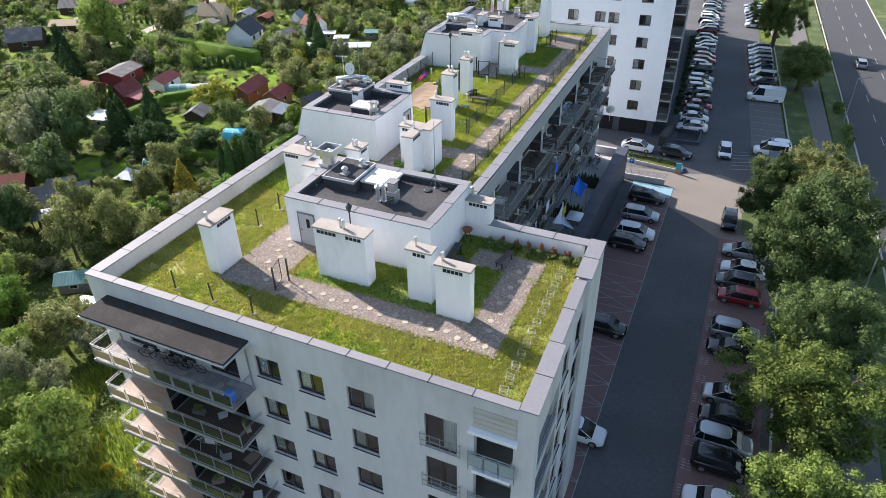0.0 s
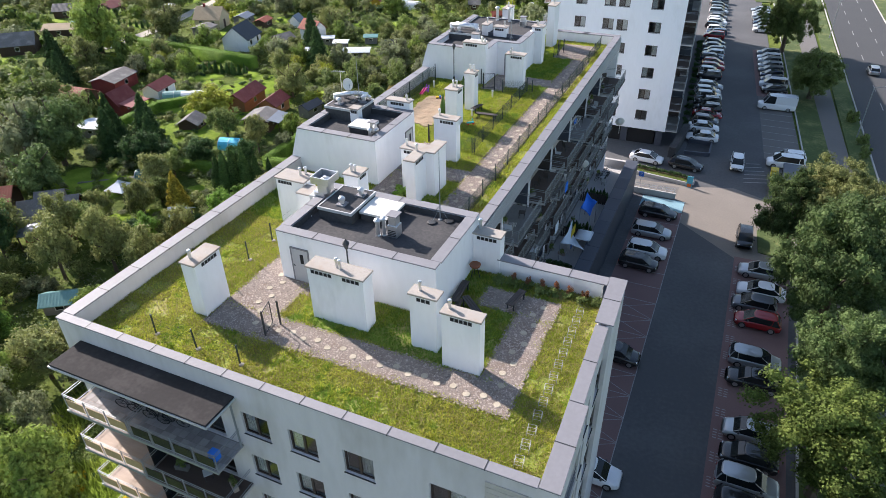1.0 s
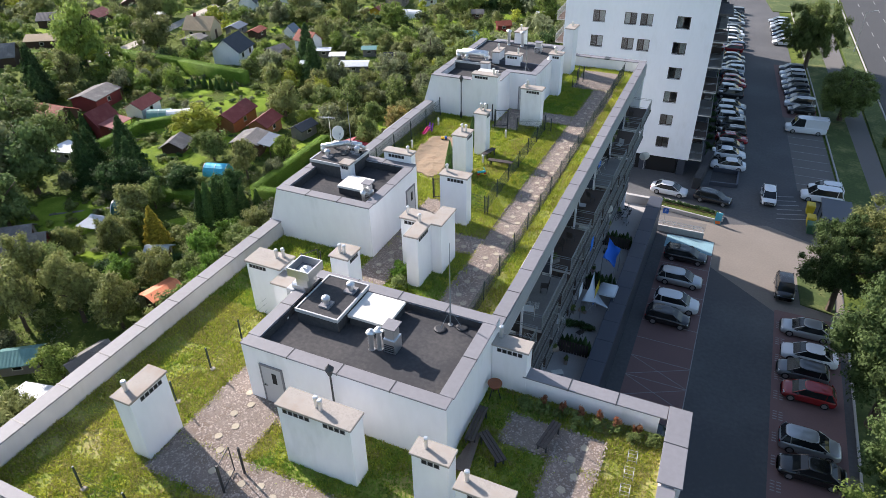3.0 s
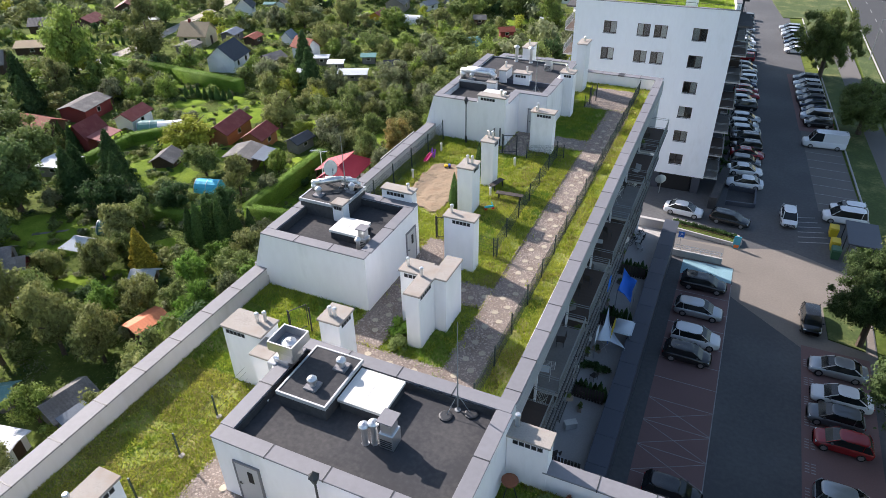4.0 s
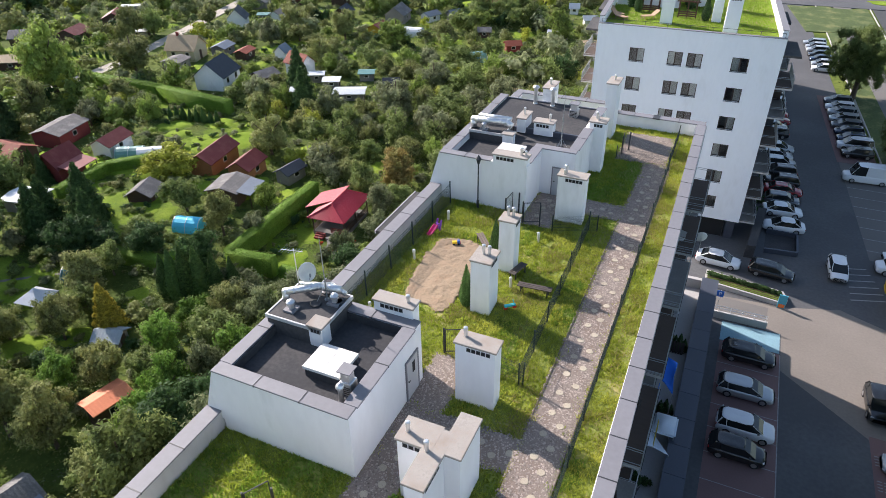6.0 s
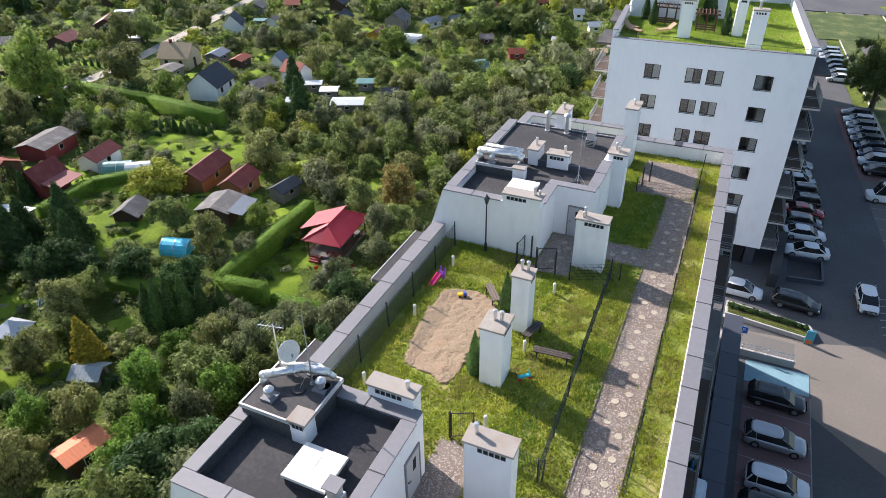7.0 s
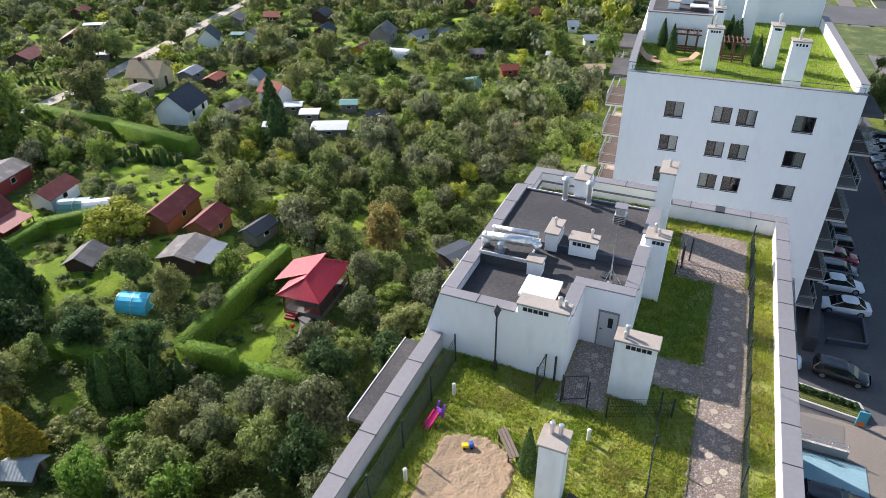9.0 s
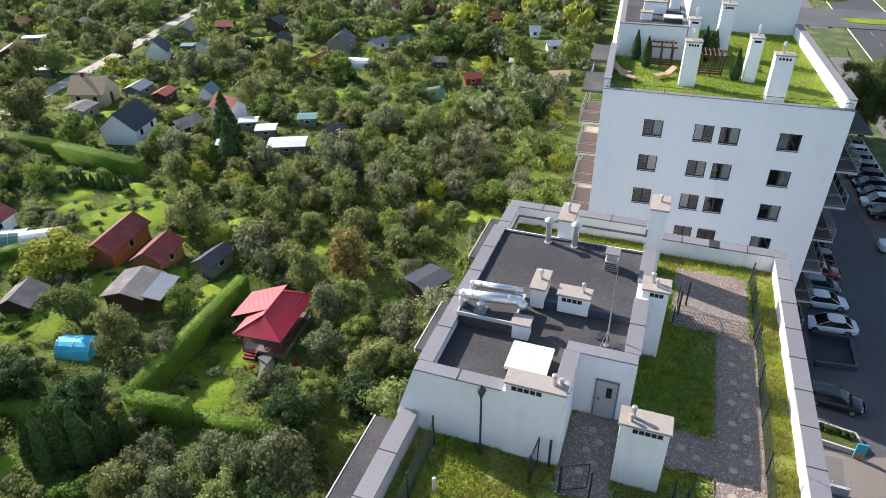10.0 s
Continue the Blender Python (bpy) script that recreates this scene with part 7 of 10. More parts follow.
tree('sage', -48.7, 120.3, 2.4)
tree('green', -55.3, 120.0, 3.7)
tree('green', -51.1, 116.9, 2.6)
tree('sage', -63.9, 119.0, 3.6)
tree('olive', -69.0, 116.9, 2.2)
tree('sage', -74.6, 114.6, 2.6)
tree('green', -68.0, 109.9, 2.4)
tree('green', -64.9, 103.4, 2.8)
tree('green', -58.3, 108.3, 2.8)
tree('sage', -56.7, 114.6, 2.4)
tree('green', -52.5, 109.7, 2.4)
tree('green', -59.3, 101.8, 1.9)
tree('sage', -63.0, 94.6, 2.8)
tree('olive', -58.2, 94.1, 2.0)
tree('olive', -54.2, 103.9, 2.3)
tree('brown', -51.4, 95.3, 3.5)
tree('green', -47.7, 101.1, 2.0)
tree('green', -45.6, 103.8, 1.8)
shrub('sage', -44.5, 97.4, 1.7)
tree('lime', -36.2, 134.5, 2.3)
tree('green', -43.9, 110.2, 1.9)
tree('green', -73.6, 78.2, 2.4)
tree('olive', -65.5, 75.7, 2.2)
shrub('green', -65.0, 69.9, 1.5)
shrub('sage', -62.7, 69.9, 1.5)
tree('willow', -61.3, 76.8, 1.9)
tree('olive', -68.2, 54.6, 2.1)
tree('dark', -77.6, 64.6, 2.7)
tree('olive', -66.4, 53.4, 2.2)
tree('dark', -75.6, 66.8, 2.4)
tree('dark', -70.5, 68.2, 2.3)
tree('green', -73.6, 70.4, 2.0)
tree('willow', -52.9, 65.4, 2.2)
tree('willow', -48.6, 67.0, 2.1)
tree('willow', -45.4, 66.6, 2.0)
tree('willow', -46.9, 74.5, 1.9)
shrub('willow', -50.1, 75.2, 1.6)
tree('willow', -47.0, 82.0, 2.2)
tree('sage', -49.1, 86.6, 2.2)
tree('vivid', -56.1, 60.5, 1.8)
tree('green', -51.6, 58.4, 2.4)
tree('vivid', -54.8, 55.0, 2.0)
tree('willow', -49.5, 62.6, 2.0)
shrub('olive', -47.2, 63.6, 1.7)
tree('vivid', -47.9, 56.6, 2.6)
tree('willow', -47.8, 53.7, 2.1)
tree('vivid', -50.2, 51.0, 2.0)
tree('olive', -56.8, 50.4, 1.9)
shrub('green', -50.5, 49.1, 1.4)
shrub('willow', -46.0, 50.5, 1.7)
tree('green', -46.8, 60.0, 1.9)
shrub('olive', -62.5, 51.8, 1.5)
shrub('lime', -46.3, 78.0, 1.7)
tree('sage', -93.5, 58.8, 5.0)
tree('green', -110.0, 73.2, 4.9)
tree('olive', -104.0, 63.0, 2.6)
tree('olive', -77.6, 42.1, 3.3)
tree('olive', -69.4, 44.0, 2.6)
shrub('lime', -64.7, 47.6, 1.5)
tree('dark', -73.6, 51.2, 2.0)
tree('green', -129.7, 86.4, 2.7)
tree('green', -101.9, 73.5, 3.8)
tree('olive', -64.8, 39.7, 2.8)
tree('dark', -74.5, 39.7, 3.0)
tree('green', -66.7, 33.9, 2.2)
tree('vivid', -60.4, 28.5, 2.6)
tree('olive', -52.3, 27.8, 2.7)
tree('sage', -45.8, 21.8, 1.9)
tree('lime', -47.7, 19.6, 2.7)
tree('lime', -40.6, 18.4, 2.7)
tree('lime', -43.4, 16.4, 2.4)
tree('olive', -52.4, 30.5, 2.1)
shrub('dark', -34.1, 16.6, 1.4)
tree('lime', -53.6, 24.6, 2.1)
tree('olive', -71.4, 51.2, 1.8)
shrub('lime', -63.0, 46.9, 1.5)
tree('vivid', -60.9, 48.6, 2.0)
tree('vivid', -49.9, 48.4, 2.0)
tree('olive', -58.0, 45.2, 1.8)
tree('lime', -50.1, 46.7, 1.9)
tree('lime', -55.0, 36.0, 1.9)
shrub('lime', -51.7, 36.0, 1.6)
tree('olive', -53.2, 62.5, 2.0)
shrub('green', -57.3, 53.6, 1.3)
tree("shade", -90.3, 61.0, 5.0, label="tall grey-green tree shading a garden lawn")
tree("shade", -84.6, 52.6, 4.4, label="tall grey-green tree shading a garden lawn")
for x, y, h, s in ((-87.0, 68.5, 7.5, 2), (-83.5, 71.5, 8.5, 2), (-80.0, 69.0, 7.0, 2), (-85.5, 66.0, 8.0, 2), (-86.5, 122.5, 9.0, 1), (-79.9, 114.5, 8.5, 1), (-98.0, 76.5, 5.0, 0), (-121.0, 86.5, 11.0, 1), (-117.5, 84.0, 8.0, 1)):
    conifer(x, y, h, slim=s, label="tall dark green spruce in a garden plot")
conifer(-63.6, 56.6, 6.0, "gold", 1, label="golden-yellow conical conifer in a garden plot")
for x, y, h in ((-62.4, 63.2, 5.4), (-61.4, 63.5, 6.1), (-60.4, 64.2, 6.4), (-59.3, 65.0, 6.2), (-58.0, 65.9, 5.2), (-56.6, 67.0, 4.4)):
    thuja(x, y, h, slim=1)
for x, y, h in ((-104.5, 79.5, 3.4), (-103.2, 78.2, 3.6), (-102.0, 77.0, 3.0)):
    thuja(x, y, h, slim=1)
for k in range(8):
    thuja(-99.5 + 1.3 * k, 102.5 + 0.2 * k, 2.4 + 0.2 * (k % 3), slim=2)
for k in range(10):
    thuja(-147 + 1.5 * k, 121.5 + 0.4 * k, 2.2, slim=1)


# open lawns that stay clear of planting: x, y, radius
LAWNS = [(-57.5, 72.5, 2.2), (-57.6, 77, 2.2), (-57.6, 83, 2.0), (-57.6, 87.0, 1.6), (-62.5, 78, 1.6), (-90.5, 78, 2.2), (-100, 106, 3.0), (-108, 106.5, 3.0), (-117, 106.5, 2.5), (-80, 73, 3.6), (-82.5, 79.5, 3.4), (-77, 76.5, 2.6), (-55.5, 75.0, 2.8), (-56.2, 80.0, 2.4), (-86.5, 97, 4.0), (-87, 103, 3.5), (-75, 94.8, 2.0), (-65.4, 61.6, 1.6), (-58.0, 62.2, 1.9), (-84.0, 76.5, 3.0),
         (-86.0, 57.5, 3.4), (-80.5, 59.5, 3.0), (-79.5, 55.5, 2.0), (-44.5, 91.0, 2.0), (-56.0, 100.0, 2.2), (-78.0, 150.0, 3.0), (-40.5, 112.0, 3.0), (-104, 133, 2.0),
         (-93.3, 97.6, 2.0), (-78.3, 102.4, 2.0), (-76.0, 56.2, 1.8), (-66.2, 54.2, 1.5), (-37.5, 22.0, 2.6), (-39.5, 26.0, 2.2)]
LAWNS += [(-86.2, 96.8, 3.6), (-82.3, 100.0, 3.0), (-68.7, 101.0, 2.6), (-39.4, 128.9, 3.0), (-115.0, 126.4, 2.4), (-74.4, 163.1, 3.4), (-130.8, 193.0, 4.0), (-95.6, 139.0, 3.0), (-109.2, 144.0, 3.2), (-96.6, 100.2, 2.6), (-164.0, 119.1, 3.6), (-142.0, 122.5, 3.6), (-106.5, 151.0, 2.6),
          (-84.0, 58.0, 4.0), (-79.0, 75.9, 2.4), (-69.5, 50.8, 2.2), (-90.0, 104.0, 2.6), (-98.5, 170.5, 3.0), (-116.0, 178.0, 3.4), (-70.5, 149.5, 2.8), (-60.5, 176.0, 3.0), (-88.5, 146.0, 2.8), (-125.5, 141.5, 2.6), (-147.5, 150.0, 3.0), (-156.0, 168.0, 3.6), (-104.0, 196.0, 3.6), (-83.0, 201.0, 3.4), (-52.0, 186.0, 3.0), (-176.0, 147.0, 4.0), (-140.0, 205.0, 4.0)]
for x, y, r in list(HUTS):
    if r > 2.4 and 84 < y < 104 and x < -60:
        LAWNS.append((x + 2.8, y - r - 1.6, 2.2))
        LAWNS.append((x - 3.6, y - 1.0 - r * 0.8, 1.7))


def lawn_bushes():
    """Small round bushes along the rims of the lawns."""
    rng = random.Random(63)
    src, groups = [crown_arrays(640 + i, 420, 0.13, 0.8, 9, 0.32, 0.7) for i in range(3)], {}
    for x, y, r in LAWNS:
        for k in range(int(r * 1.5)):
            a, d, q = rng.uniform(0, 6.283), r * rng.uniform(0.5, 1.05), rng.uniform(0.35, 0.9)
            v, f = src[rng.randrange(3)]
            c, e = math.cos(a) * q, math.sin(a) * q
            bx, by = x + d * math.cos(a), y + d * math.sin(a)
            groups.setdefault(rng.choice(("green", "olive", "lime", "sage", "dark")), []).append((np.stack([v[:, 0] * c - v[:, 1] * e + bx, v[:, 0] * e + v[:, 1] * c + by, v[:, 2] * q + GZ + swell(bx, by) + q * 0.6], 1), f))
    for kind, parts in groups.items():
        o, fs = 0, []
        for w, f in parts:
            fs.append(f + o)
            o += len(w)
        tagged(new("lawn_bushes", raw_mesh("lawn_bush", np.concatenate([w for w, f in parts]), np.concatenate(fs), LEAF[kind])), "small round bushes standing along garden lawns", "bushes", kind="stuff")


lawn_bushes()
for i, (x, y, r) in enumerate(LAWNS):
    bm = B()
    n, rr = 28, random.Random(i)
    ph = [rr.uniform(0, 6.28) for _ in range(3)]
    rims = []
    for q in (0.02, 0.35, 0.7, 1.0):
        ring = []
        for k in range(n):
            a = 2 * math.pi * k / n
            d = r * 1.18 * q * (1 + 0.13 * math.sin(2 * a + ph[0]) + 0.09 * math.sin(5 * a + ph[1]) + 0.05 * math.sin(9 * a + ph[2]))
            px, py = x + d * math.cos(a), y + d * math.sin(a)
            ring.append(bm.verts.new((px, py, GZ + swell(px, py) + (0.10 + 0.003 * i if q < 1 else -0.15))))
        if rims:
            for k in range(n):
                bm.faces.new((rims[-1][k], rims[-1][(k + 1) % n], ring[(k + 1) % n], ring[k]))
        rims.append(ring)
    bm.faces.new(rims[0])
    tagged(put("lawn", mesh_of(bm, M["lawn"], smooth=True)), "small sunlit mown lawn in a garden plot", "lawn", "garden lawns", "structure")


OPEN = [(-57.4, 69.4, 1.5), (-54.4, 69.2, 1.3), (-51.2, 70.2, 1.3), (-48.0, 70.4, 1.3), (-59.5, 63.0, 2.0), (-57.6, 61.4, 1.8), (-61.5, 61.8, 1.8), (-59.6, 59.8, 1.6), (-62.0, 55.6, 1.6), (-68.0, 73.6, 2.0), (-66.5, 72.2, 1.4), (-45.5, 23.8, 2.2), (-42.5, 22.0, 2.4), (-39.6, 20.6, 2.4), (-36.5, 18.6, 2.4), (-43.6, 20.0, 2.0), (-41.0, 16.5, 2.4), (-37.6, 15.5, 2.6), (-34.0, 14.0, 2.4), (-53.0, 46.3, 1.8), (-51.0, 44.8, 1.5), (-50.4, 35.9, 2.0), (-48.0, 34.2, 1.6)] + [(-121.3, 163.5, 1.6), (-69.0, 126.9, 1.6), (-107.5, 133.4, 1.6), (-41.5, 165.5, 1.6), (-46.6, 130.7, 1.6), (-53.3, 196.3, 1.6), (-65.4, 205.5, 1.6), (-95.2, 209.0, 1.6), (-79.4, 179.2, 1.6), (-84.7, 126.4, 1.6)] + [(x + 3.4, y - r - 1.6, 1.9) for x, y, r in HUTS if y > 105 and r > 2.0]


def clear(x, y, r, gap=0.75):
    if x > -31.5 - r * 0.7:
        return False
    for a, b, c in TREES:
        if (x - a) ** 2 + (y - b) ** 2 < (gap * (r + c)) ** 2:
            return False
    for a, b, c in HUTS:
        if (x - a) ** 2 + (y - b) ** 2 < (r * 0.8 + c) ** 2:
            return False
    for a, b, c in LAWNS + OPEN:
        if (x - a) ** 2 + (y - b) ** 2 < (r * 0.6 + c) ** 2:
            return False
    return True


fill = random.Random(404)
KINDS = ("green", "green", "olive", "sage", "sage", "lime", "lime", "green", "sage")
# paler mix for the distant plots: haze put into the leaf colours
FAR_KINDS = ("green", "olive", "lime", "sage", "lime", "olive", "lime", "yellow", "olive", "sage")
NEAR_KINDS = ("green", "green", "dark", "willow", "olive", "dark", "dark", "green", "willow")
count = 0
for j in range(60):
    for i in range(44):
        x, y = -34 - 3.6 * i + fill.uniform(-1.6, 1.6), 10 + 3.6 * j + fill.uniform(-1.6, 1.6)
        r = fill.uniform(1.4, 2.7)
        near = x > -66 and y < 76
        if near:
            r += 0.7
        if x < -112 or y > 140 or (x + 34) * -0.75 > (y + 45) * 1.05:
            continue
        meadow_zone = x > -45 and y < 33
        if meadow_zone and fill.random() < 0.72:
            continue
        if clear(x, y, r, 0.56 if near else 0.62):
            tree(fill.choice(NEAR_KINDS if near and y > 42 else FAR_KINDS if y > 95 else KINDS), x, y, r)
            count += 1
        else:
            r = fill.uniform(0.7, 1.3) + (0.4 if near else 0)
            x, y = x + fill.uniform(-1, 1), y + fill.uniform(-1, 1)
            if clear(x, y, r, 0.42 if near else 0.48) and count < 1000:
                shrub(fill.choice(NEAR_KINDS if near and y > 42 else KINDS), x, y, r, label="leafy garden shrub between plots")
                count += 1


def low_bushes():
    """Low berry bushes and perennials that fill the nearer plots between lawns, sheds and trees."""
    low = random.Random(58)
    src, groups = [crown_arrays(600 + i, 800, 0.10, 0.75, 12, 0.3, 0.7) for i in range(4)], {}
    for j in range(26):
        for i in range(26):
            x, y, r = -48 - 1.7 * i + low.uniform(-0.6, 0.6), 44 + 1.7 * j + low.uniform(-0.6, 0.6), low.uniform(0.65, 1.15)
            if low.random() < 0.45 or any((x - a) ** 2 + (y - b) ** 2 < (r * 0.75 + c) ** 2 for a, b, c in LAWNS) or any((x - a) ** 2 + (y - b) ** 2 < (r * 0.7 + c * 0.8) ** 2 for a, b, c in HUTS):
                continue
            if any((x - a) ** 2 + (y - b) ** 2 < (0.62 * (r + c)) ** 2 for a, b, c in TREES):
                continue
            v, f = src[low.randrange(4)]
            a = low.uniform(0, 6.283)
            c, s = math.cos(a) * r, math.sin(a) * r
            w = np.stack([v[:, 0] * c - v[:, 1] * s + x, v[:, 0] * s + v[:, 1] * c + y, v[:, 2] * r * 0.85 + GZ + r * 0.5], 1)
            groups.setdefault(low.choice(("green", "dark", "olive", "green", "sage", "dark")), []).append((w, f))
            TREES.append((x, y, r))
    for kind, parts in groups.items():
        o, fs = 0, []
        for w, f in parts:
            fs.append(f + o)
            o += len(w)
        tagged(new("low_bushes", raw_mesh("low", np.concatenate([w for w, f in parts]), np.concatenate(fs), LEAF[kind])), "low leafy bushes and perennials in the garden beds", "bushes", kind="stuff")


low_bushes()


def far_woods():
    """The plots beyond, where single trees can no longer be counted: trees of many sizes over dense bushes."""
    src = [crown_arrays(500 + i, 190, 0.165, 0.85, 6, 0.42, 0.74) for i in range(8)]
    groups = {}
    rng = np.random.default_rng(9)
    kinds = FAR_KINDS + ("green", "willow", "dark", "sage")
    for j in range(70):
        for i in range(58):
            x, y = -30 - 4.0 * i + rng.uniform(-2.2, 2.2), 20 + 4.0 * j + rng.uniform(-2.2, 2.2)
            if not (x < -112 or y > 140):
                continue
            if x < -262 or y > 300 or (x + 34) * -0.7 > (y + 60) * 1.3 or (x > -27 - 0.079 * (y - 92) - 4.5):
                continue
            r = rng.choice((1.0, 1.5, 2.0, 2.6, 3.4), p=(0.22, 0.26, 0.26, 0.17, 0.09)) * rng.uniform(0.85, 1.2)
            if not clear(x, y, r, 0.4):
                continue
            v, f = src[rng.integers(8)]
            a = rng.uniform(0, 6.283)
            c, s = math.cos(a), math.sin(a)
            wx, wy, wz = r * rng.uniform(0.8, 1.2), r * rng.uniform(0.8, 1.2), r * rng.uniform(0.75, 1.35)
            w = np.stack([v[:, 0] * wx * c - v[:, 1] * wy * s + x, v[:, 0] * wx * s + v[:, 1] * wy * c + y, v[:, 2] * wz + GZ + wz * 0.8], 1)
            groups.setdefault(kinds[rng.integers(len(kinds))], []).append((w, f))
    for k, parts in groups.items():
        o, fs = 0, []
        for w, f in parts:
            fs.append(f + o)
            o += len(w)
        tagged(new("far_trees", raw_mesh("far", np.concatenate([w for w, f in parts]), np.concatenate(fs), LEAF[k])), "distant mixed garden trees and bushes", "trees", kind="stuff")


far_woods()


def undergrowth():
    """Bushes, beds and weeds between the plots, too many to count; the far plots get larger, coarser clumps."""
    rng = np.random.default_rng(31)
    for kind, n, seed in (("green", 2500, 1), ("olive", 1700, 2), ("lime", 2100, 3), ("sage", 2000, 4), ("dark", 1500, 5)):
        for far in (False, True):
            if far:
                x, y = -32 - 220 * rng.uniform(0, 1, n), 84 + 206 * rng.uniform(0, 1, n)
                keep = (x < -100) | (y > 120)
                keep &= (x < -32 - 0.079 * (y - 92)) & ((x + 34) * -0.7 < (y + 60) * 1.3)
            else:
                x, y = -30.5 - 100 * rng.uniform(0, 1, n) ** 1.3, 10 + 130 * rng.uniform(0, 1, n) ** 1.15
                keep = np.ones(n, dtype=bool)
            keep &= np.array([noise.noise((a / 6, b / 6, seed * 7.3)) > -0.12 for a, b in zip(x, y)])
            for a, b, c in HUTS + [(p, q, r * 1.25) for p, q, r in LAWNS]:
                keep &= (x - a) ** 2 + (y - b) ** 2 > (c * 0.95) ** 2
            x, y = x[keep], y[keep]
            m, k = len(x), 30 if far else 36
            rad = rng.uniform(0.5, 1.5, m) if far else rng.uniform(0.35, 1.0, m) + 0.25 * (x > -70)
            g = GZ + np.array([swell(a, b) for a, b in zip(x, y)])
            d = rng.normal(0, 1, (m, k, 3))
            d[:, :, 2] = np.abs(d[:, :, 2])
            d /= np.linalg.norm(d, axis=2)[:, :, None]
            p = np.stack([x, y, g], 1)[:, None, :] + d * (rad[:, None] * rng.uniform(0.55, 1.1, (m, k)))[:, :, None] * np.array([1, 1, 0.9])
            p, d = p.reshape(-1, 3), d.reshape(-1, 3)
            ok = p[:, 0] < -29.3
            v, f = leaf_sprays(rng, p[ok], d[ok] + np.array([0, 0, 0.4]), 0.26 if far else 0.14, 0.5)
            tagged(new("undergrowth", raw_mesh("under", v, f, LEAF[kind])), "rough bushes, beds and weeds between the plots", "plants", kind="stuff")


undergrowth()


def garden_grass():
    """Tufts on the small lawns and rough grass between the beds."""
    rng = np.random.default_rng(77)
    spots = []
    for a, b, r in LAWNS:
        n = int(r * r * 3.14 * 45)
        q, ang = r * 1.28 * rng.uniform(0, 1, n) ** 0.5, rng.uniform(0, 6.283, n)
        spots.append(np.stack([a + q * np.cos(ang), b + q * np.sin(ang)], 1))
    turf = leafy("mown_lawn_tufts", (0.165, 0.270, 0.030), (0.225, 0.300, 0.045), lace=0, island=0.2)
    rough = leafy("rough_garden_grass", (0.095, 0.145, 0.030), (0.165, 0.175, 0.048), lace=0, island=0.25)
    wild = np.stack([-30.5 - 75 * rng.uniform(0, 1, 70000) ** 1.2, 15 + 110 * rng.uniform(0, 1, 70000)], 1)
    for pts, mt, size, name, label in ((np.concatenate(spots), turf, 0.075, "lawn_tufts", "short mown lawn grass in the plots"), (wild, rough, 0.12, "rough_grass", "rough grass between the garden beds")):
        keep = pts[:, 0] < -29.6
        for a, b, c in HUTS:
            keep &= (pts[:, 0] - a) ** 2 + (pts[:, 1] - b) ** 2 > (c * 0.7) ** 2
        pts = pts[keep]
        z = np.array([GZ + swell(a, b) for a, b in pts]) + (0.14 if mt == turf else 0.05)
        up = np.tile((0, 0, 1.0), (len(pts), 1))
        v, f = leaf_sprays(rng, np.stack([pts[:, 0], pts[:, 1], z + rng.uniform(0, 0.06, len(z))], 1), up, size, 0.18)
        tagged(new(name, raw_mesh(name, v, f, mt)), label, "grass", kind="stuff")


garden_grass()

# clipped conifers that screen the podium terraces from one another
for y in (50.7, 60.0, 67.6):
    for k in range(7):
        thuja(-13.0 + 0.36 * k, y + 0.1 * (k % 2), 1.5 + 0.15 * (k % 3), z=3.28, kind="dark", slim=2, label="dark clipped conifer screening a podium terrace")
# street trees
BIG = [raw_mesh("big_crown", *crown_arrays(700 + i, 38000, 0.0200, 0.95, 170, 0.130, 0.7), LEAF["street"]) for i in range(3)]
for kind, x, y, r in (("street", 10.0, 38.6, 5.6), ("shade", 10.2, 55.0, 6.0), ("olive", 11.6, 71.0, 5.2), ("street", 10.3, 29.2, 4.6), ("shade", 11.4, 46.2, 4.4), ("green", 10.9, 120.5, 5.2), ("green", 6.4, 146.0, 5.6), ("street", 11.2, 18.0, 4.4), ("shade", 14.0, 63.0, 3.8), ("shade", 7.8, 69.3, 4.1)):
    tree(kind, x, y, r, z=0.05, lift=0.95 if y > 100 else 1.22, name="street_tree", group="street trees", meshes=BIG, label="tall street tree with a leafy crown")
for x, y in ((17.2, 99.0), (16.6, 112.0), (17.4, 104.0)):
    tree("green", x, y, 1.0, z=0.05, name="young_tree", group="street trees")
for k in range(16):
    shrub("dark", -5.9 - 0.19 * k, 99.8 + 3.1 * k, 0.75, z=0.0, label="dark green garden shrub before the tower", group="tower garden shrubs")
for k in range(13):
    shrub("dark", -9.8 + 0.52 * k, 84.0 - 0.07 * k, 0.45, z=0.45, label="small clipped shrub in the planting bed", group="bed shrubs")
for k in range(9):
    shrub("dark", -13.2 + 0.45 * (k % 5), 53.6 + 0.15 * (k % 3) + (6.5 if k > 4 else 0), 0.5, z=3.3, label="potted dark conifer on the podium terrace", group="terrace shrubs")
for x, y, r in ((-33.0, 15.2, 0.8), (-34.2, 16.8, 0.6), (-36.0, 14.5, 0.7), (-35.4, 20.5, 0.7), (-33.4, 22.0, 0.5), (-37.5, 19.0, 0.6), (-32.6, 11.5, 0.7), (-40.8, 20.9, 0.5), (-39.6, 20.2, 0.45), (-36.2, 18.9, 0.6), (-35.4, 18.2, 0.5)):
    shrub("flower", x, y, r, label="clump of yellow goldenrod on the rough meadow", group="goldenrod clumps")


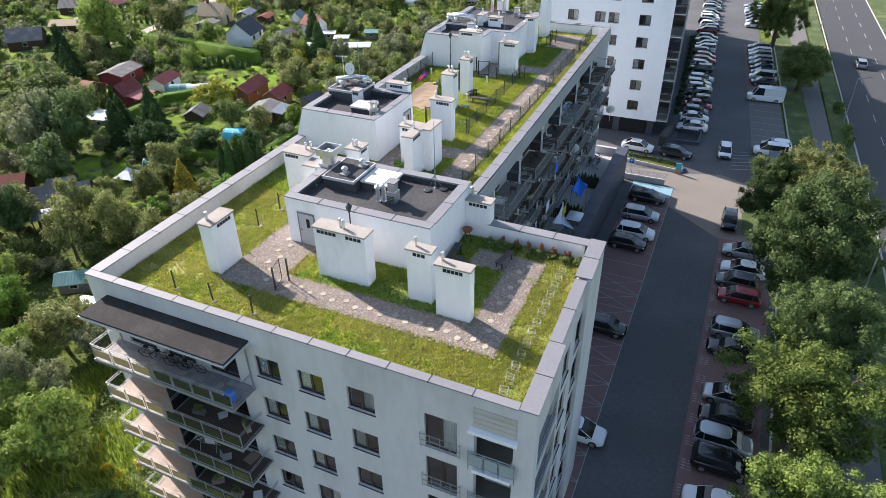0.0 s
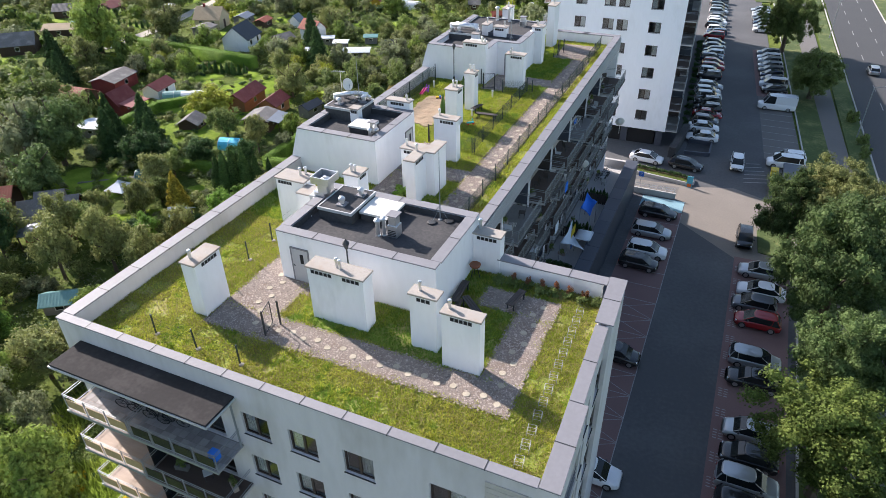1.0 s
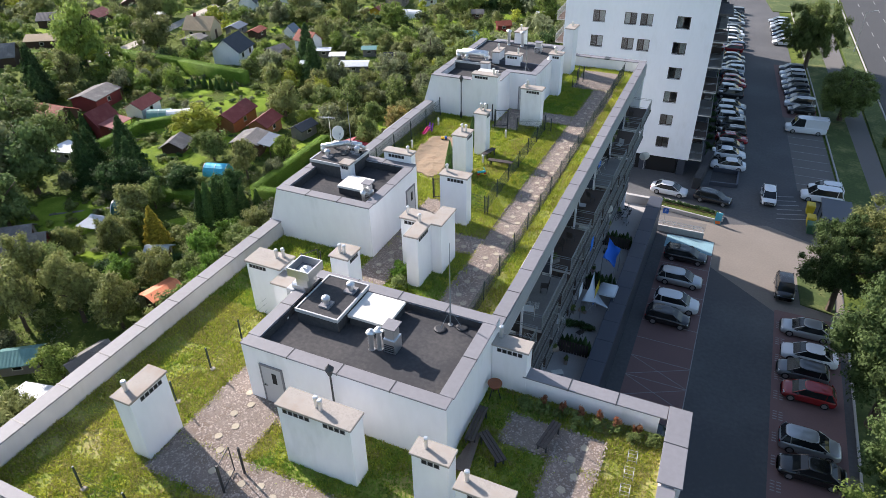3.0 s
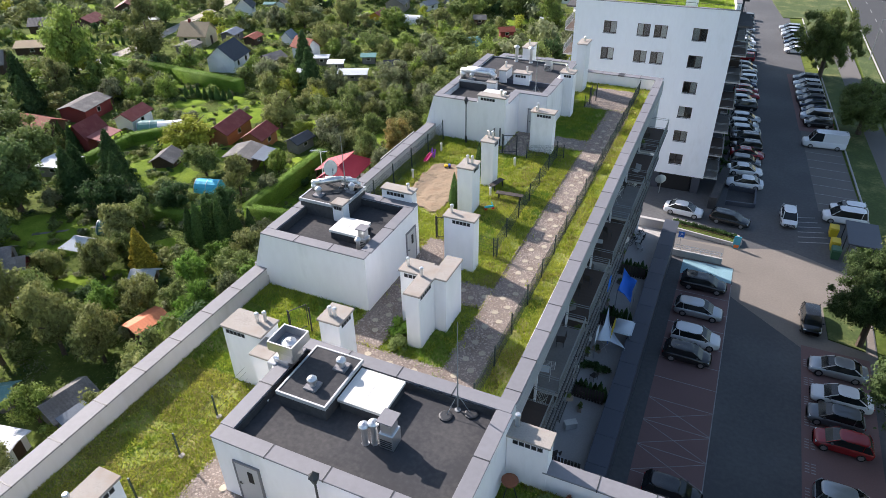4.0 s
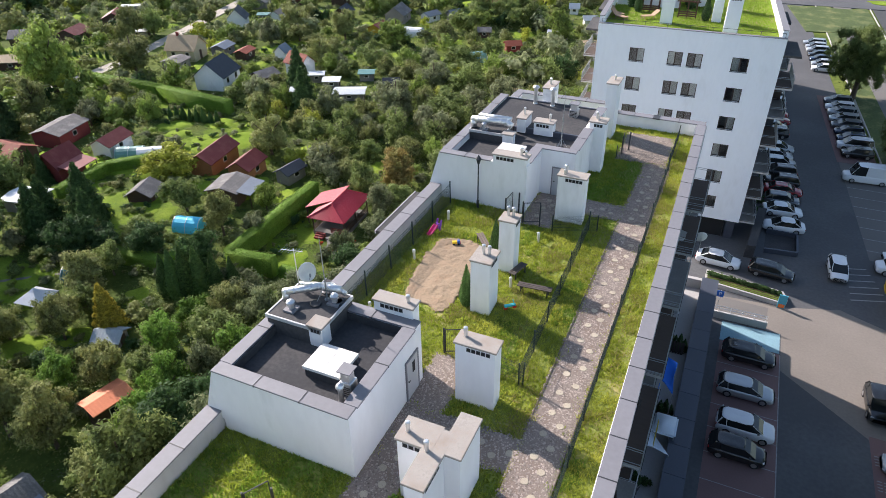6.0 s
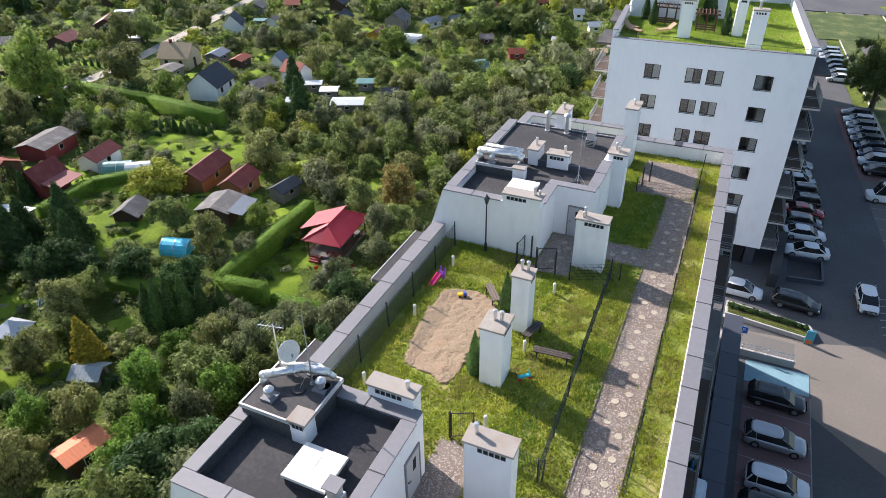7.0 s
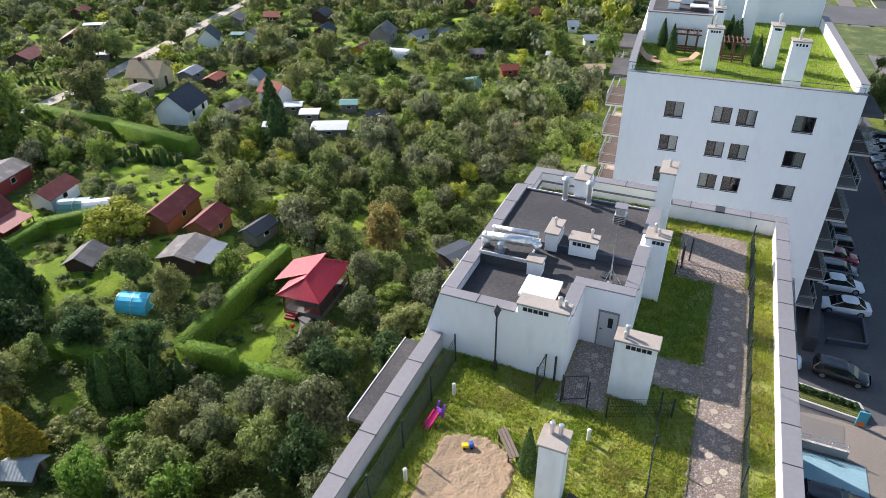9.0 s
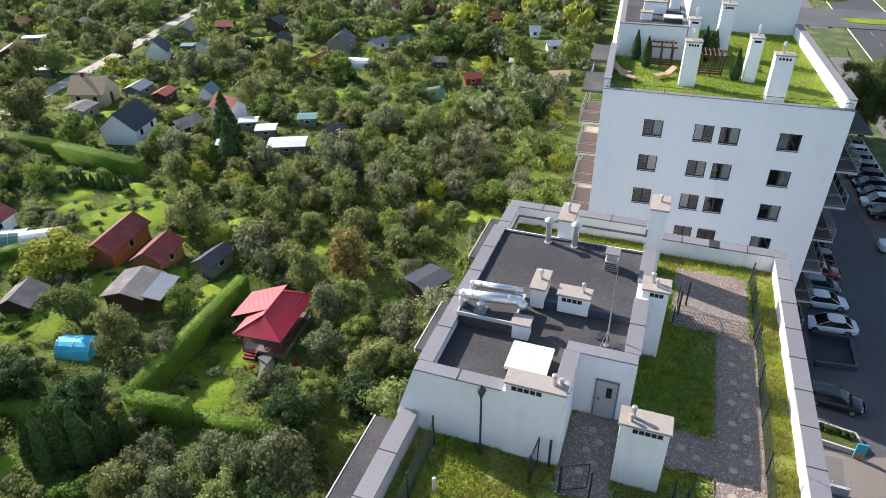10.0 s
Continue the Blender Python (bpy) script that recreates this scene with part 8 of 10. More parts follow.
RED = leafy("red_garden_flowers", (0.55, 0.045, 0.02), (0.45, 0.10, 0.03))
for x, y in ((-51.2, 77.6), (-50.2, 78.6), (-53.0, 78.4), (-49.6, 80.4), (-56.9, 84.5), (-56.4, 86.3)):
    shrub("green", x, y, 0.35, label="small bed plant with red flowers", group="red flowers")
    own(LAST[0], RED)


def meadow():
    """Tall rough grass on the bank below the end balconies."""
    rng = np.random.default_rng(88)
    n = 42000
    x, y = rng.uniform(-48, -29.6, n), rng.uniform(2, 34, n)
    keep = np.array([noise.noise((a / 4, b / 4, 2.2)) > -0.25 for a, b in zip(x, y)])
    x, y = x[keep], y[keep]
    n = len(x)
    a = rng.uniform(0, 6.283, n)
    base = np.stack([x, y, np.full(n, GZ - 0.1)], 1)
    side = np.stack([np.cos(a), np.sin(a), np.zeros(n)], 1) * rng.uniform(0.04, 0.10, n)[:, None]
    top = base + np.stack([rng.normal(0, 0.3, n), rng.normal(0, 0.3, n), rng.uniform(0.5, 1.3, n)], 1)
    v = np.stack([base - side, base + side, top], 1).reshape(-1, 3)
    tagged(new("meadow_grass", raw_mesh("meadow", v, np.arange(n * 3).reshape(n, 3), leafy("meadow_blades", (0.26, 0.35, 0.06), (0.35, 0.39, 0.08), leaf=0.45, lace=0))), "tall bright green meadow grass below the balconies", "grass", kind="stuff")


meadow()
for u, v in ((-15.2, 9.9), (-14.3, 8.0), (-8.6, 12.0), (-7.3, 6.3), (-9.3, 13.0), (-9.0, 11.0)):
    p = TB @ Vector((u, v, TR))
    thuja(p.x, p.y, 2.6, z=TR, kind="dark", slim=1, label="dark green thuja column on the tower's roof lawn")

# ---- details of the long house ----
rnd = random.Random(12)
for u0, u1, z0, z1 in S_HOLES:
    if z0 < -2:
        continue
    if u0 < -20 or -9 < u0 < -8:
        window_at(house, pose((u0 + u1) / 2, Y0, z0), u1 - u0, z1 - z0, False, 2, rnd.choice((0, 1, -1, 0)))
    elif u0 < -10:
        window_at(house, pose((u0 + u1) / 2, Y0, z0), u1 - u0, z1 - z0, True, 2, rnd.choice((0, 1, -1)))
for v0, v1, z0, z1 in E_HOLES:
    if z0 > 0:
        window_at(house, pose(X1 - (0.5 if v0 < 20 else 0.22) - 0.025 * (v0 + v1 - 35) / 2, (v0 + v1) / 2, z0, 0, 0, 90), v1 - v0, z1 - z0, True, 2, 0)
for v0, v1, z0, z1 in STRIP_HOLES:
    if z0 > 3:
        window_at(house, pose(XE - 1.5, (v0 + v1) / 2, z0, 0, 0, 90), v1 - v0, z1 - z0, False, 2, rnd.choice((0, 0, 1, -1)))


def end_wall_extras():
    for f in FLOORS[:5]:
        # shallow rail before the tall window
        bm = B()
        for z in (0.25, 0.6, 1.0):
            tube(bm, (-8.6, Y0 - 0.12, f + z), (-6.62, Y0 - 0.12, f + z), 0.022)
        for k in range(5):
            u = -8.6 + 1.98 * k / 4
            tube(bm, (u, Y0 - 0.12, f + 0.15), (u, Y0 - 0.12, f + 1.05), 0.022)
        for u in (-8.6, -6.62):
            tube(bm, (u, Y0 - 0.12, f + 1.0), (u, Y0 + 0.02, f + 1.0), 0.02)
        part("window_rail", bm, M["steel_grey"], house)
        # recessed corner balcony
        bm = B()
        box(bm, -6.0, -4.2, Y0 - 0.25, Y0 + 0.34, f - 0.3, f - 0.1)
        part("balcony_edge", bm, M["plaster"], house)
        bm = B()
        box(bm, -6.0, -4.2, Y0 + 1.5, Y0 + 1.6, f, f + 2.5)
        part("balcony_back", bm, M["plaster_grey"], house)
        bm = B()
        for z in (0.15, 0.9, 1.05):
            tube(bm, (-6.2, Y0 - 0.2, f + z), (-4.05, Y0 - 0.2, f + z), 0.024)
        for k in range(4):
            u = -6.2 + 2.15 * k / 3
            tube(bm, (u, Y0 - 0.2, f - 0.2), (u, Y0 - 0.2, f + 1.07), 0.026)
        part("balcony_rail", bm, M["steel_grey"], house)
        for k in range(3):
            bm = B()
            u = -6.15 + 0.72 * k
            box(bm, u, u + 0.62, Y0 - 0.22, Y0 - 0.205, f + 0.2, f + 0.85)
            part("panel", bm, M["frost"], house)
    for k in range(4):
        bm = B()
        box(bm, -6.05, -4.1, Y0 - 0.05, Y0 - 0.002, 17.42 + 0.29 * k, 17.69 + 0.29 * k)
        part("slat", bm, M["beige_board"], house)
    bm = B()
    box(bm, -6.2, -3.98, Y0 - 0.28, Y0 - 0.003, 17.14, 17.34)
    part("ledge", bm, M["plaster"], house, bevel=0.01)
    # flat roof over the top balcony and the balconies below
    t = house
    bm = B()
    box(bm, -27.2, -17.85, 15.66, Y0 - 0.002, 17.95, 18.15)
    part("canopy", bm, M["felt"], t, "dark felt-covered canopy over the top balcony", bevel=0.01)
    bm = B()
    box(bm, -27.22, -17.83, 15.61, 15.659, 17.93, 18.05)
    box(bm, -27.26, -27.201, 15.61, Y0 - 0.002, 17.93, 18.05)
    box(bm, -17.849, -17.8, 15.61, Y0 - 0.002, 17.93, 18.05)
    part("canopy_trim", bm, M["fascia"], t)
    for u in (-27.0, -22.5, -18.0):
        bm = B()
        tube(bm, (u, 17.3, 14.9), (u, 17.3, 17.94), 0.05)
        part("canopy_post", bm, M["steel_grey"], t)
    for i, f in enumerate(FLOORS[:6]):
        balcony(t, pose(-25.43, Y0, f), 4.2, 1.74, thick=0.13, deck=M["deck_tan"], panel=M["backlit_panel"])
        balcony(t, pose(-20.66, Y0, f), 5.2, 1.82 if i else 1.74, thick=0.13, deck=M["deck_brown"] if i else M["deck_grey"])
        if not i:
            continue
        bm = B()
        box(bm, -23.32, -23.27, 16.3, Y0 - 0.01, f + 0.02, f + (1.9 if i else 1.1))
        part("screen", bm, M["rail_panel"], t)
    # balconies along the garden side
    for a, b in ((38.6, 47.9), (53.4, 58.9), (63.4, 67.2), (71.8, 76.4)):
        bm = B()
        box(bm, X0 - 1.35, X0 - 0.002, a, b, 17.95, 18.15)
        part("canopy", bm, M["membrane"], t, bevel=0.01)
        bm = B()
        box(bm, X0 - 1.4, X0 - 1.351, a - 0.03, b + 0.03, 17.93, 18.18)
        part("canopy_trim", bm, M["fascia"], t)
        for f in FLOORS[:4]:
            balcony(t, pose(X0, (a + b) / 2, f, 0, 0, -90), b - a - 0.2, 1.3)
    # balconies on the street side, one to each flat
    for i, f in enumerate(FLOORS[:4]):
        for k in range(7):
            balcony(t, pose(XE - 1.5, 35.1 + 6.2 * k, f, 0, 0, 90), 5.3, (2.15, 1.8, 1.45, 1.15)[i], style="bars", deck=(M["deck_brown"], M["deck_grey"], M["deck_brown"])[(i + k) % 3], thick=0.16)
            if k:
                bm = B()
                box(bm, XE - 1.49, XE - 0.5, 32.0 + 6.2 * k - 0.03, 32.0 + 6.2 * k + 0.03, f - 0.1, f + 1.7)
                part("divider", bm, M["dark_timber"] if (i + k) % 2 else M["clad"], t)
                bm = B()
                box(bm, XE - 0.5, XE - 0.38, 32.0 + 6.2 * k - 0.06, 32.0 + 6.2 * k + 0.06, f - 0.15, f + 2.6)
                part("post", bm, M["plaster"], t)
    wall_rng = random.Random(61)
    for i, f in enumerate(FLOORS[:4]):
        for k in range(7):
            y = 33.2 + 6.2 * k
            for j in range(3):
                furnish(XE - 1.2 + wall_rng.uniform(0, 0.9), y + 1.4 * j + wall_rng.uniform(-0.3, 0.3), f + 0.014, wall_rng)
    for k in range(22):
        furnish(-13.2 + wall_rng.uniform(0, 1.6), 33 + 2.0 * k + wall_rng.uniform(-1, 1), 3.3, wall_rng)
    for f in FLOORS[1:5]:
        for x in (-21.9, -20.3, -18.8):
            furnish(x, 16.65 + wall_rng.uniform(-0.3, 0.3), f + 0.014, wall_rng)


def furnish(x, y, z, rng):
    """One piece of balcony furniture: a folding table, a chair or a planter."""
    what = rng.choice(("table", "chair", "chair", "planter", "planter", "rack", "box", "pale_chair"))
    m = pose(x, y, z, 0, 0, rng.uniform(0, 360))
    if what == "table":
        t = thing("balcony_table", (x, y, z), "small dark folding table on a shaded balcony", "table", "balcony tables")
        bm = B()
        obox(bm, m @ pose(0, 0, 0.70), 0.8, 0.6, 0.03)
        part("tabletop", bm, M["timber"], t)
        for a in (-0.32, 0.32):
            for b in (-0.22, 0.22):
                bm = B()
                tube(bm, m @ Vector((a, b, 0)), m @ Vector((a, b, 0.7)), 0.016, 4)
                part("leg", bm, M["dark_metal"], t)
    elif what == "rack":
        t = thing("drying_rack", (x, y, z), "white folding drying rack on a shaded balcony", "drying rack", "drying racks")
        bm = B()
        for k in range(7):
            tube(bm, m @ Vector((-0.7, -0.27 + 0.09 * k, 0.95)), m @ Vector((0.7, -0.27 + 0.09 * k, 0.95)), 0.008, 4)
        for a in (-0.7, 0.7):
            tube(bm, m @ Vector((a, -0.28, 0.95)), m @ Vector((a, 0.28, 0.95)), 0.012, 4)
        part("rack_top", bm, M["white_metal"], t)
        for a in (-0.5, 0.5):
            for b in (-0.26, 0.26):
                bm = B()
                tube(bm, m @ Vector((a, b, 0)), m @ Vector((a, -b, 0.95)), 0.011, 4)
                part("leg", bm, M["white_metal"], t)
        bm = B()
        obox(bm, m @ pose(0.15, -0.09, 0.5), 0.6, 0.02, 0.46)
        part("cloth", bm, (M["white_cloth"], M["curtain"], M["blue_cloth"])[rng.randrange(3)], t)
    elif what == "box":
        t = thing("storage_box", (x, y, z), "pale grey storage box with a lid on a shaded balcony", "storage box", "balcony boxes")
        bm = B()
        obox(bm, m, 0.85, 0.45, 0.5)
        part("body", bm, M["fascia"], t, bevel=0.02)
        bm = B()
        obox(bm, m @ pose(0, 0, 0.502), 0.89, 0.49, 0.05)
        part("lid", bm, M["white_metal"], t, bevel=0.015)
    elif what in ("chair", "pale_chair"):
        wood = M["dark_timber"] if what == "chair" else M["fascia"]
        t = thing("balcony_chair", (x, y, z), ("dark slatted" if what == "chair" else "pale grey plastic") + " chair on a shaded balcony", "chair", "balcony chairs")
        bm = B()
        obox(bm, m @ pose(0, 0, 0.42), 0.48, 0.46, 0.035)
        part("seat", bm, wood, t)
        bm = B()
        obox(bm, m @ pose(0, 0.23, 0.5, -10, 0, 0), 0.46, 0.03, 0.42)
        part("backrest", bm, wood, t)
        for a in (-0.2, 0.2):
            for b in (-0.19, 0.19):
                bm = B()
                tube(bm, m @ Vector((a, b, 0)), m @ Vector((a, b, 0.42)), 0.016, 4)
                part("leg", bm, M["dark_metal"], t)
    else:
        t = thing("planter", (x, y, z), "box planter with green plants on a shaded balcony", "planter", "balcony planters")
        bm = B()
        obox(bm, m, 0.7, 0.26, 0.28)
        part("box", bm, M["deck_grey"] if rng.random() < 0.5 else M["deck_tan"], t)
        p = put("plant", SHRUBS[rng.randrange(5)], t, m @ pose(0, 0, 0.42) @ Matrix.Diagonal((0.36, 0.24, 0.34, 1)))
        own(p, LEAF["green"])


end_wall_extras()


def bicycle(m, paint):
    t = thing("bicycle", tuple(m.translation), "dark bicycle standing on a balcony or terrace", "bicycle", "parked bicycles")
    bm = B()
    rings(bm, Matrix.Identity(4), ((0.29, -0.02), (0.33, 0), (0.29, 0.02)), 16)
    for x in (-0.52, 0.52):
        b2 = B()
        n = 18
        for i in range(n):
            a0, a1 = 2 * math.pi * i / n, 2 * math.pi * (i + 1) / n
            tube(b2, m @ Vector((x + 0.32 * math.cos(a0), 0, 0.34 + 0.32 * math.sin(a0))), m @ Vector((x + 0.32 * math.cos(a1), 0, 0.34 + 0.32 * math.sin(a1))), 0.022, 4)
        for i in range(6):
            a0 = math.pi * i / 6
            tube(b2, m @ Vector((x + 0.31 * math.cos(a0), 0, 0.34 + 0.31 * math.sin(a0))), m @ Vector((x - 0.31 * math.cos(a0), 0, 0.34 - 0.31 * math.sin(a0))), 0.004, 3)
        part("wheel", b2, M["tyre"], t)
    bm.free()
    bm = B()
    P = {"r": (-0.52, 0.34), "b": (-0.05, 0.32), "s": (-0.2, 0.85), "h": (0.36, 0.82), "f": (0.52, 0.34)}
    for a, b in ("rb", "rs", "sb", "sh", "hb", "hf"):
        tube(bm, m @ Vector((P[a][0], 0, P[a][1])), m @ Vector((P[b][0], 0, P[b][1])), 0.02, 5)
    part("frame", bm, paint, t)
    bm = B()
    tube(bm, m @ Vector((0.38, -0.28, 1.0)), m @ Vector((0.38, 0.28, 1.0)), 0.016, 5)
    tube(bm, m @ Vector((0.36, 0, 0.82)), m @ Vector((0.38, 0, 1.0)), 0.016, 5)
    part("handlebar", bm, M["dark_metal"], t)
    bm = B()
    obox(bm, m @ pose(-0.22, 0, 0.88), 0.26, 0.14, 0.06)
    part("saddle", bm, M["black"], t)


bm = B()
box(bm, -0.195, 0.195, -0.195, 0.195, 0, 0.012)
TILE = mesh_of(bm, M["grey_tile"])
for i in range(23):
    for j in range(4):
        put("paver", TILE, house, pose(-27.2 + 0.41 * i, 16.02 + 0.41 * j, FLOORS[0] + 0.0145))
for x, y, r in ((-12.6, 74.4, 70), (-12.1, 73.6, 82), (-12.8, 72.9, 60)):
    bicycle(pose(x, y, 3.315, 7, 0, r), M["dark_metal"])
for x in (-24.5, -23.7, -22.7, -21.8):
    bicycle(pose(x, 17.08, FLOORS[0] + 0.027, 8, 0, 12), M["dark_metal"])
t = thing("toy_box", (-18.7, 16.3, FLOORS[0]), "bright blue plastic box on the top balcony", "box")
bm = B()
box(bm, -18.9, -18.45, 16.1, 16.5, FLOORS[0] + 0.026, FLOORS[0] + 0.57)
part("body", bm, M["blue_cloth"], t, bevel=0.05)


def dish(x, y, z, r, az, label, mast=0.6):
    t = thing("satellite_dish", (x, y, z), label, "satellite dish", "satellite dishes")
    m = pose(x, y, z + mast, 0, 0, az) @ pose(0, -0.12, 0, 75, 0, 0)
    bm = B()
    rows = []
    n = 16
    for j, q in enumerate((0.02, 0.35, 0.7, 1.0)):
        rows.append([bm.verts.new(m @ Vector((r * q * math.cos(2 * math.pi * i / n), r * q * 1.08 * math.sin(2 * math.pi * i / n), 0.22 * r * q * q))) for i in range(n)])
    for a, b in zip(rows[:-1], rows[1:]):
        for i in range(n):
            bm.faces.new((a[i], a[(i + 1) % n], b[(i + 1) % n], b[i]))
    bm.faces.new(rows[0][::-1])
    ob = part("reflector", bm, M["white_metal"], t, smooth=True)
    ob.modifiers.new("thick", "SOLIDIFY").thickness = 0.02
    bm = B()
    tube(bm, (x, y, z - 0.02), (x, y, z + mast + 0.1), 0.03)
    part("mast", bm, M["steel"], t)
    bm = B()
    tube(bm, m @ Vector((0, -r * 0.9, 0.1)), m @ Vector((0, -r * 0.3, r * 0.9)), 0.014, 5)
    rings(bm, Matrix.Translation(m @ Vector((0, -r * 0.3, r * 0.85))), ((0.04, 0), (0.04, 0.12)), 8)
    part("feed_arm", bm, M["steel_grey"], t)


dish(-12.5, 61.45, FLOORS[2], 0.5, 200, "white satellite dish on a street-side balcony", 1.3)
dish(-11.4, 73.5, FLOORS[2], 0.5, 200, "white satellite dish on a street-side balcony", 1.3)
for k, (x, y, z, w, mt) in enumerate(((-11.45, 54.0, FLOORS[3] + 0.15, 1.6, "yellow_bin"), (-11.9, 49.5, FLOORS[2] + 0.3, 1.0, "white_cloth"), (-11.85, 51.5, FLOORS[1] + 0.4, 0.8, "blue_cloth"))):
    t = thing("hung_cloth", (x, y, z), ("yellow", "white", "blue")[k] + " cloth hung over a balcony rail", "cloth", "cloths on balconies")
    bm = B()
    n = 14
    cols = [[bm.verts.new((x + 0.03 * math.sin(i * 1.7) + d, y + w * i / n, z + q)) for d in (0.0, 0.015) for q in (0.0, 0.45, 0.9)] for i in range(n + 1)]
    for p, q in zip(cols[:-1], cols[1:]):
        for i, j in ((0, 1), (1, 2), (3, 4), (4, 5), (2, 5), (0, 3)):
            bm.faces.new((p[i], p[j], q[j], q[i]))
    part("cloth", bm, M[mt], t)

# ---- roof equipment ----
def cowl(x, y, z, h=0.42, r=0.13, label="small galvanised roof fan on a square foot"):
    t = thing("roof_vent", (x, y, z), label, "roof vent", "roof vents")
    bm = B()
    box(bm, x - 0.26, x + 0.26, y - 0.26, y + 0.26, z - 0.01, z + 0.09)
    part("foot", bm, M["coping"], t)
    bm = B()
    rings(bm, Matrix.Translation((x, y, z + 0.08)), ((r, 0), (r, h * 0.5), (r * 1.5, h * 0.52), (r * 1.5, h * 0.8), (r * 0.9, h), (r * 0.2, h * 1.08)), 14)
    part("cowl", bm, M["steel"], t)


def flue(x, y, z, h=0.8, r=0.12):
    t = thing("flue_pipe", (x, y, z), "shiny steel flue pipe with a mushroom cap", "flue", "flue pipes")
    bm = B()
    rings(bm, Matrix.Translation((x, y, z - 0.02)), ((r * 1.3, 0), (r, 0.1), (r, h)), 12)
    part("pipe", bm, M["steel"], t)
    bm = B()
    rings(bm, Matrix.Translation((x, y, z + h)), ((r * 0.5, -0.02), (r * 1.7, 0.0), (r * 1.7, 0.06), (r * 1.2, 0.14), (r * 0.3, 0.2)), 12)
    part("cap", bm, M["steel"], t)


def air_box(x, y, z, w, d, h, label="galvanised ventilation unit with a stepped housing"):
    t = thing("ventilation_unit", (x, y, z), label, "ventilation unit", "ventilation units")
    bm = B()
    box(bm, x - w / 2, x + w / 2, y - d / 2, y + d / 2, z - 0.01, z + h * 0.55)
    part("housing", bm, M["steel"], t, bevel=0.015)
    bm = B()
    box(bm, x - w / 2 + 0.06, x + w / 2 - 0.06, y - d / 2 + 0.06, y + d / 2 - 0.06, z + h * 0.55, z + h)
    part("upper_housing", bm, M["steel"], t, bevel=0.015)
    bm = B()
    box(bm, x - w / 2 - 0.03, x + w / 2 + 0.03, y - d / 2 - 0.03, y + d / 2 + 0.03, z + h, z + h + 0.05)
    part("lid", bm, M["coping"], t)
    for k in range(4):
        bm = B()
        box(bm, x - w / 2 + 0.05, x + w / 2 - 0.05, y - d / 2 - 0.012, y - d / 2 + 0.01, z + 0.08 + 0.1 * k, z + 0.13 + 0.1 * k)
        part("louvre", bm, M["dark_metal"], t)


def mast(x, y, z, h, label="slim grey aerial mast with guy wires"):
    t = thing("aerial_mast", (x, y, z), label, "mast", "aerial masts")
    bm = B()
    rings(bm, Matrix.Translation((x, y, z - 0.02)), ((0.12, 0), (0.12, 0.05), (0.035, 0.06), (0.012, h)), 8)
    part("pole", bm, M["steel_grey"], t)
    for a in (0, 2.1, 4.2):
        bm = B()
        rings(bm, Matrix.Translation((x + 0.55 * math.cos(a), y + 0.55 * math.sin(a), z - 0.02)), ((0.26, 0), (0.26, 0.09), (0.2, 0.11)), 12)
        part("ballast", bm, M["dark_metal"], t)
        bm = B()
        tube(bm, (x + 0.5 * math.cos(a), y + 0.5 * math.sin(a), z + 0.08), (x, y, z + 0.8), 0.012, 4)
        part("stay", bm, M["steel_grey"], t)


def duct(pts, r, label):
    """A foil-wrapped duct bent along pts, with clamp rings."""
    t = thing("ventilation_duct", pts[0], label, "duct", "foil ducts")
    bm = B()
    for a, b in zip(pts[:-1], pts[1:]):
        tube(bm, a, b, r, 12)
    for p in pts[1:-1]:
        bmesh.ops.create_icosphere(bm, subdivisions=2, radius=r * 1.05, matrix=Matrix.Translation(p))
    part("pipe", bm, M["foil"], t, smooth=True)
    for a, b in zip(pts[:-1], pts[1:]):
        a, b = Vector(a), Vector(b)
        n = max(1, int((b - a).length / 0.7))
        for i in range(n):
            c = a.lerp(b, (i + 0.5) / n)
            d = (b - a).normalized() * 0.03
            bm = B()
            tube(bm, c - d, c + d, r * 1.06, 12)
            part("clamp", bm, M["steel"], t)


def duct_deck(x0, x1, y0, y1, z0, z1, label):
    t = thing("duct_plinth", ((x0 + x1) / 2, (y0 + y1) / 2, z0), label, "plinth", "raised plinths")
    bm = B()
    box(bm, x0, x1, y0, y1, z0 - 0.3, z1)
    part("body", bm, M["membrane"], t)
    bm = B()
    for a, b, c, d in ((x0 - 0.05, x1 + 0.05, y0 - 0.05, y0 + 0.02), (x0 - 0.05, x1 + 0.05, y1 - 0.02, y1 + 0.05), (x0 - 0.05, x0 + 0.02, y0 + 0.021, y1 - 0.021), (x1 - 0.02, x1 + 0.05, y0 + 0.021, y1 - 0.021)):
        box(bm, a, b, c, d, z1 - 0.14, z1 + 0.03)
    part("edge_trim", bm, M["fascia"], t)


# first stair house
D1 = 20.88
duct_deck(-20.0, -17.95, 28.2, 30.85, D1, 21.6, "raised dark-felted plinth with a pale metal edge")
cowl(-18.9, 28.9, 21.6)
cowl(-18.45, 30.2, 21.6)
hatch(-17.85, -15.95, 28.85, 30.65, D1)
flue(-16.15, 27.9, D1, 0.85)
flue(-15.85, 28.05, D1, 0.95)
air_box(-15.35, 28.25, D1, 0.55, 0.6, 1.25)
mast(-13.8, 30.6, D1, 4.2)


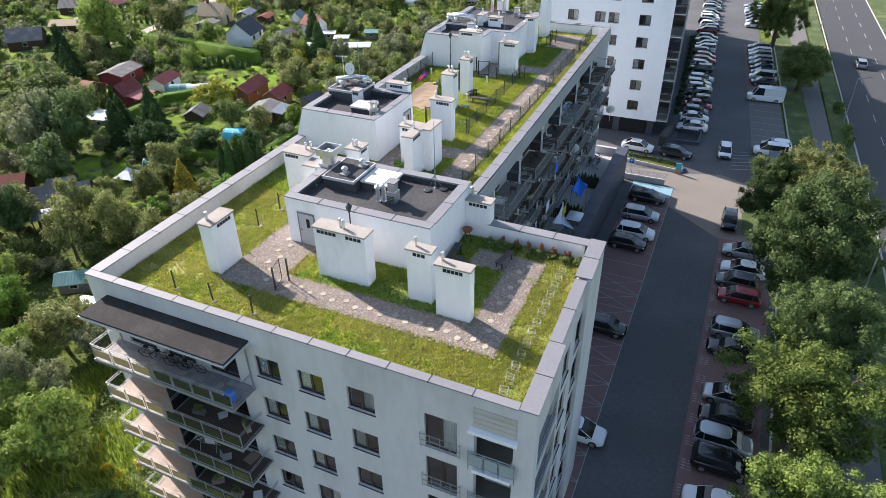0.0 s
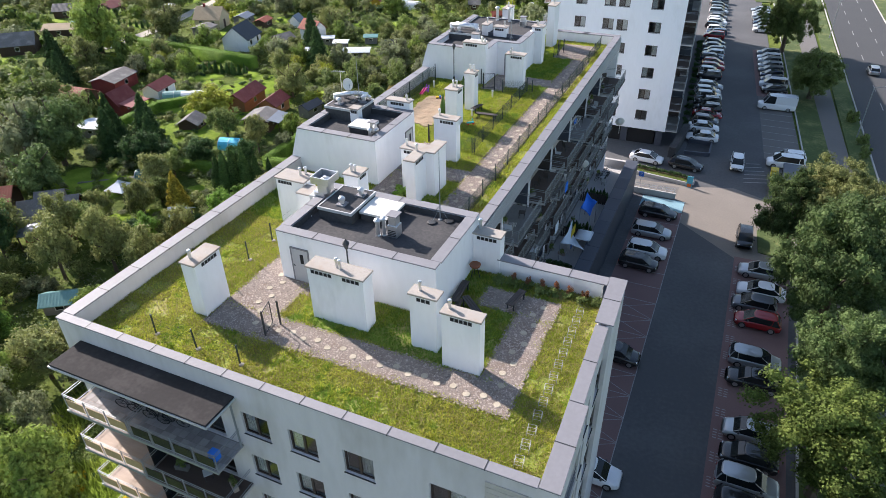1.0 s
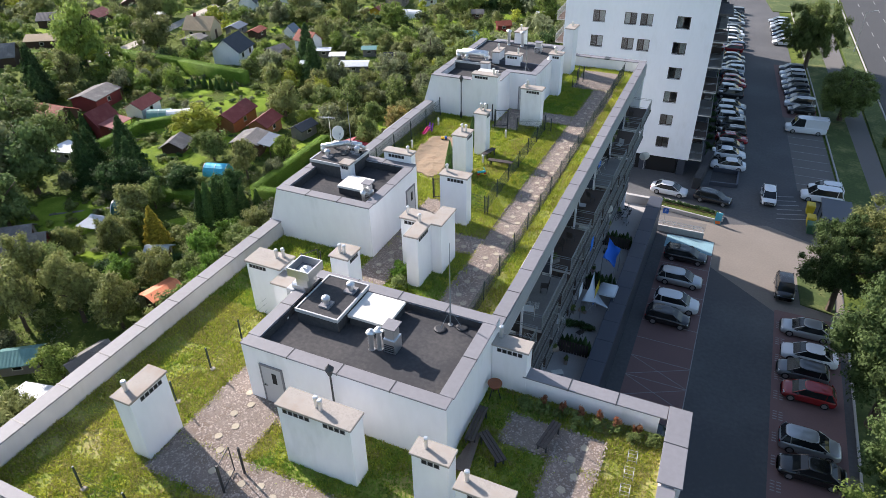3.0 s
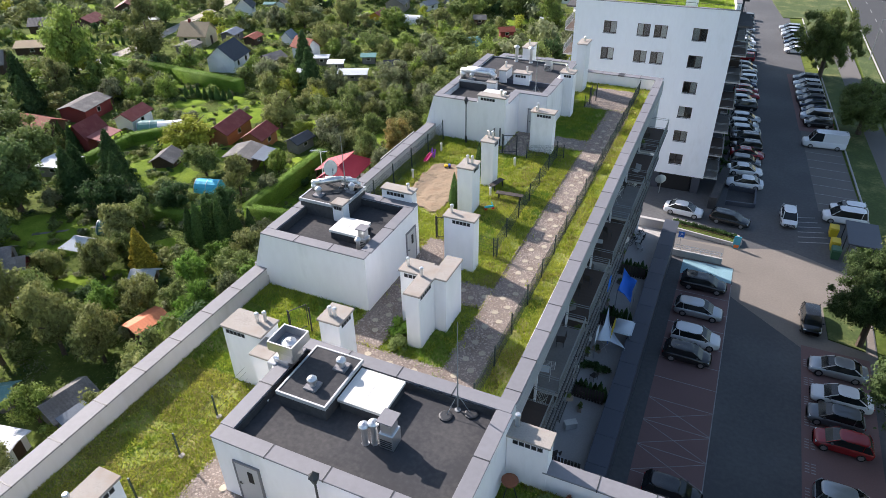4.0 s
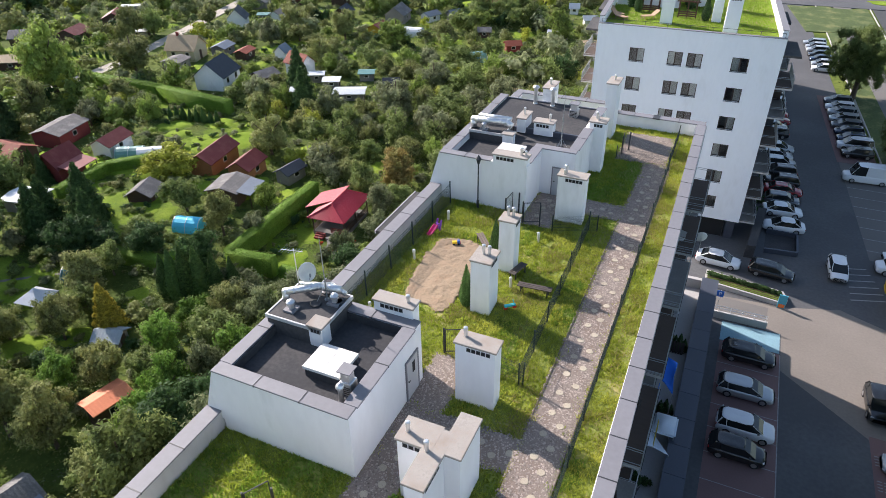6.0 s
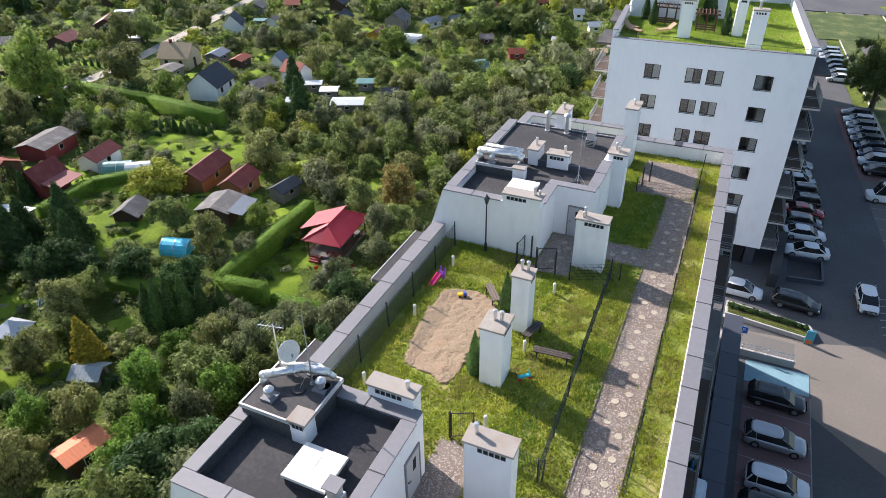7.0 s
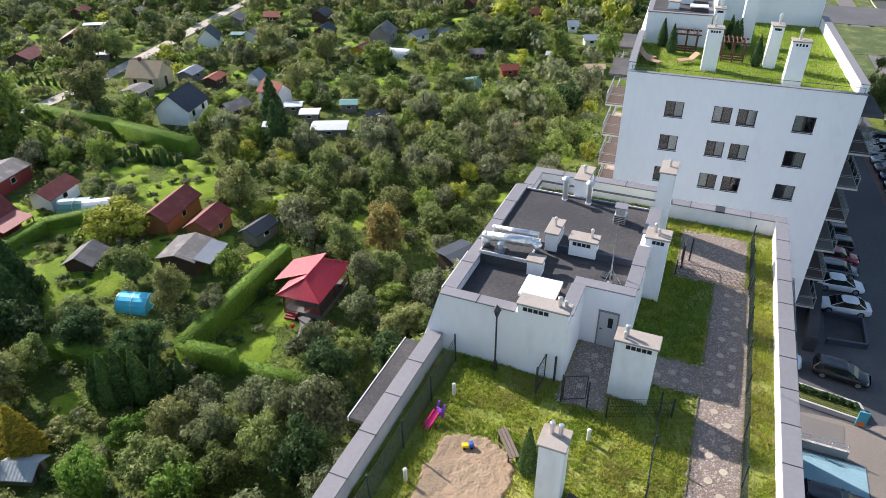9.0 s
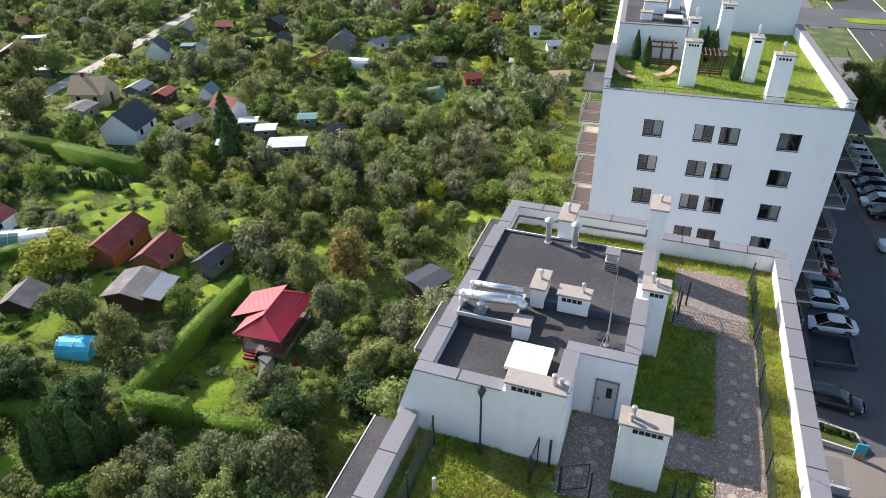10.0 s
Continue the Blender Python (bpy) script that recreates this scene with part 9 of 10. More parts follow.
def roof_fan():
    """A square open hood on a crumpled foil duct, leaning against the plinth."""
    t = thing("roof_fan", (-20.6, 29.9, 21.2), "large open-topped galvanised roof fan beside a chimney", "roof fan")
    for a, b, c, d in ((-21.2, -20.05, 29.4, 29.45), (-21.2, -20.05, 30.5, 30.55), (-21.2, -21.15, 29.451, 30.499), (-20.1, -20.05, 29.451, 30.499)):
        bm = B()
        box(bm, a, b, c, d, 22.2, 22.62)
        part("hood_side", bm, M["steel"], t)
    bm = B()
    box(bm, -21.15, -20.1, 29.45, 30.5, 22.2, 22.25)
    part("damper", bm, M["coping"], t)
    bm = B()
    rings(bm, Matrix.Translation((-20.62, 29.97, 22.25)), ((0.3, 0), (0.3, 0.1), (0.12, 0.16), (0.1, 0.24)), 14)
    part("impeller", bm, M["steel"], t)
    bm = B()
    box(bm, -20.98, -20.28, 29.6, 30.35, 21.55, 22.2)
    part("shaft", bm, M["foil"], t, bevel=0.05)
    bm = B()
    box(bm, -21.35, -20.5, 29.65, 30.3, 20.9, 21.6)
    part("motor_box", bm, M["foil"], t, bevel=0.08)
    bm = B()
    box(bm, -21.52, -21.1, 29.5, 29.95, 20.75, 21.35)
    part("control_box", bm, M["door"], t, bevel=0.03)


roof_fan()
chimney([(-22.6, -21.75, 29.85, 30.85)], 21.15, label="low white chimney stub with a concrete cap")
duct([(-21.3, 29.6, 21.3), (-21.0, 29.2, 21.0), (-20.75, 28.7, 20.95), (-20.5, 28.1, 20.94)], 0.045, "thin blue-green hose looped over the parapet")
# second
D2 = 21.0
duct_deck(-27.4, -24.75, 40.45, 42.9, D2, 21.92, "raised dark-felted plinth with a white edge")
hatch(-24.5, -22.85, 38.72, 40.2, D2)
air_box(-22.45, 38.75, D2, 0.5, 0.5, 1.1)
flue(-22.45, 38.2, D2, 0.7, 0.1)
cowl(-26.6, 41.1, 21.92)
cowl(-25.15, 42.2, 21.92)
duct([(-27.2, 41.6, 21.95), (-27.2, 41.6, 22.35), (-26.0, 42.45, 22.4), (-25.1, 42.7, 22.3)], 0.17, "silver foil-wrapped ventilation duct on the plinth")
duct([(-26.9, 42.4, 21.95), (-26.9, 42.4, 22.3), (-25.6, 42.8, 22.35), (-24.9, 42.75, 22.1)], 0.11, "thin silver foil-wrapped ventilation duct")
dish(-26.8, 42.6, 21.92, 0.42, 60, "large white satellite dish on the stair house", 1.0)
mast(-25.6, 42.3, 21.92, 3.2)
t = thing("tv_aerial", (-27.2, 42.6, 21.92), "silver rake-shaped television aerial on a pole", "aerial")
bm = B()
tube(bm, (-27.25, 42.6, 21.9), (-27.25, 42.6, 23.9), 0.025)
part("pole", bm, M["steel"], t)
bm = B()
tube(bm, (-27.85, 42.5, 23.8), (-26.85, 42.7, 23.8), 0.015, 5)
part("boom", bm, M["steel"], t)
for k in range(7):
    x = -27.8 + 0.14 * k
    bm = B()
    tube(bm, (x, 42.3 + 0.02 * k, 23.8), (x, 42.75 + 0.02 * k, 23.8), 0.008, 4)
    part("element", bm, M["steel"], t)
chimney([(-23.7, -21.85, 42.98, 43.58)], 22.1, base=FLOOR, vents=[("s", -23.4, -22.3, 5, 42.98)], pipes=[(-22.2, 43.3, 0.4, 0.08)], label="white chimney built against the stair house parapet")
chimney([(-25.3, -24.66, 40.4, 41.0)], 22.1, base=20.95, vents=[("s", -25.2, -24.75, 3, 40.4)], label="low white vent stub at the plinth's corner")
# third
duct_deck(-27.3, -24.9, 62.5, 64.5, 20.98, 21.65, "raised dark-felted plinth with a pale edge")
duct([(-27.2, 63.0, 21.7), (-27.2, 63.0, 22.25), (-24.9, 63.3, 22.2), (-24.6, 63.3, 21.95)], 0.22, "silver foil-wrapped ventilation duct on the plinth")
duct([(-27.1, 64.0, 21.7), (-27.1, 64.0, 22.15), (-24.9, 64.2, 22.1)], 0.15, "thin silver foil-wrapped ventilation duct")
cowl(-26.4, 62.85, 21.65)
chimney([(-24.9, -24.2, 62.35, 62.95)], 21.8, base=20.9, label="low white vent stub beside the plinth")
hatch(-24.6, -22.95, 60.0, 61.6, 20.98)
chimney([(-24.2, -22.05, 58.72, 59.4)], 22.05, vents=[("s", -24.0, -22.85, 5, 58.72)], pipes=[(-22.5, 59.1, 0.5, 0.09), (-22.25, 59.2, 0.3, 0.07)], label="white plastered chimney built into the stair house wall")
chimney([(-24.65, -24.05, 64.55, 66.0)], 22.15, base=21.2, pipes=[(-24.35, 65.3, 0.5, 0.07)], label="low white chimney on the dark roof")
chimney([(-23.45, -22.12, 64.6, 65.3)], 22.05, base=21.2, vents=[("s", -23.3, -22.4, 4, 64.6)], pipes=[(-22.45, 65.0, 0.5, 0.07)], label="low white chimney on the dark roof")
mast(-21.1, 63.1, 20.98, 4.0)
chimney([(-24.6, -23.88, 70.32, 72.1)], 22.4, base=FLOOR, pipes=[(-24.25, 71.2, 0.5, 0.08)], label="tall white chimney between steel flues")
flue(-24.95, 69.75, 21.3, 1.2, 0.15)
flue(-23.62, 69.75, 21.3, 1.2, 0.15)
air_box(-21.65, 68.4, 21.3, 0.6, 0.6, 0.9, "galvanised roof fan with a square hood")


def lantern(x, y, h, label):
    t = thing("lantern_post", (x, y, FLOOR), label, "lamp post", "lantern posts")
    bm = B()
    rings(bm, Matrix.Translation((x, y, FLOOR - 0.05)), ((0.09, 0), (0.09, 0.5), (0.045, 0.55), (0.04, h)), 10)
    part("pole", bm, M["dark_metal"], t)
    bm = B()
    rings(bm, Matrix.Translation((x, y, FLOOR + h - 0.06)), ((0.07, 0), (0.17, 0.32), (0.2, 0.34), (0.05, 0.52), (0.02, 0.6)), 6)
    part("lantern", bm, M["dark_metal"], t)


lantern(-16.6, 25.5, 3.1, "black lantern post before a white wall")
lantern(-25.0, 58.35, 3.1, "black lantern post before the stair house")

# ---- roof gardens: paths, sand, fences and furniture ----
GRAVEL = [rect(-22.55, -19.3, 22.7, 27.3), rect(-19.3, -18.9, 24.8, 25.94), rect(-22.55, -6.45, 20.95, 22.7), rect(-8.3, -6.45, 22.7, 27.6), rect(-10.4, -6.45, 27.6, 29.2),
          rect(-16.35, -14.55, 33.2, 69.0), rect(-21.6, -16.35, 39.6, 41.4), rect(-21.55, -19.75, 34.9, 39.6), rect(-21.0, -16.35, 33.3, 34.8), rect(-21.6, -19.9, 41.4, 44.7),
          rect(-19.95, -16.35, 60.1, 62.0), rect(-21.95, -20.05, 57.6, 61.95), rect(-18.4, -14.9, 69.0, 74.1)]


def in_rects(x, y, rects, grow=0.0):
    hit = np.zeros(len(x), dtype=bool)
    for r in rects:
        hit |= (x > r[0][0] - grow) & (x < r[2][0] + grow) & (y > r[0][1] - grow) & (y < r[2][1] + grow)
    return hit


gravel_path = thing("gravel_path", (-15.4, 45, FLOOR), "grey gravel roof path with round pale stepping slabs", "path", kind="structure")
for i, r in enumerate(GRAVEL):
    bm = B()
    prism(bm, r, FLOOR - 0.2, FLOOR - 0.03 + 0.002 * i)
    part("gravel_bed", bm, M["gravel"], gravel_path)


def pebbles():
    rng = np.random.default_rng(5)
    vs, fs, o = [], [], 0
    ico = np.array([(1, 0, 0.1), (0.2, 0.9, 0), (-0.9, 0.3, 0.1), (-0.3, -0.95, 0), (0.6, -0.8, 0.05), (0.05, 0, 0.75)])
    tri = np.array([(0, 1, 5), (1, 2, 5), (2, 3, 5), (3, 4, 5), (4, 0, 5)])
    for i, r in enumerate(GRAVEL):
        n = int((r[2][0] - r[0][0]) * (r[2][1] - r[0][1]) * 270)
        x, y = rng.uniform(r[0][0] - 0.1, r[2][0] + 0.1, n), rng.uniform(r[0][1] - 0.1, r[2][1] + 0.1, n)
        s = 0.016 + 0.044 * rng.uniform(0, 1, n) ** 2
        a = rng.uniform(0, 6.283, n)
        c, q = np.cos(a)[:, None], np.sin(a)[:, None]
        px = (ico[:, 0] * c - ico[:, 1] * q) * s[:, None] + x[:, None]
        py = (ico[:, 0] * q + ico[:, 1] * c) * s[:, None] + y[:, None]
        pz = ico[:, 2] * s[:, None] * 0.9 + FLOOR - 0.032 + 0.002 * i
        vs.append(np.stack([px, py, pz], -1).reshape(-1, 3))
        fs.append((tri[None] + (np.arange(n) * 6)[:, None, None]).reshape(-1, 3) + o)
        o += n * 6
    ob = put("pebbles", raw_mesh("pebbles", np.concatenate(vs), np.concatenate(fs), M["pebble"]), gravel_path)
    ob["kind"] = "stuff"


pebbles()


def stones():
    rng = random.Random(3)
    shapes = []
    for k in range(3):
        bm = B()
        n = 12
        pr = [(0.16, -0.06), (0.165, 0.0), (0.15, 0.012)]
        old = None
        jit = [rng.uniform(0.92, 1.06) for _ in range(n)]
        for r, z in pr:
            ring = [bm.verts.new((r * jit[i] * math.cos(2 * math.pi * i / n), r * jit[i] * math.sin(2 * math.pi * i / n), z)) for i in range(n)]
            if old:
                for i in range(n):
                    bm.faces.new((old[i], old[(i + 1) % n], ring[(i + 1) % n], ring[i]))
            old = ring
        bm.faces.new(old)
        shapes.append(mesh_of(bm, M["stone"]))

    def row(a, b, gap, wob):
        a, b = Vector(a), Vector(b)
        L = (b - a).length
        d = (b - a).normalized()
        side = Vector((-d.y, d.x))
        n = int(L / gap)
        for i in range(n + 1):
            p = a + d * (gap * i) + side * (wob * (1 if i % 2 else -1) + rng.uniform(-0.05, 0.05))
            put("slab", shapes[i % 3], gravel_path, pose(p.x, p.y, FLOOR - 0.008, 0, 0, rng.uniform(0, 360)))

    row((-21.3, 27.0), (-20.6, 22.6), 0.62, 0.22)
    row((-20.0, 21.9), (-7.0, 21.6), 0.72, 0.1)
    row((-7.4, 22.6), (-7.3, 28.6), 0.75, 0.14)
    row((-15.4, 34.0), (-15.4, 69.2), 0.62, 0.26)
    row((-20.9, 40.5), (-16.5, 40.4), 0.62, 0.22)
    row((-20.6, 34.3), (-16.2, 33.9), 0.62, 0.12)
    row((-20.7, 36.0), (-20.6, 39.4), 0.66, 0.18)
    row((-21.0, 58.2), (-20.8, 61.3), 0.55, 0.2)
    row((-19.4, 61.0), (-16.6, 61.0), 0.6, 0.2)


stones()


def edging():
    for a, b in (((-16.37, 41.5), (-16.37, 60.0)), ((-14.53, 33.2), (-14.53, 74.0)), ((-16.37, 62.1), (-16.37, 68.9))):
        bm = B()
        box(bm, min(a[0], b[0]) - 0.012, max(a[0], b[0]) + 0.012, min(a[1], b[1]), max(a[1], b[1]), FLOOR - 0.15, FLOOR + 0.03)
        part("edging", bm, M["timber"], gravel_path)


edging()


PIT = [(-22.6, 47.4), (-22.4, 48.6), (-22.4, 53.3), (-22.85, 54.2), (-24.0, 54.55), (-25.4, 54.2), (-25.75, 53.3), (-25.7, 51.4), (-25.5, 49.5), (-25.2, 48.1), (-23.8, 47.75)]


def sand_edge(x, y):
    """Below 1 inside the trodden sand: a skewed patch, wider towards the north."""
    far = -9.0
    for (ax, ay), (bx, by) in zip(PIT, PIT[1:] + PIT[:1]):
        far = max(far, ((x - ax) * (by - ay) - (y - ay) * (bx - ax)) / math.hypot(bx - ax, by - ay))
    return 1 + far


def sandpit():
    t = thing("sandpit", (-24, 51, FLOOR), "irregular play sandpit of trodden pinkish sand", "sandpit")
    rng = np.random.default_rng(4)
    xs, ys = np.arange(-26.6, -21.8, 0.1), np.arange(47.2, 54.9, 0.1)
    vs, idx = [], {}
    for j, y in enumerate(ys):
        for i, x in enumerate(xs):
            edge = sand_edge(x, y) + 0.13 * noise.noise((x * 1.2, y * 1.2, 0)) + 0.12 * noise.noise((x * 3.5, y * 3.5, 3))
            if edge > 1.0:
                continue
            z = FLOOR - 0.02 + 0.05 * noise.noise((x * 1.4, y * 1.4, 5)) + 0.05 * noise.noise((x * 4.5, y * 4.5, 2)) - 0.05 * max(0, noise.noise((x * 3.1, y * 3.1, 9)) - 0.25) + 0.03 * max(0, 1 - edge)
            idx[i, j] = len(vs)
            vs.append((x, y, z))
    fs = [(idx[i, j], idx[i + 1, j], idx[i + 1, j + 1], idx[i, j + 1]) for i, j in idx if (i + 1, j) in idx and (i, j + 1) in idx and (i + 1, j + 1) in idx]
    ob = put("sand", raw_mesh("sand", vs, fs, M["sand"], True), t)
    ob.modifiers.new("depth", "SOLIDIFY").thickness = 0.15


sandpit()
SOLID = [rect(-23.45, -22.6, 21.3, 23.1), rect(-17.6, -14.5, 23.45, 24.3), rect(-12.1, -10.75, 23.45, 24.1), rect(-10.3, -8.4, 22.85, 23.55), rect(-24.65, -22.65, 30.6, 31.75), rect(-21.1, -20.1, 32.55, 33.7),
         rect(-19.6, -17.25, 37.2, 38.2), rect(-18.55, -17.85, 35.65, 38.1), rect(-19.95, -17.9, 42.45, 43.3), rect(-21.4, -20.4, 48.3, 49.55), rect(-21.45, -20.45, 52.3, 53.5), rect(-20.0, -18.3, 58.55, 59.5),
         rect(-21.1, -11.82, 25.75, 31.4), rect(-28.7, -21.5, 37.18, 43.6), rect(-28.7, -22.0, 58.7, 70.3), rect(-22.0, -19.75, 61.8, 70.3), rect(-20.0, -18.95, 66.2, 67.3), rect(-20.3, -19.5, 72.5, 74.1), rect(-11.85, -10.4, 30.35, 31.8)]


LUSH = [rect(-18.8, -8.4, 22.8, 25.7), rect(-12.2, -8.6, 24.5, 30.4), rect(-19.7, -16.5, 34.9, 39.5), rect(-19.7, -16.4, 62.1, 68.9), rect(-27.7, -22.0, 30.6, 37.2)]
SUNNY = [rect(-6.3, -4.5, 17.9, 30.4), rect(-14.4, -12.8, 33.0, 75.4), rect(-27.7, -23.6, 20.5, 30.0)]


def lawns():
    """Rough roof grass: short leaning blades in tufts, lusher in the enclosed beds, paler and drier in the open."""
    rng = np.random.default_rng(6)
    fields = ((-27.7, -4.1, 17.9, 30.45), (-27.7, -13.05, 30.5, 75.4))
    for share, mt in ((1.0, "grass"), (0.9, "grass_lush"), (0.75, "grass_dry")):
        vs, fs, o = [], [], 0
        for x0, x1, y0, y1 in fields:
            n = int((x1 - x0) * (y1 - y0) * 300 * share)
            x, y = rng.uniform(x0, x1, n), rng.uniform(y0, y1, n)
            wild = np.array([0.16 * noise.noise((p * 1.3, q * 1.3, 8)) for p, q in zip(x, y)])
            keep = ~in_rects(x + wild, y + wild, GRAVEL, -0.06) | (~in_rects(x, y, GRAVEL, -0.35) & (wild > 0.035) & (rng.uniform(0, 1, n) < 0.35)) & ~in_rects(x, y, SOLID)
            keep &= x < -4.08 - 0.025 * (y - 17.5) + 20 * (y > 30.45)
            edge = np.array([sand_edge(a, b) for a, b in zip(x, y)])
            keep &= edge > 0.9 + 0.3 * rng.uniform(0, 1, n)
            lush = in_rects(x + 3 * wild, y + 3 * wild, LUSH) * 0.55 - in_rects(x + 3 * wild, y + 3 * wild, SUNNY) * 0.25
            patch = np.array([noise.noise((a * 0.45, b * 0.45, 9)) + 0.5 * noise.noise((a * 1.7, b * 1.7, 1)) for a, b in zip(x, y)])
            bare = np.array([noise.noise((a * 0.8, b * 0.8, 21)) for a, b in zip(x, y)]) > 0.42 + lush
            keep &= ~bare | (rng.uniform(0, 1, n) < 0.3)
            if mt == "grass_lush":
                keep &= lush - 0.25 + patch > 0.1
            elif mt == "grass_dry":
                keep &= ((patch + lush < 0.22) & (y < 31.5)) | (patch + lush < -0.3)
            else:
                keep &= lush + patch < 0.62
            x, y = x[keep], y[keep]
            n = len(x)
            tuft = np.array([0.55 + 1.5 * max(0, noise.noise((a * 2.1, b * 2.1, 4)) + 0.2) for a, b in zip(x, y)])
            h = rng.uniform(0.03, 0.09, n) * tuft * np.where(y < 30.5, 0.7, 1.0)
            a = rng.uniform(0, 6.283, n)
            w = rng.uniform(0.012, 0.026, n)
            lean = rng.normal(0, 0.075, (n, 2))
            base = np.stack([x, y, FLOOR - 0.085 + 0.5 * ((y > 70.3) & (x < -20.4))], 1)
            side = np.stack([np.cos(a) * w, np.sin(a) * w, np.zeros(n)], 1)
            top = base + np.concatenate([lean, (h + 0.085)[:, None]], 1)
            v = np.stack([base - side * 1.6, base + side * 1.6, top], 1).reshape(-1, 3)
            vs.append(v)
            fs.append(np.arange(n * 3).reshape(n, 3) + o)
            o += n * 3
        tagged(new("roof_grass", raw_mesh("grass", np.concatenate(vs), np.concatenate(fs), M[mt])), "uneven sunlit roof lawn of mown green and dry grass", "grass", kind="stuff")
    n = 44000
    u, v = rng.uniform(-TW + 0.5, -0.5, n), rng.uniform(0.4, 22, n)
    keep = ~((u < -11.2) & (v > 10.7))
    u, v = u[keep], v[keep]
    n = len(u)
    p = np.stack([TB[0][0] * u + TB[0][1] * v + TB[0][3], TB[1][0] * u + TB[1][1] * v + TB[1][3], np.full(n, TR - 0.07)], 1)
    a = rng.uniform(0, 6.283, n)
    side = np.stack([np.cos(a) * 0.04, np.sin(a) * 0.04, np.zeros(n)], 1)
    top = p + np.stack([rng.normal(0, 0.08, n), rng.normal(0, 0.08, n), rng.uniform(0.09, 0.17, n)], 1)
    tagged(new("tower_grass", raw_mesh("grass", np.stack([p - side, p + side, top], 1).reshape(-1, 3), np.arange(n * 3).reshape(n, 3), M["grass_tower"])), "roof lawn on the tower block", "grass", kind="stuff")


M["grass_tower"] = mat("fresh_lawn_blades", (0.265, 0.385, 0.046), 0.75, var=0.2, s1=0.35, s2=2.2, bump=0, island=0.15, leaf=0.55)
M["grass_lush"] = mat("lush_grass_blades", (0.190, 0.305, 0.036), 0.75, var=0.2, s1=0.4, s2=2.5, bump=0, island=0.18, leaf=0.4)
M["grass_dry"] = mat("dry_grass_blades", (0.37, 0.33, 0.12), 0.8, var=0.15, s1=0.5, s2=3, bump=0, island=0.25, leaf=0.35)
lawns()

# ---- fences ----
WIRE = {}


def wire_mesh(L, h):
    key = (round(L, 2), h)
    if key not in WIRE:
        bm = B()
        n = int(L / 0.06)
        for i in range(n + 1):
            u = L * i / n
            box(bm, -0.003, 0.003, u - 0.0045, u + 0.0045, 0.05, h)
        for k in range(int(h / 0.2) + 1):
            box(bm, -0.006, 0.006, 0, L, 0.05 + 0.2 * k - 0.004, 0.05 + 0.2 * k + 0.004)
        WIRE[key] = mesh_of(bm, M["fence_metal"])
    return WIRE[key]


def post_mesh(h):
    if ("post", h) not in WIRE:
        bm = B()
        box(bm, -0.03, 0.03, -0.03, 0.03, -0.3, h)
        box(bm, -0.035, 0.035, -0.035, 0.035, h, h + 0.02)
        WIRE["post", h] = mesh_of(bm, M["fence_metal"])
    return WIRE["post", h]


def fence(a, b, h, step=2.5, mesh=True, label="dark green welded-mesh garden fence on steel posts"):
    a, b = Vector((*a, FLOOR - 0.05)), Vector((*b, FLOOR - 0.05))
    L = (b - a).length
    n = max(1, round(L / step))
    r = math.degrees(math.atan2(b.y - a.y, b.x - a.x)) - 90
    t = thing("fence", tuple(a), label, "fence", "roof fences")
    rng = random.Random(int(a.y * 7))
    for i in range(n + 1):
        p = a.lerp(b, i / n)
        put("post", post_mesh(h + 0.1), t, pose(p.x, p.y, p.z, rng.uniform(-2, 2), rng.uniform(-2, 2), r))
        if not mesh:
            bm = B()
            obox(bm, pose(p.x + 0.1, p.y, FLOOR - 0.1, 0, 0, rng.uniform(0, 90)), 0.22, 0.2, 0.12)
            part("footing", bm, M["cap"], t, bevel=0.02)
    for i in range(n):
        p = a.lerp(b, i / n)
        if mesh:
            put("mesh_panel", wire_mesh(L / n, h), t, pose(p.x, p.y, p.z, 0, 0, r))
        else:
            q = a.lerp(b, (i + 1) / n)
            bm = B()
            for z in (0.3, 0.7, 1.0):
                tube(bm, p + Vector((0, 0, z)), q + Vector((0, 0, z)), 0.006, 4)
            part("wire", bm, M["fence_metal"], t)


fence((-14.25, 33.4), (-14.6, 68.4), 1.15)
fence((-14.65, 68.6), (-14.7, 74.0), 1.15)
fence((-17.45, 44.3), (-17.8, 58.4), 1.15)
fence((-26.85, 44.6), (-26.85, 58.2), 1.45)
fence((-20.1, 44.9), (-17.3, 44.4), 1.15)
fence((-26.8, 44.6), (-23.6, 44.8), 1.15)
fence((-19.8, 57.4), (-17.3, 58.4), 1.0)
fence((-24.0, 19.25), (-18.8, 19.15), 1.1, 2.6, False, "leaning grey posts with slack wires across the lawn")
fence((-23.9, 24.1), (-23.9, 30.7), 1.1, 2.3, False, "leaning grey posts with slack wires across the lawn")
fence((-18.4, 69.1), (-14.7, 69.1), 0.9)


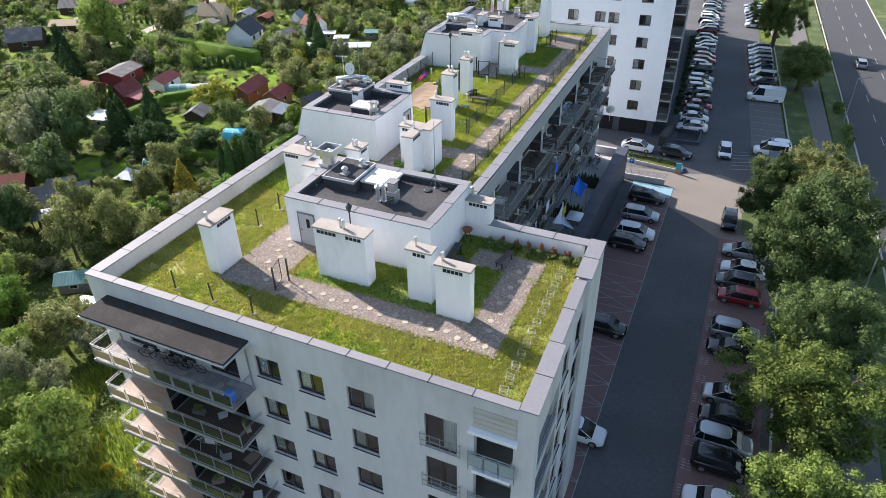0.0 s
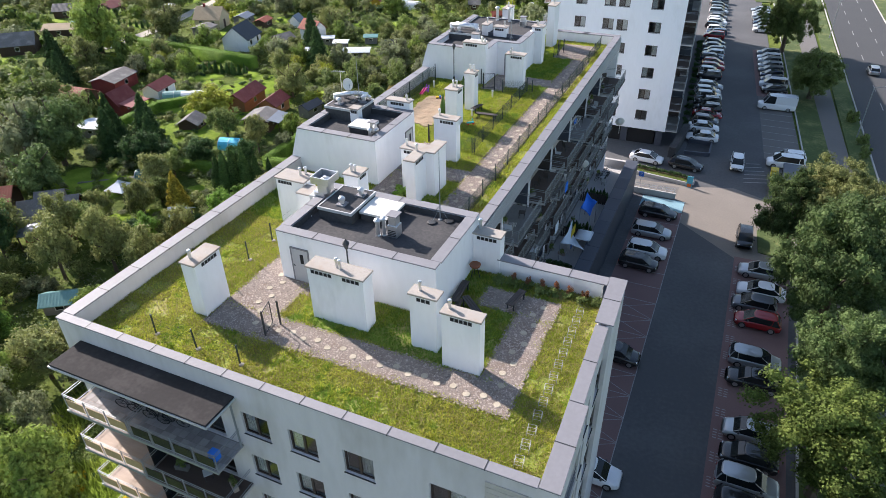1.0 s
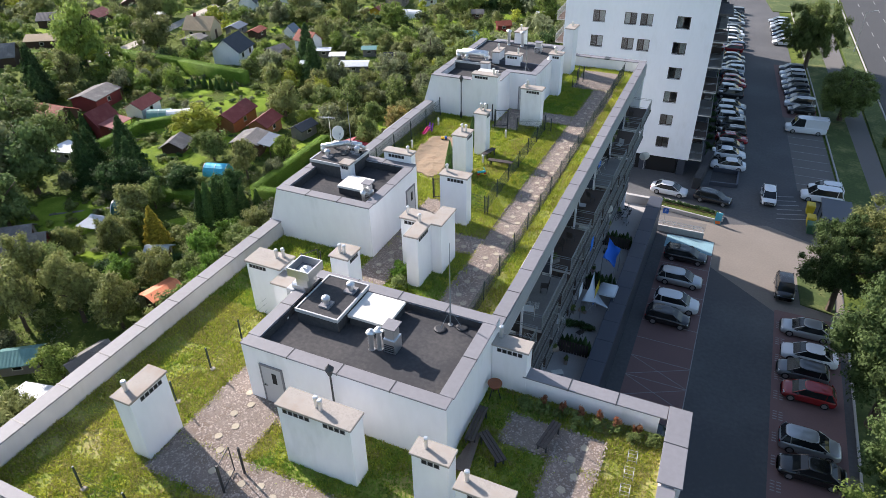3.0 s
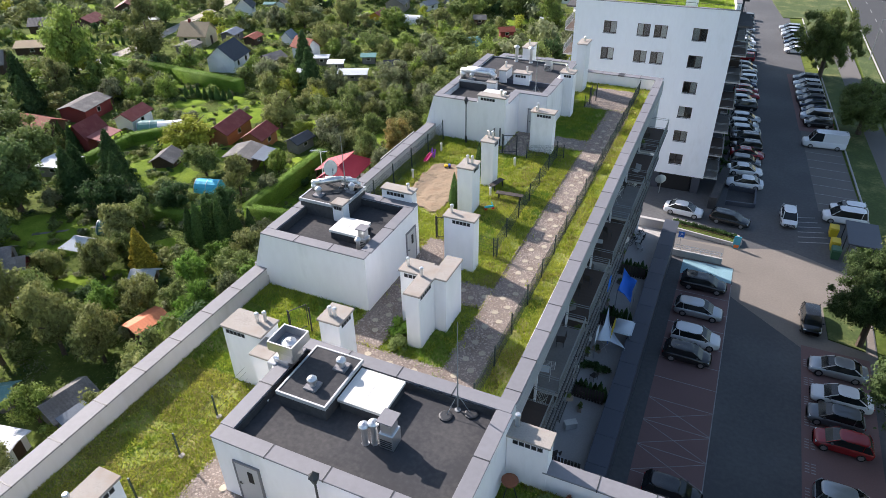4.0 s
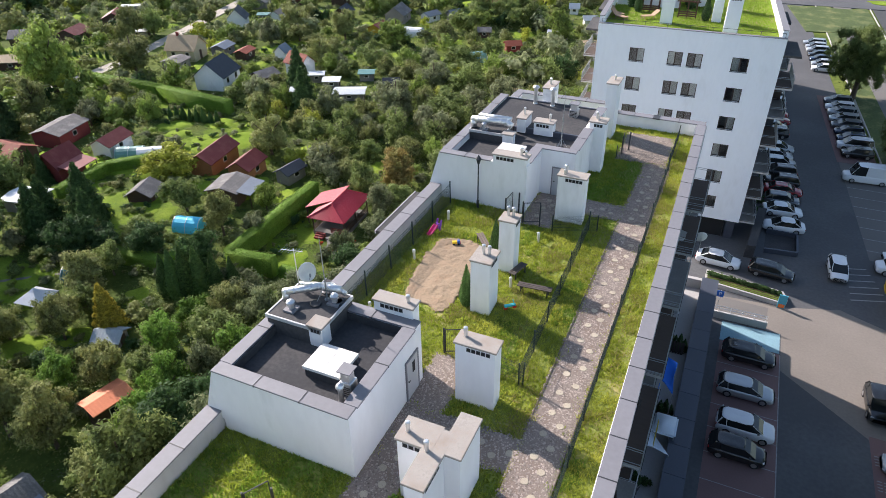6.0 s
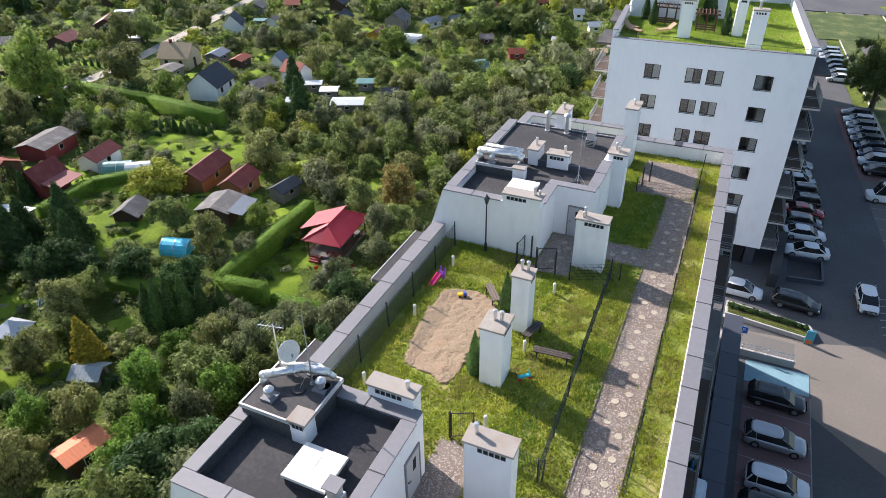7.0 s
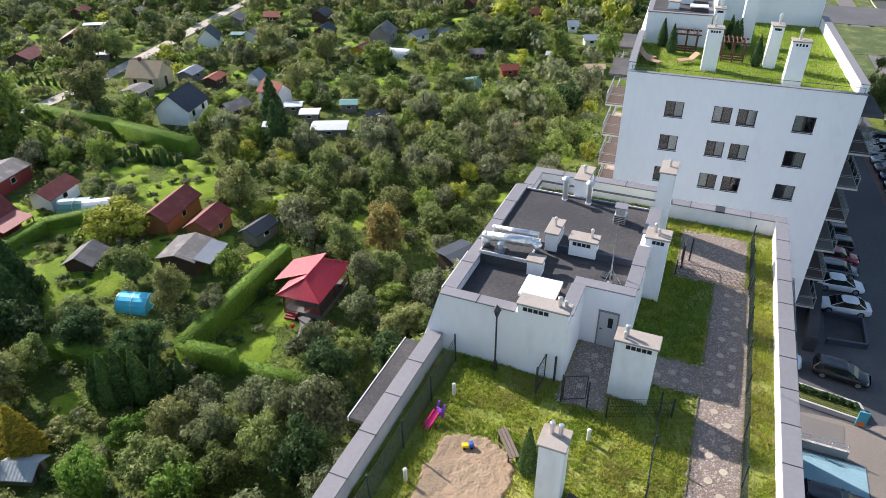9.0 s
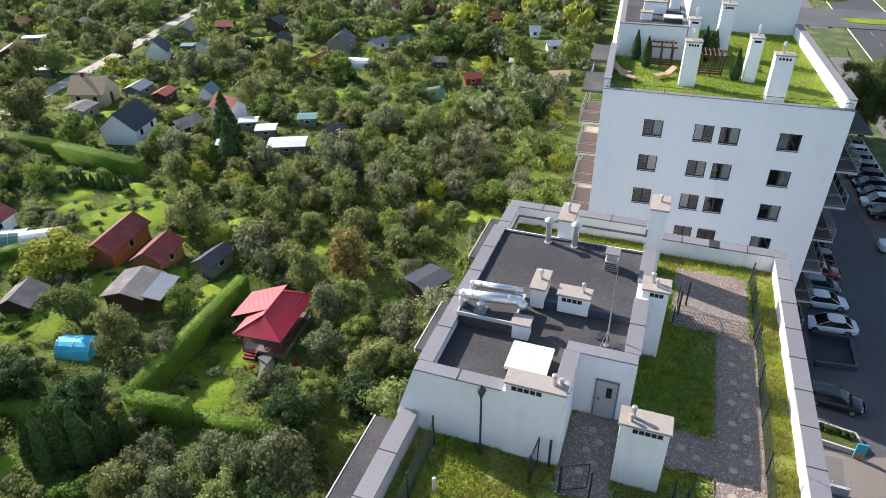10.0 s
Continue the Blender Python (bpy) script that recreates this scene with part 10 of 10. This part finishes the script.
def gate(x, y, r, w=1.0, h=1.4, label="dark steel garden gate frame standing open"):
    t = thing("garden_gate", (x, y, FLOOR), label, "gate", "garden gates")
    m = pose(x, y, FLOOR - 0.05, 0, 0, r)
    for s in (-1, 1):
        bm = B()
        box(bm, s * w / 2 - 0.035, s * w / 2 + 0.035, -0.035, 0.035, -0.1, h + 0.1)
        bm.transform(m)
        part("post", bm, M["dark_metal"], t)
    m2 = m @ pose(-w / 2, 0, 0, 0, 0, 25)
    bm = B()
    for p, q in (((0.06, 0, 0.1), (0.06, 0, h)), ((w - 0.05, 0, 0.1), (w - 0.05, 0, h)), ((0.06, 0, 0.1), (w - 0.05, 0, 0.1)), ((0.06, 0, h), (w - 0.05, 0, h))):
        tube(bm, m2 @ Vector(p), m2 @ Vector(q), 0.024)
    part("leaf_frame", bm, M["dark_metal"], t)
    bm = B()
    for i in range(9):
        u = 0.06 + (w - 0.11) * (i + 1) / 10
        tube(bm, m2 @ Vector((u, 0, 0.1)), m2 @ Vector((u, 0, h)), 0.004, 4)
    part("mesh", bm, M["fence_metal"], t)


gate(-18.85, 21.75, 80)
gate(-20.8, 44.9, 0)
gate(-22.6, 58.1, 60, 1.1)
gate(-21.2, 57.6, 0, 1.1)
gate(-23.7, 34.4, 35, 1.0)
gate(-18.0, 70.3, 70, 1.0)

# ---- benches, lights, plants and toys ----
def bench(x, y, r, L=1.6, back=False, z=FLOOR, label="dark timber bench with steel legs on the lawn"):
    t = thing("bench", (x, y, z), label, "bench", "benches")
    m = pose(x, y, z - 0.06, 0, 0, r)
    for k in range(3):
        bm = B()
        box(bm, -L / 2, L / 2, -0.2 + 0.14 * k, -0.08 + 0.14 * k, 0.44, 0.485)
        bm.transform(m)
        part("slat", bm, M["timber"] if label.startswith("pale") else M["dark_timber"], t)
    for s in (-1, 1):
        bm = B()
        for q in (-0.17, 0.17):
            box(bm, s * (L / 2 - 0.2) - 0.03, s * (L / 2 - 0.2) + 0.03, q - 0.03, q + 0.03, 0, 0.44)
        box(bm, s * (L / 2 - 0.2) - 0.03, s * (L / 2 - 0.2) + 0.03, -0.2, 0.2, 0.39, 0.438)
        bm.transform(m)
        part("leg", bm, M["dark_metal"], t)
    if back:
        for k in range(2):
            bm = B()
            box(bm, -L / 2, L / 2, 0.24 + 0.02 * k, 0.275 + 0.02 * k, 0.62 + 0.16 * k, 0.75 + 0.16 * k)
            bm.transform(m)
            part("back_slat", bm, M["dark_timber"], t)


bench(-18.85, 50.95, 4, 1.8)
bench(-20.2, 52.2, 75, 1.3)
bench(-23.0, 54.2, -52, 1.5, label="pale weathered plank bench beside the sandpit")
bench(-8.57, 28.35, 80, 1.5, False, label="dark timber bench on the gravel")
bench(-11.42, 27.75, 93, 1.9, label="dark timber bench beside a stair house wall")
bench(-10.42, 26.92, -42, 1.6, label="dark plank bench lying beside a wall")
t = thing("plank_pile", (-11.3, 26.6, FLOOR), "pile of dark weathered planks against the wall", "planks")
for k in range(5):
    bm = B()
    obox(bm, pose(-11.4 + 0.07 * k, 26.55, FLOOR - 0.03 + 0.03 * k, 0, 3 * k, 4 * k - 8), 0.22, 1.9, 0.05)
    part("plank", bm, M["timber"], t)
t = thing("barbecue", (-11.4, 29.9, FLOOR), "rusty brown round barbecue on legs", "barbecue")
bm = B()
rings(bm, Matrix.Translation((-11.4, 29.8, FLOOR + 0.55)), ((0.08, 0), (0.27, 0.1), (0.32, 0.22), (0.3, 0.24)), 14)
part("bowl", bm, mat("rusty_bowl", (0.22, 0.08, 0.04), 0.8), t)
for a in (0, 2.1, 4.2):
    bm = B()
    tube(bm, (-11.4 + 0.3 * math.cos(a), 29.8 + 0.3 * math.sin(a), FLOOR - 0.08), (-11.4 + 0.12 * math.cos(a), 29.8 + 0.12 * math.sin(a), FLOOR + 0.58), 0.02)
    part("leg", bm, M["dark_metal"], t)

M["frame_wire"] = mat("pale_wire", (0.42, 0.43, 0.39), 0.5, var=0.05, bump=0)
M["bollard"] = mat("cream_bollard", (0.66, 0.63, 0.55), 0.5, var=0.05, bump=0)
for x, y in ((-26.1, 56.2), (-26.1, 51.4), (-26.0, 46.2), (-20.2, 51.0), (-20.2, 55.9), (-20.2, 46.0)):
    t = thing("bollard_light", (x, y, FLOOR), "short cream bollard light in the grass", "bollard light", "bollard lights")
    bm = B()
    rings(bm, Matrix.Translation((x, y, FLOOR - 0.1)), ((0.075, 0), (0.075, 0.55)), 12)
    part("post", bm, M["bollard"], t)
    bm = B()
    rings(bm, Matrix.Translation((x, y, FLOOR + 0.45)), ((0.085, 0), (0.09, 0.12), (0.05, 0.17)), 12)
    part("cap", bm, M["white_metal"], t)
thuja(-21.8, 48.75, 2.5, z=FLOOR - 0.05, slim=2, kind="thuja", label="dense dark green thuja beside a chimney")
thuja(-22.0, 53.5, 2.5, z=FLOOR - 0.05, slim=2, kind="thuja", label="dense dark green thuja beside a chimney")
shrub("hedge", -19.2, 36.3, 0.75, z=FLOOR - 0.15, label="spreading green bush beside a chimney", group="roof shrubs")
shrub("green", -18.9, 35.4, 0.6, z=FLOOR - 0.15, label="spreading green bush beside a chimney", group="roof shrubs")
RUST = leafy("rust_red_leaves", (0.30, 0.13, 0.075), (0.22, 0.17, 0.07))
for k, x in enumerate((-9.3, -8.45, -7.7, -6.95, -6.25, -5.4)):
    t = put("potted_shrub", SHRUBS[k % 5], None, pose(x, 30.1, FLOOR + 0.28, 0, 0, 50 * k) @ Matrix.Diagonal((0.19 + 0.03 * (k % 3), 0.2, 0.42 + 0.06 * (k % 2), 1)))
    own(t, RUST)
    tagged(t, "rust-red young shrub in a row by the parapet", "shrub", "row of rust-red shrubs")
for k in range(8):
    shrub("green", -10.0 + 0.75 * k, 29.75 + 0.12 * (k % 3), 0.4, z=FLOOR - 0.1, label="low green border plant by the parapet", group="border plants")
for k in range(13):
    y = 18.9 + 0.82 * k
    t = thing("plant_frame", (-5.55, y, FLOOR), "small white wire plant frame in the grass strip", "plant frame", "row of plant frames")
    m = pose(-5.2 - 0.012 * k, y, FLOOR - 0.05, 0, 0, 6)
    for a in (-0.17, 0.17):
        for b in (-0.17, 0.17):
            bm = B()
            tube(bm, m @ Vector((a, b, 0)), m @ Vector((a, b, 0.4)), 0.009, 5)
            part("stake", bm, M["steel_grey"], t)
    for z in (0.2, 0.4):
        bm = B()
        for p, q in (((-0.17, -0.17), (0.17, -0.17)), ((0.17, -0.17), (0.17, 0.17)), ((0.17, 0.17), (-0.17, 0.17)), ((-0.17, 0.17), (-0.17, -0.17))):
            tube(bm, m @ Vector((*p, z)), m @ Vector((*q, z)), 0.009, 5)
        part("hoop", bm, M["frame_wire"], t)
TOY = {c: mat("toy_plastic_" + c, v, 0.35, var=0.03, bump=0) for c, v in (("pink", (0.75, 0.04, 0.22)), ("purple", (0.25, 0.07, 0.45)), ("yellow", (0.75, 0.5, 0.02)), ("blue", (0.03, 0.12, 0.5)), ("red", (0.6, 0.03, 0.02)), ("teal", (0.05, 0.45, 0.5)))}
t = thing("toy_slide", (-26.2, 54.6, FLOOR), "pink and purple plastic toddler slide by the fence", "toy slide")
m = pose(-26.25, 54.6, FLOOR - 0.05, 0, 0, -20) @ Matrix.Diagonal((0.75, 0.75, 0.85, 1))
bm = B()
obox(bm, m @ pose(0, -0.35, 0.18, 32, 0, 0), 0.36, 1.1, 0.05)
obox(bm, m @ pose(-0.18, -0.35, 0.2, 32, 0, 0), 0.05, 1.1, 0.14)
obox(bm, m @ pose(0.18, -0.35, 0.2, 32, 0, 0), 0.05, 1.1, 0.14)
part("chute", bm, TOY["pink"], t)
bm = B()
for s in (-0.2, 0.2):
    obox(bm, m @ pose(s, 0.3, 0, -12, 0, 0), 0.08, 0.14, 0.85)
for k in range(3):
    obox(bm, m @ pose(0, 0.34 - 0.04 * k, 0.15 + 0.2 * k), 0.4, 0.12, 0.04)
part("ladder", bm, TOY["purple"], t)
t = thing("toy_truck", (-24.5, 53.7, FLOOR), "yellow, red and blue plastic toy truck on the sand", "toy truck")
m = pose(-24.5, 53.7, FLOOR + 0.0, 0, 0, 30) @ Matrix.Diagonal((0.65, 0.65, 0.65, 1))
for nm, bx, c in (("bed", (-0.35, 0.08, -0.17, 0.17, 0.12, 0.32), "yellow"), ("cab", (0.1, 0.35, -0.16, 0.16, 0.1, 0.4), "blue"), ("bumper", (0.35, 0.42, -0.17, 0.17, 0.08, 0.2), "red")):
    bm = B()
    box(bm, *bx)
    bm.transform(m)
    part(nm, bm, TOY[c], t, bevel=0.02)
for x in (-0.22, 0.22):
    for s in (-1, 1):
        bm = B()
        rings(bm, m @ pose(x, s * 0.17, 0.09, 90, 0, 0), ((0.09, -0.03), (0.09, 0.03)), 10)
        part("wheel", bm, M["tyre"], t)
t = thing("toy_scooter", (-19.6, 49.2, FLOOR), "small turquoise and red plastic ride-on toy in the grass", "toy")
m = pose(-19.6, 49.2, FLOOR, 0, 0, 40)
bm = B()
obox(bm, m @ pose(0, 0, 0.15), 0.6, 0.16, 0.12)
obox(bm, m @ pose(0.25, 0, 0.2, 0, -15, 0), 0.06, 0.06, 0.35)
part("body", bm, TOY["teal"], t, bevel=0.02)
for x in (-0.22, 0.25):
    bm = B()
    rings(bm, m @ pose(x, 0, 0.1, 90, 0, 0), ((0.11, -0.05), (0.11, 0.05)), 10)
    part("wheel", bm, TOY["red"], t)
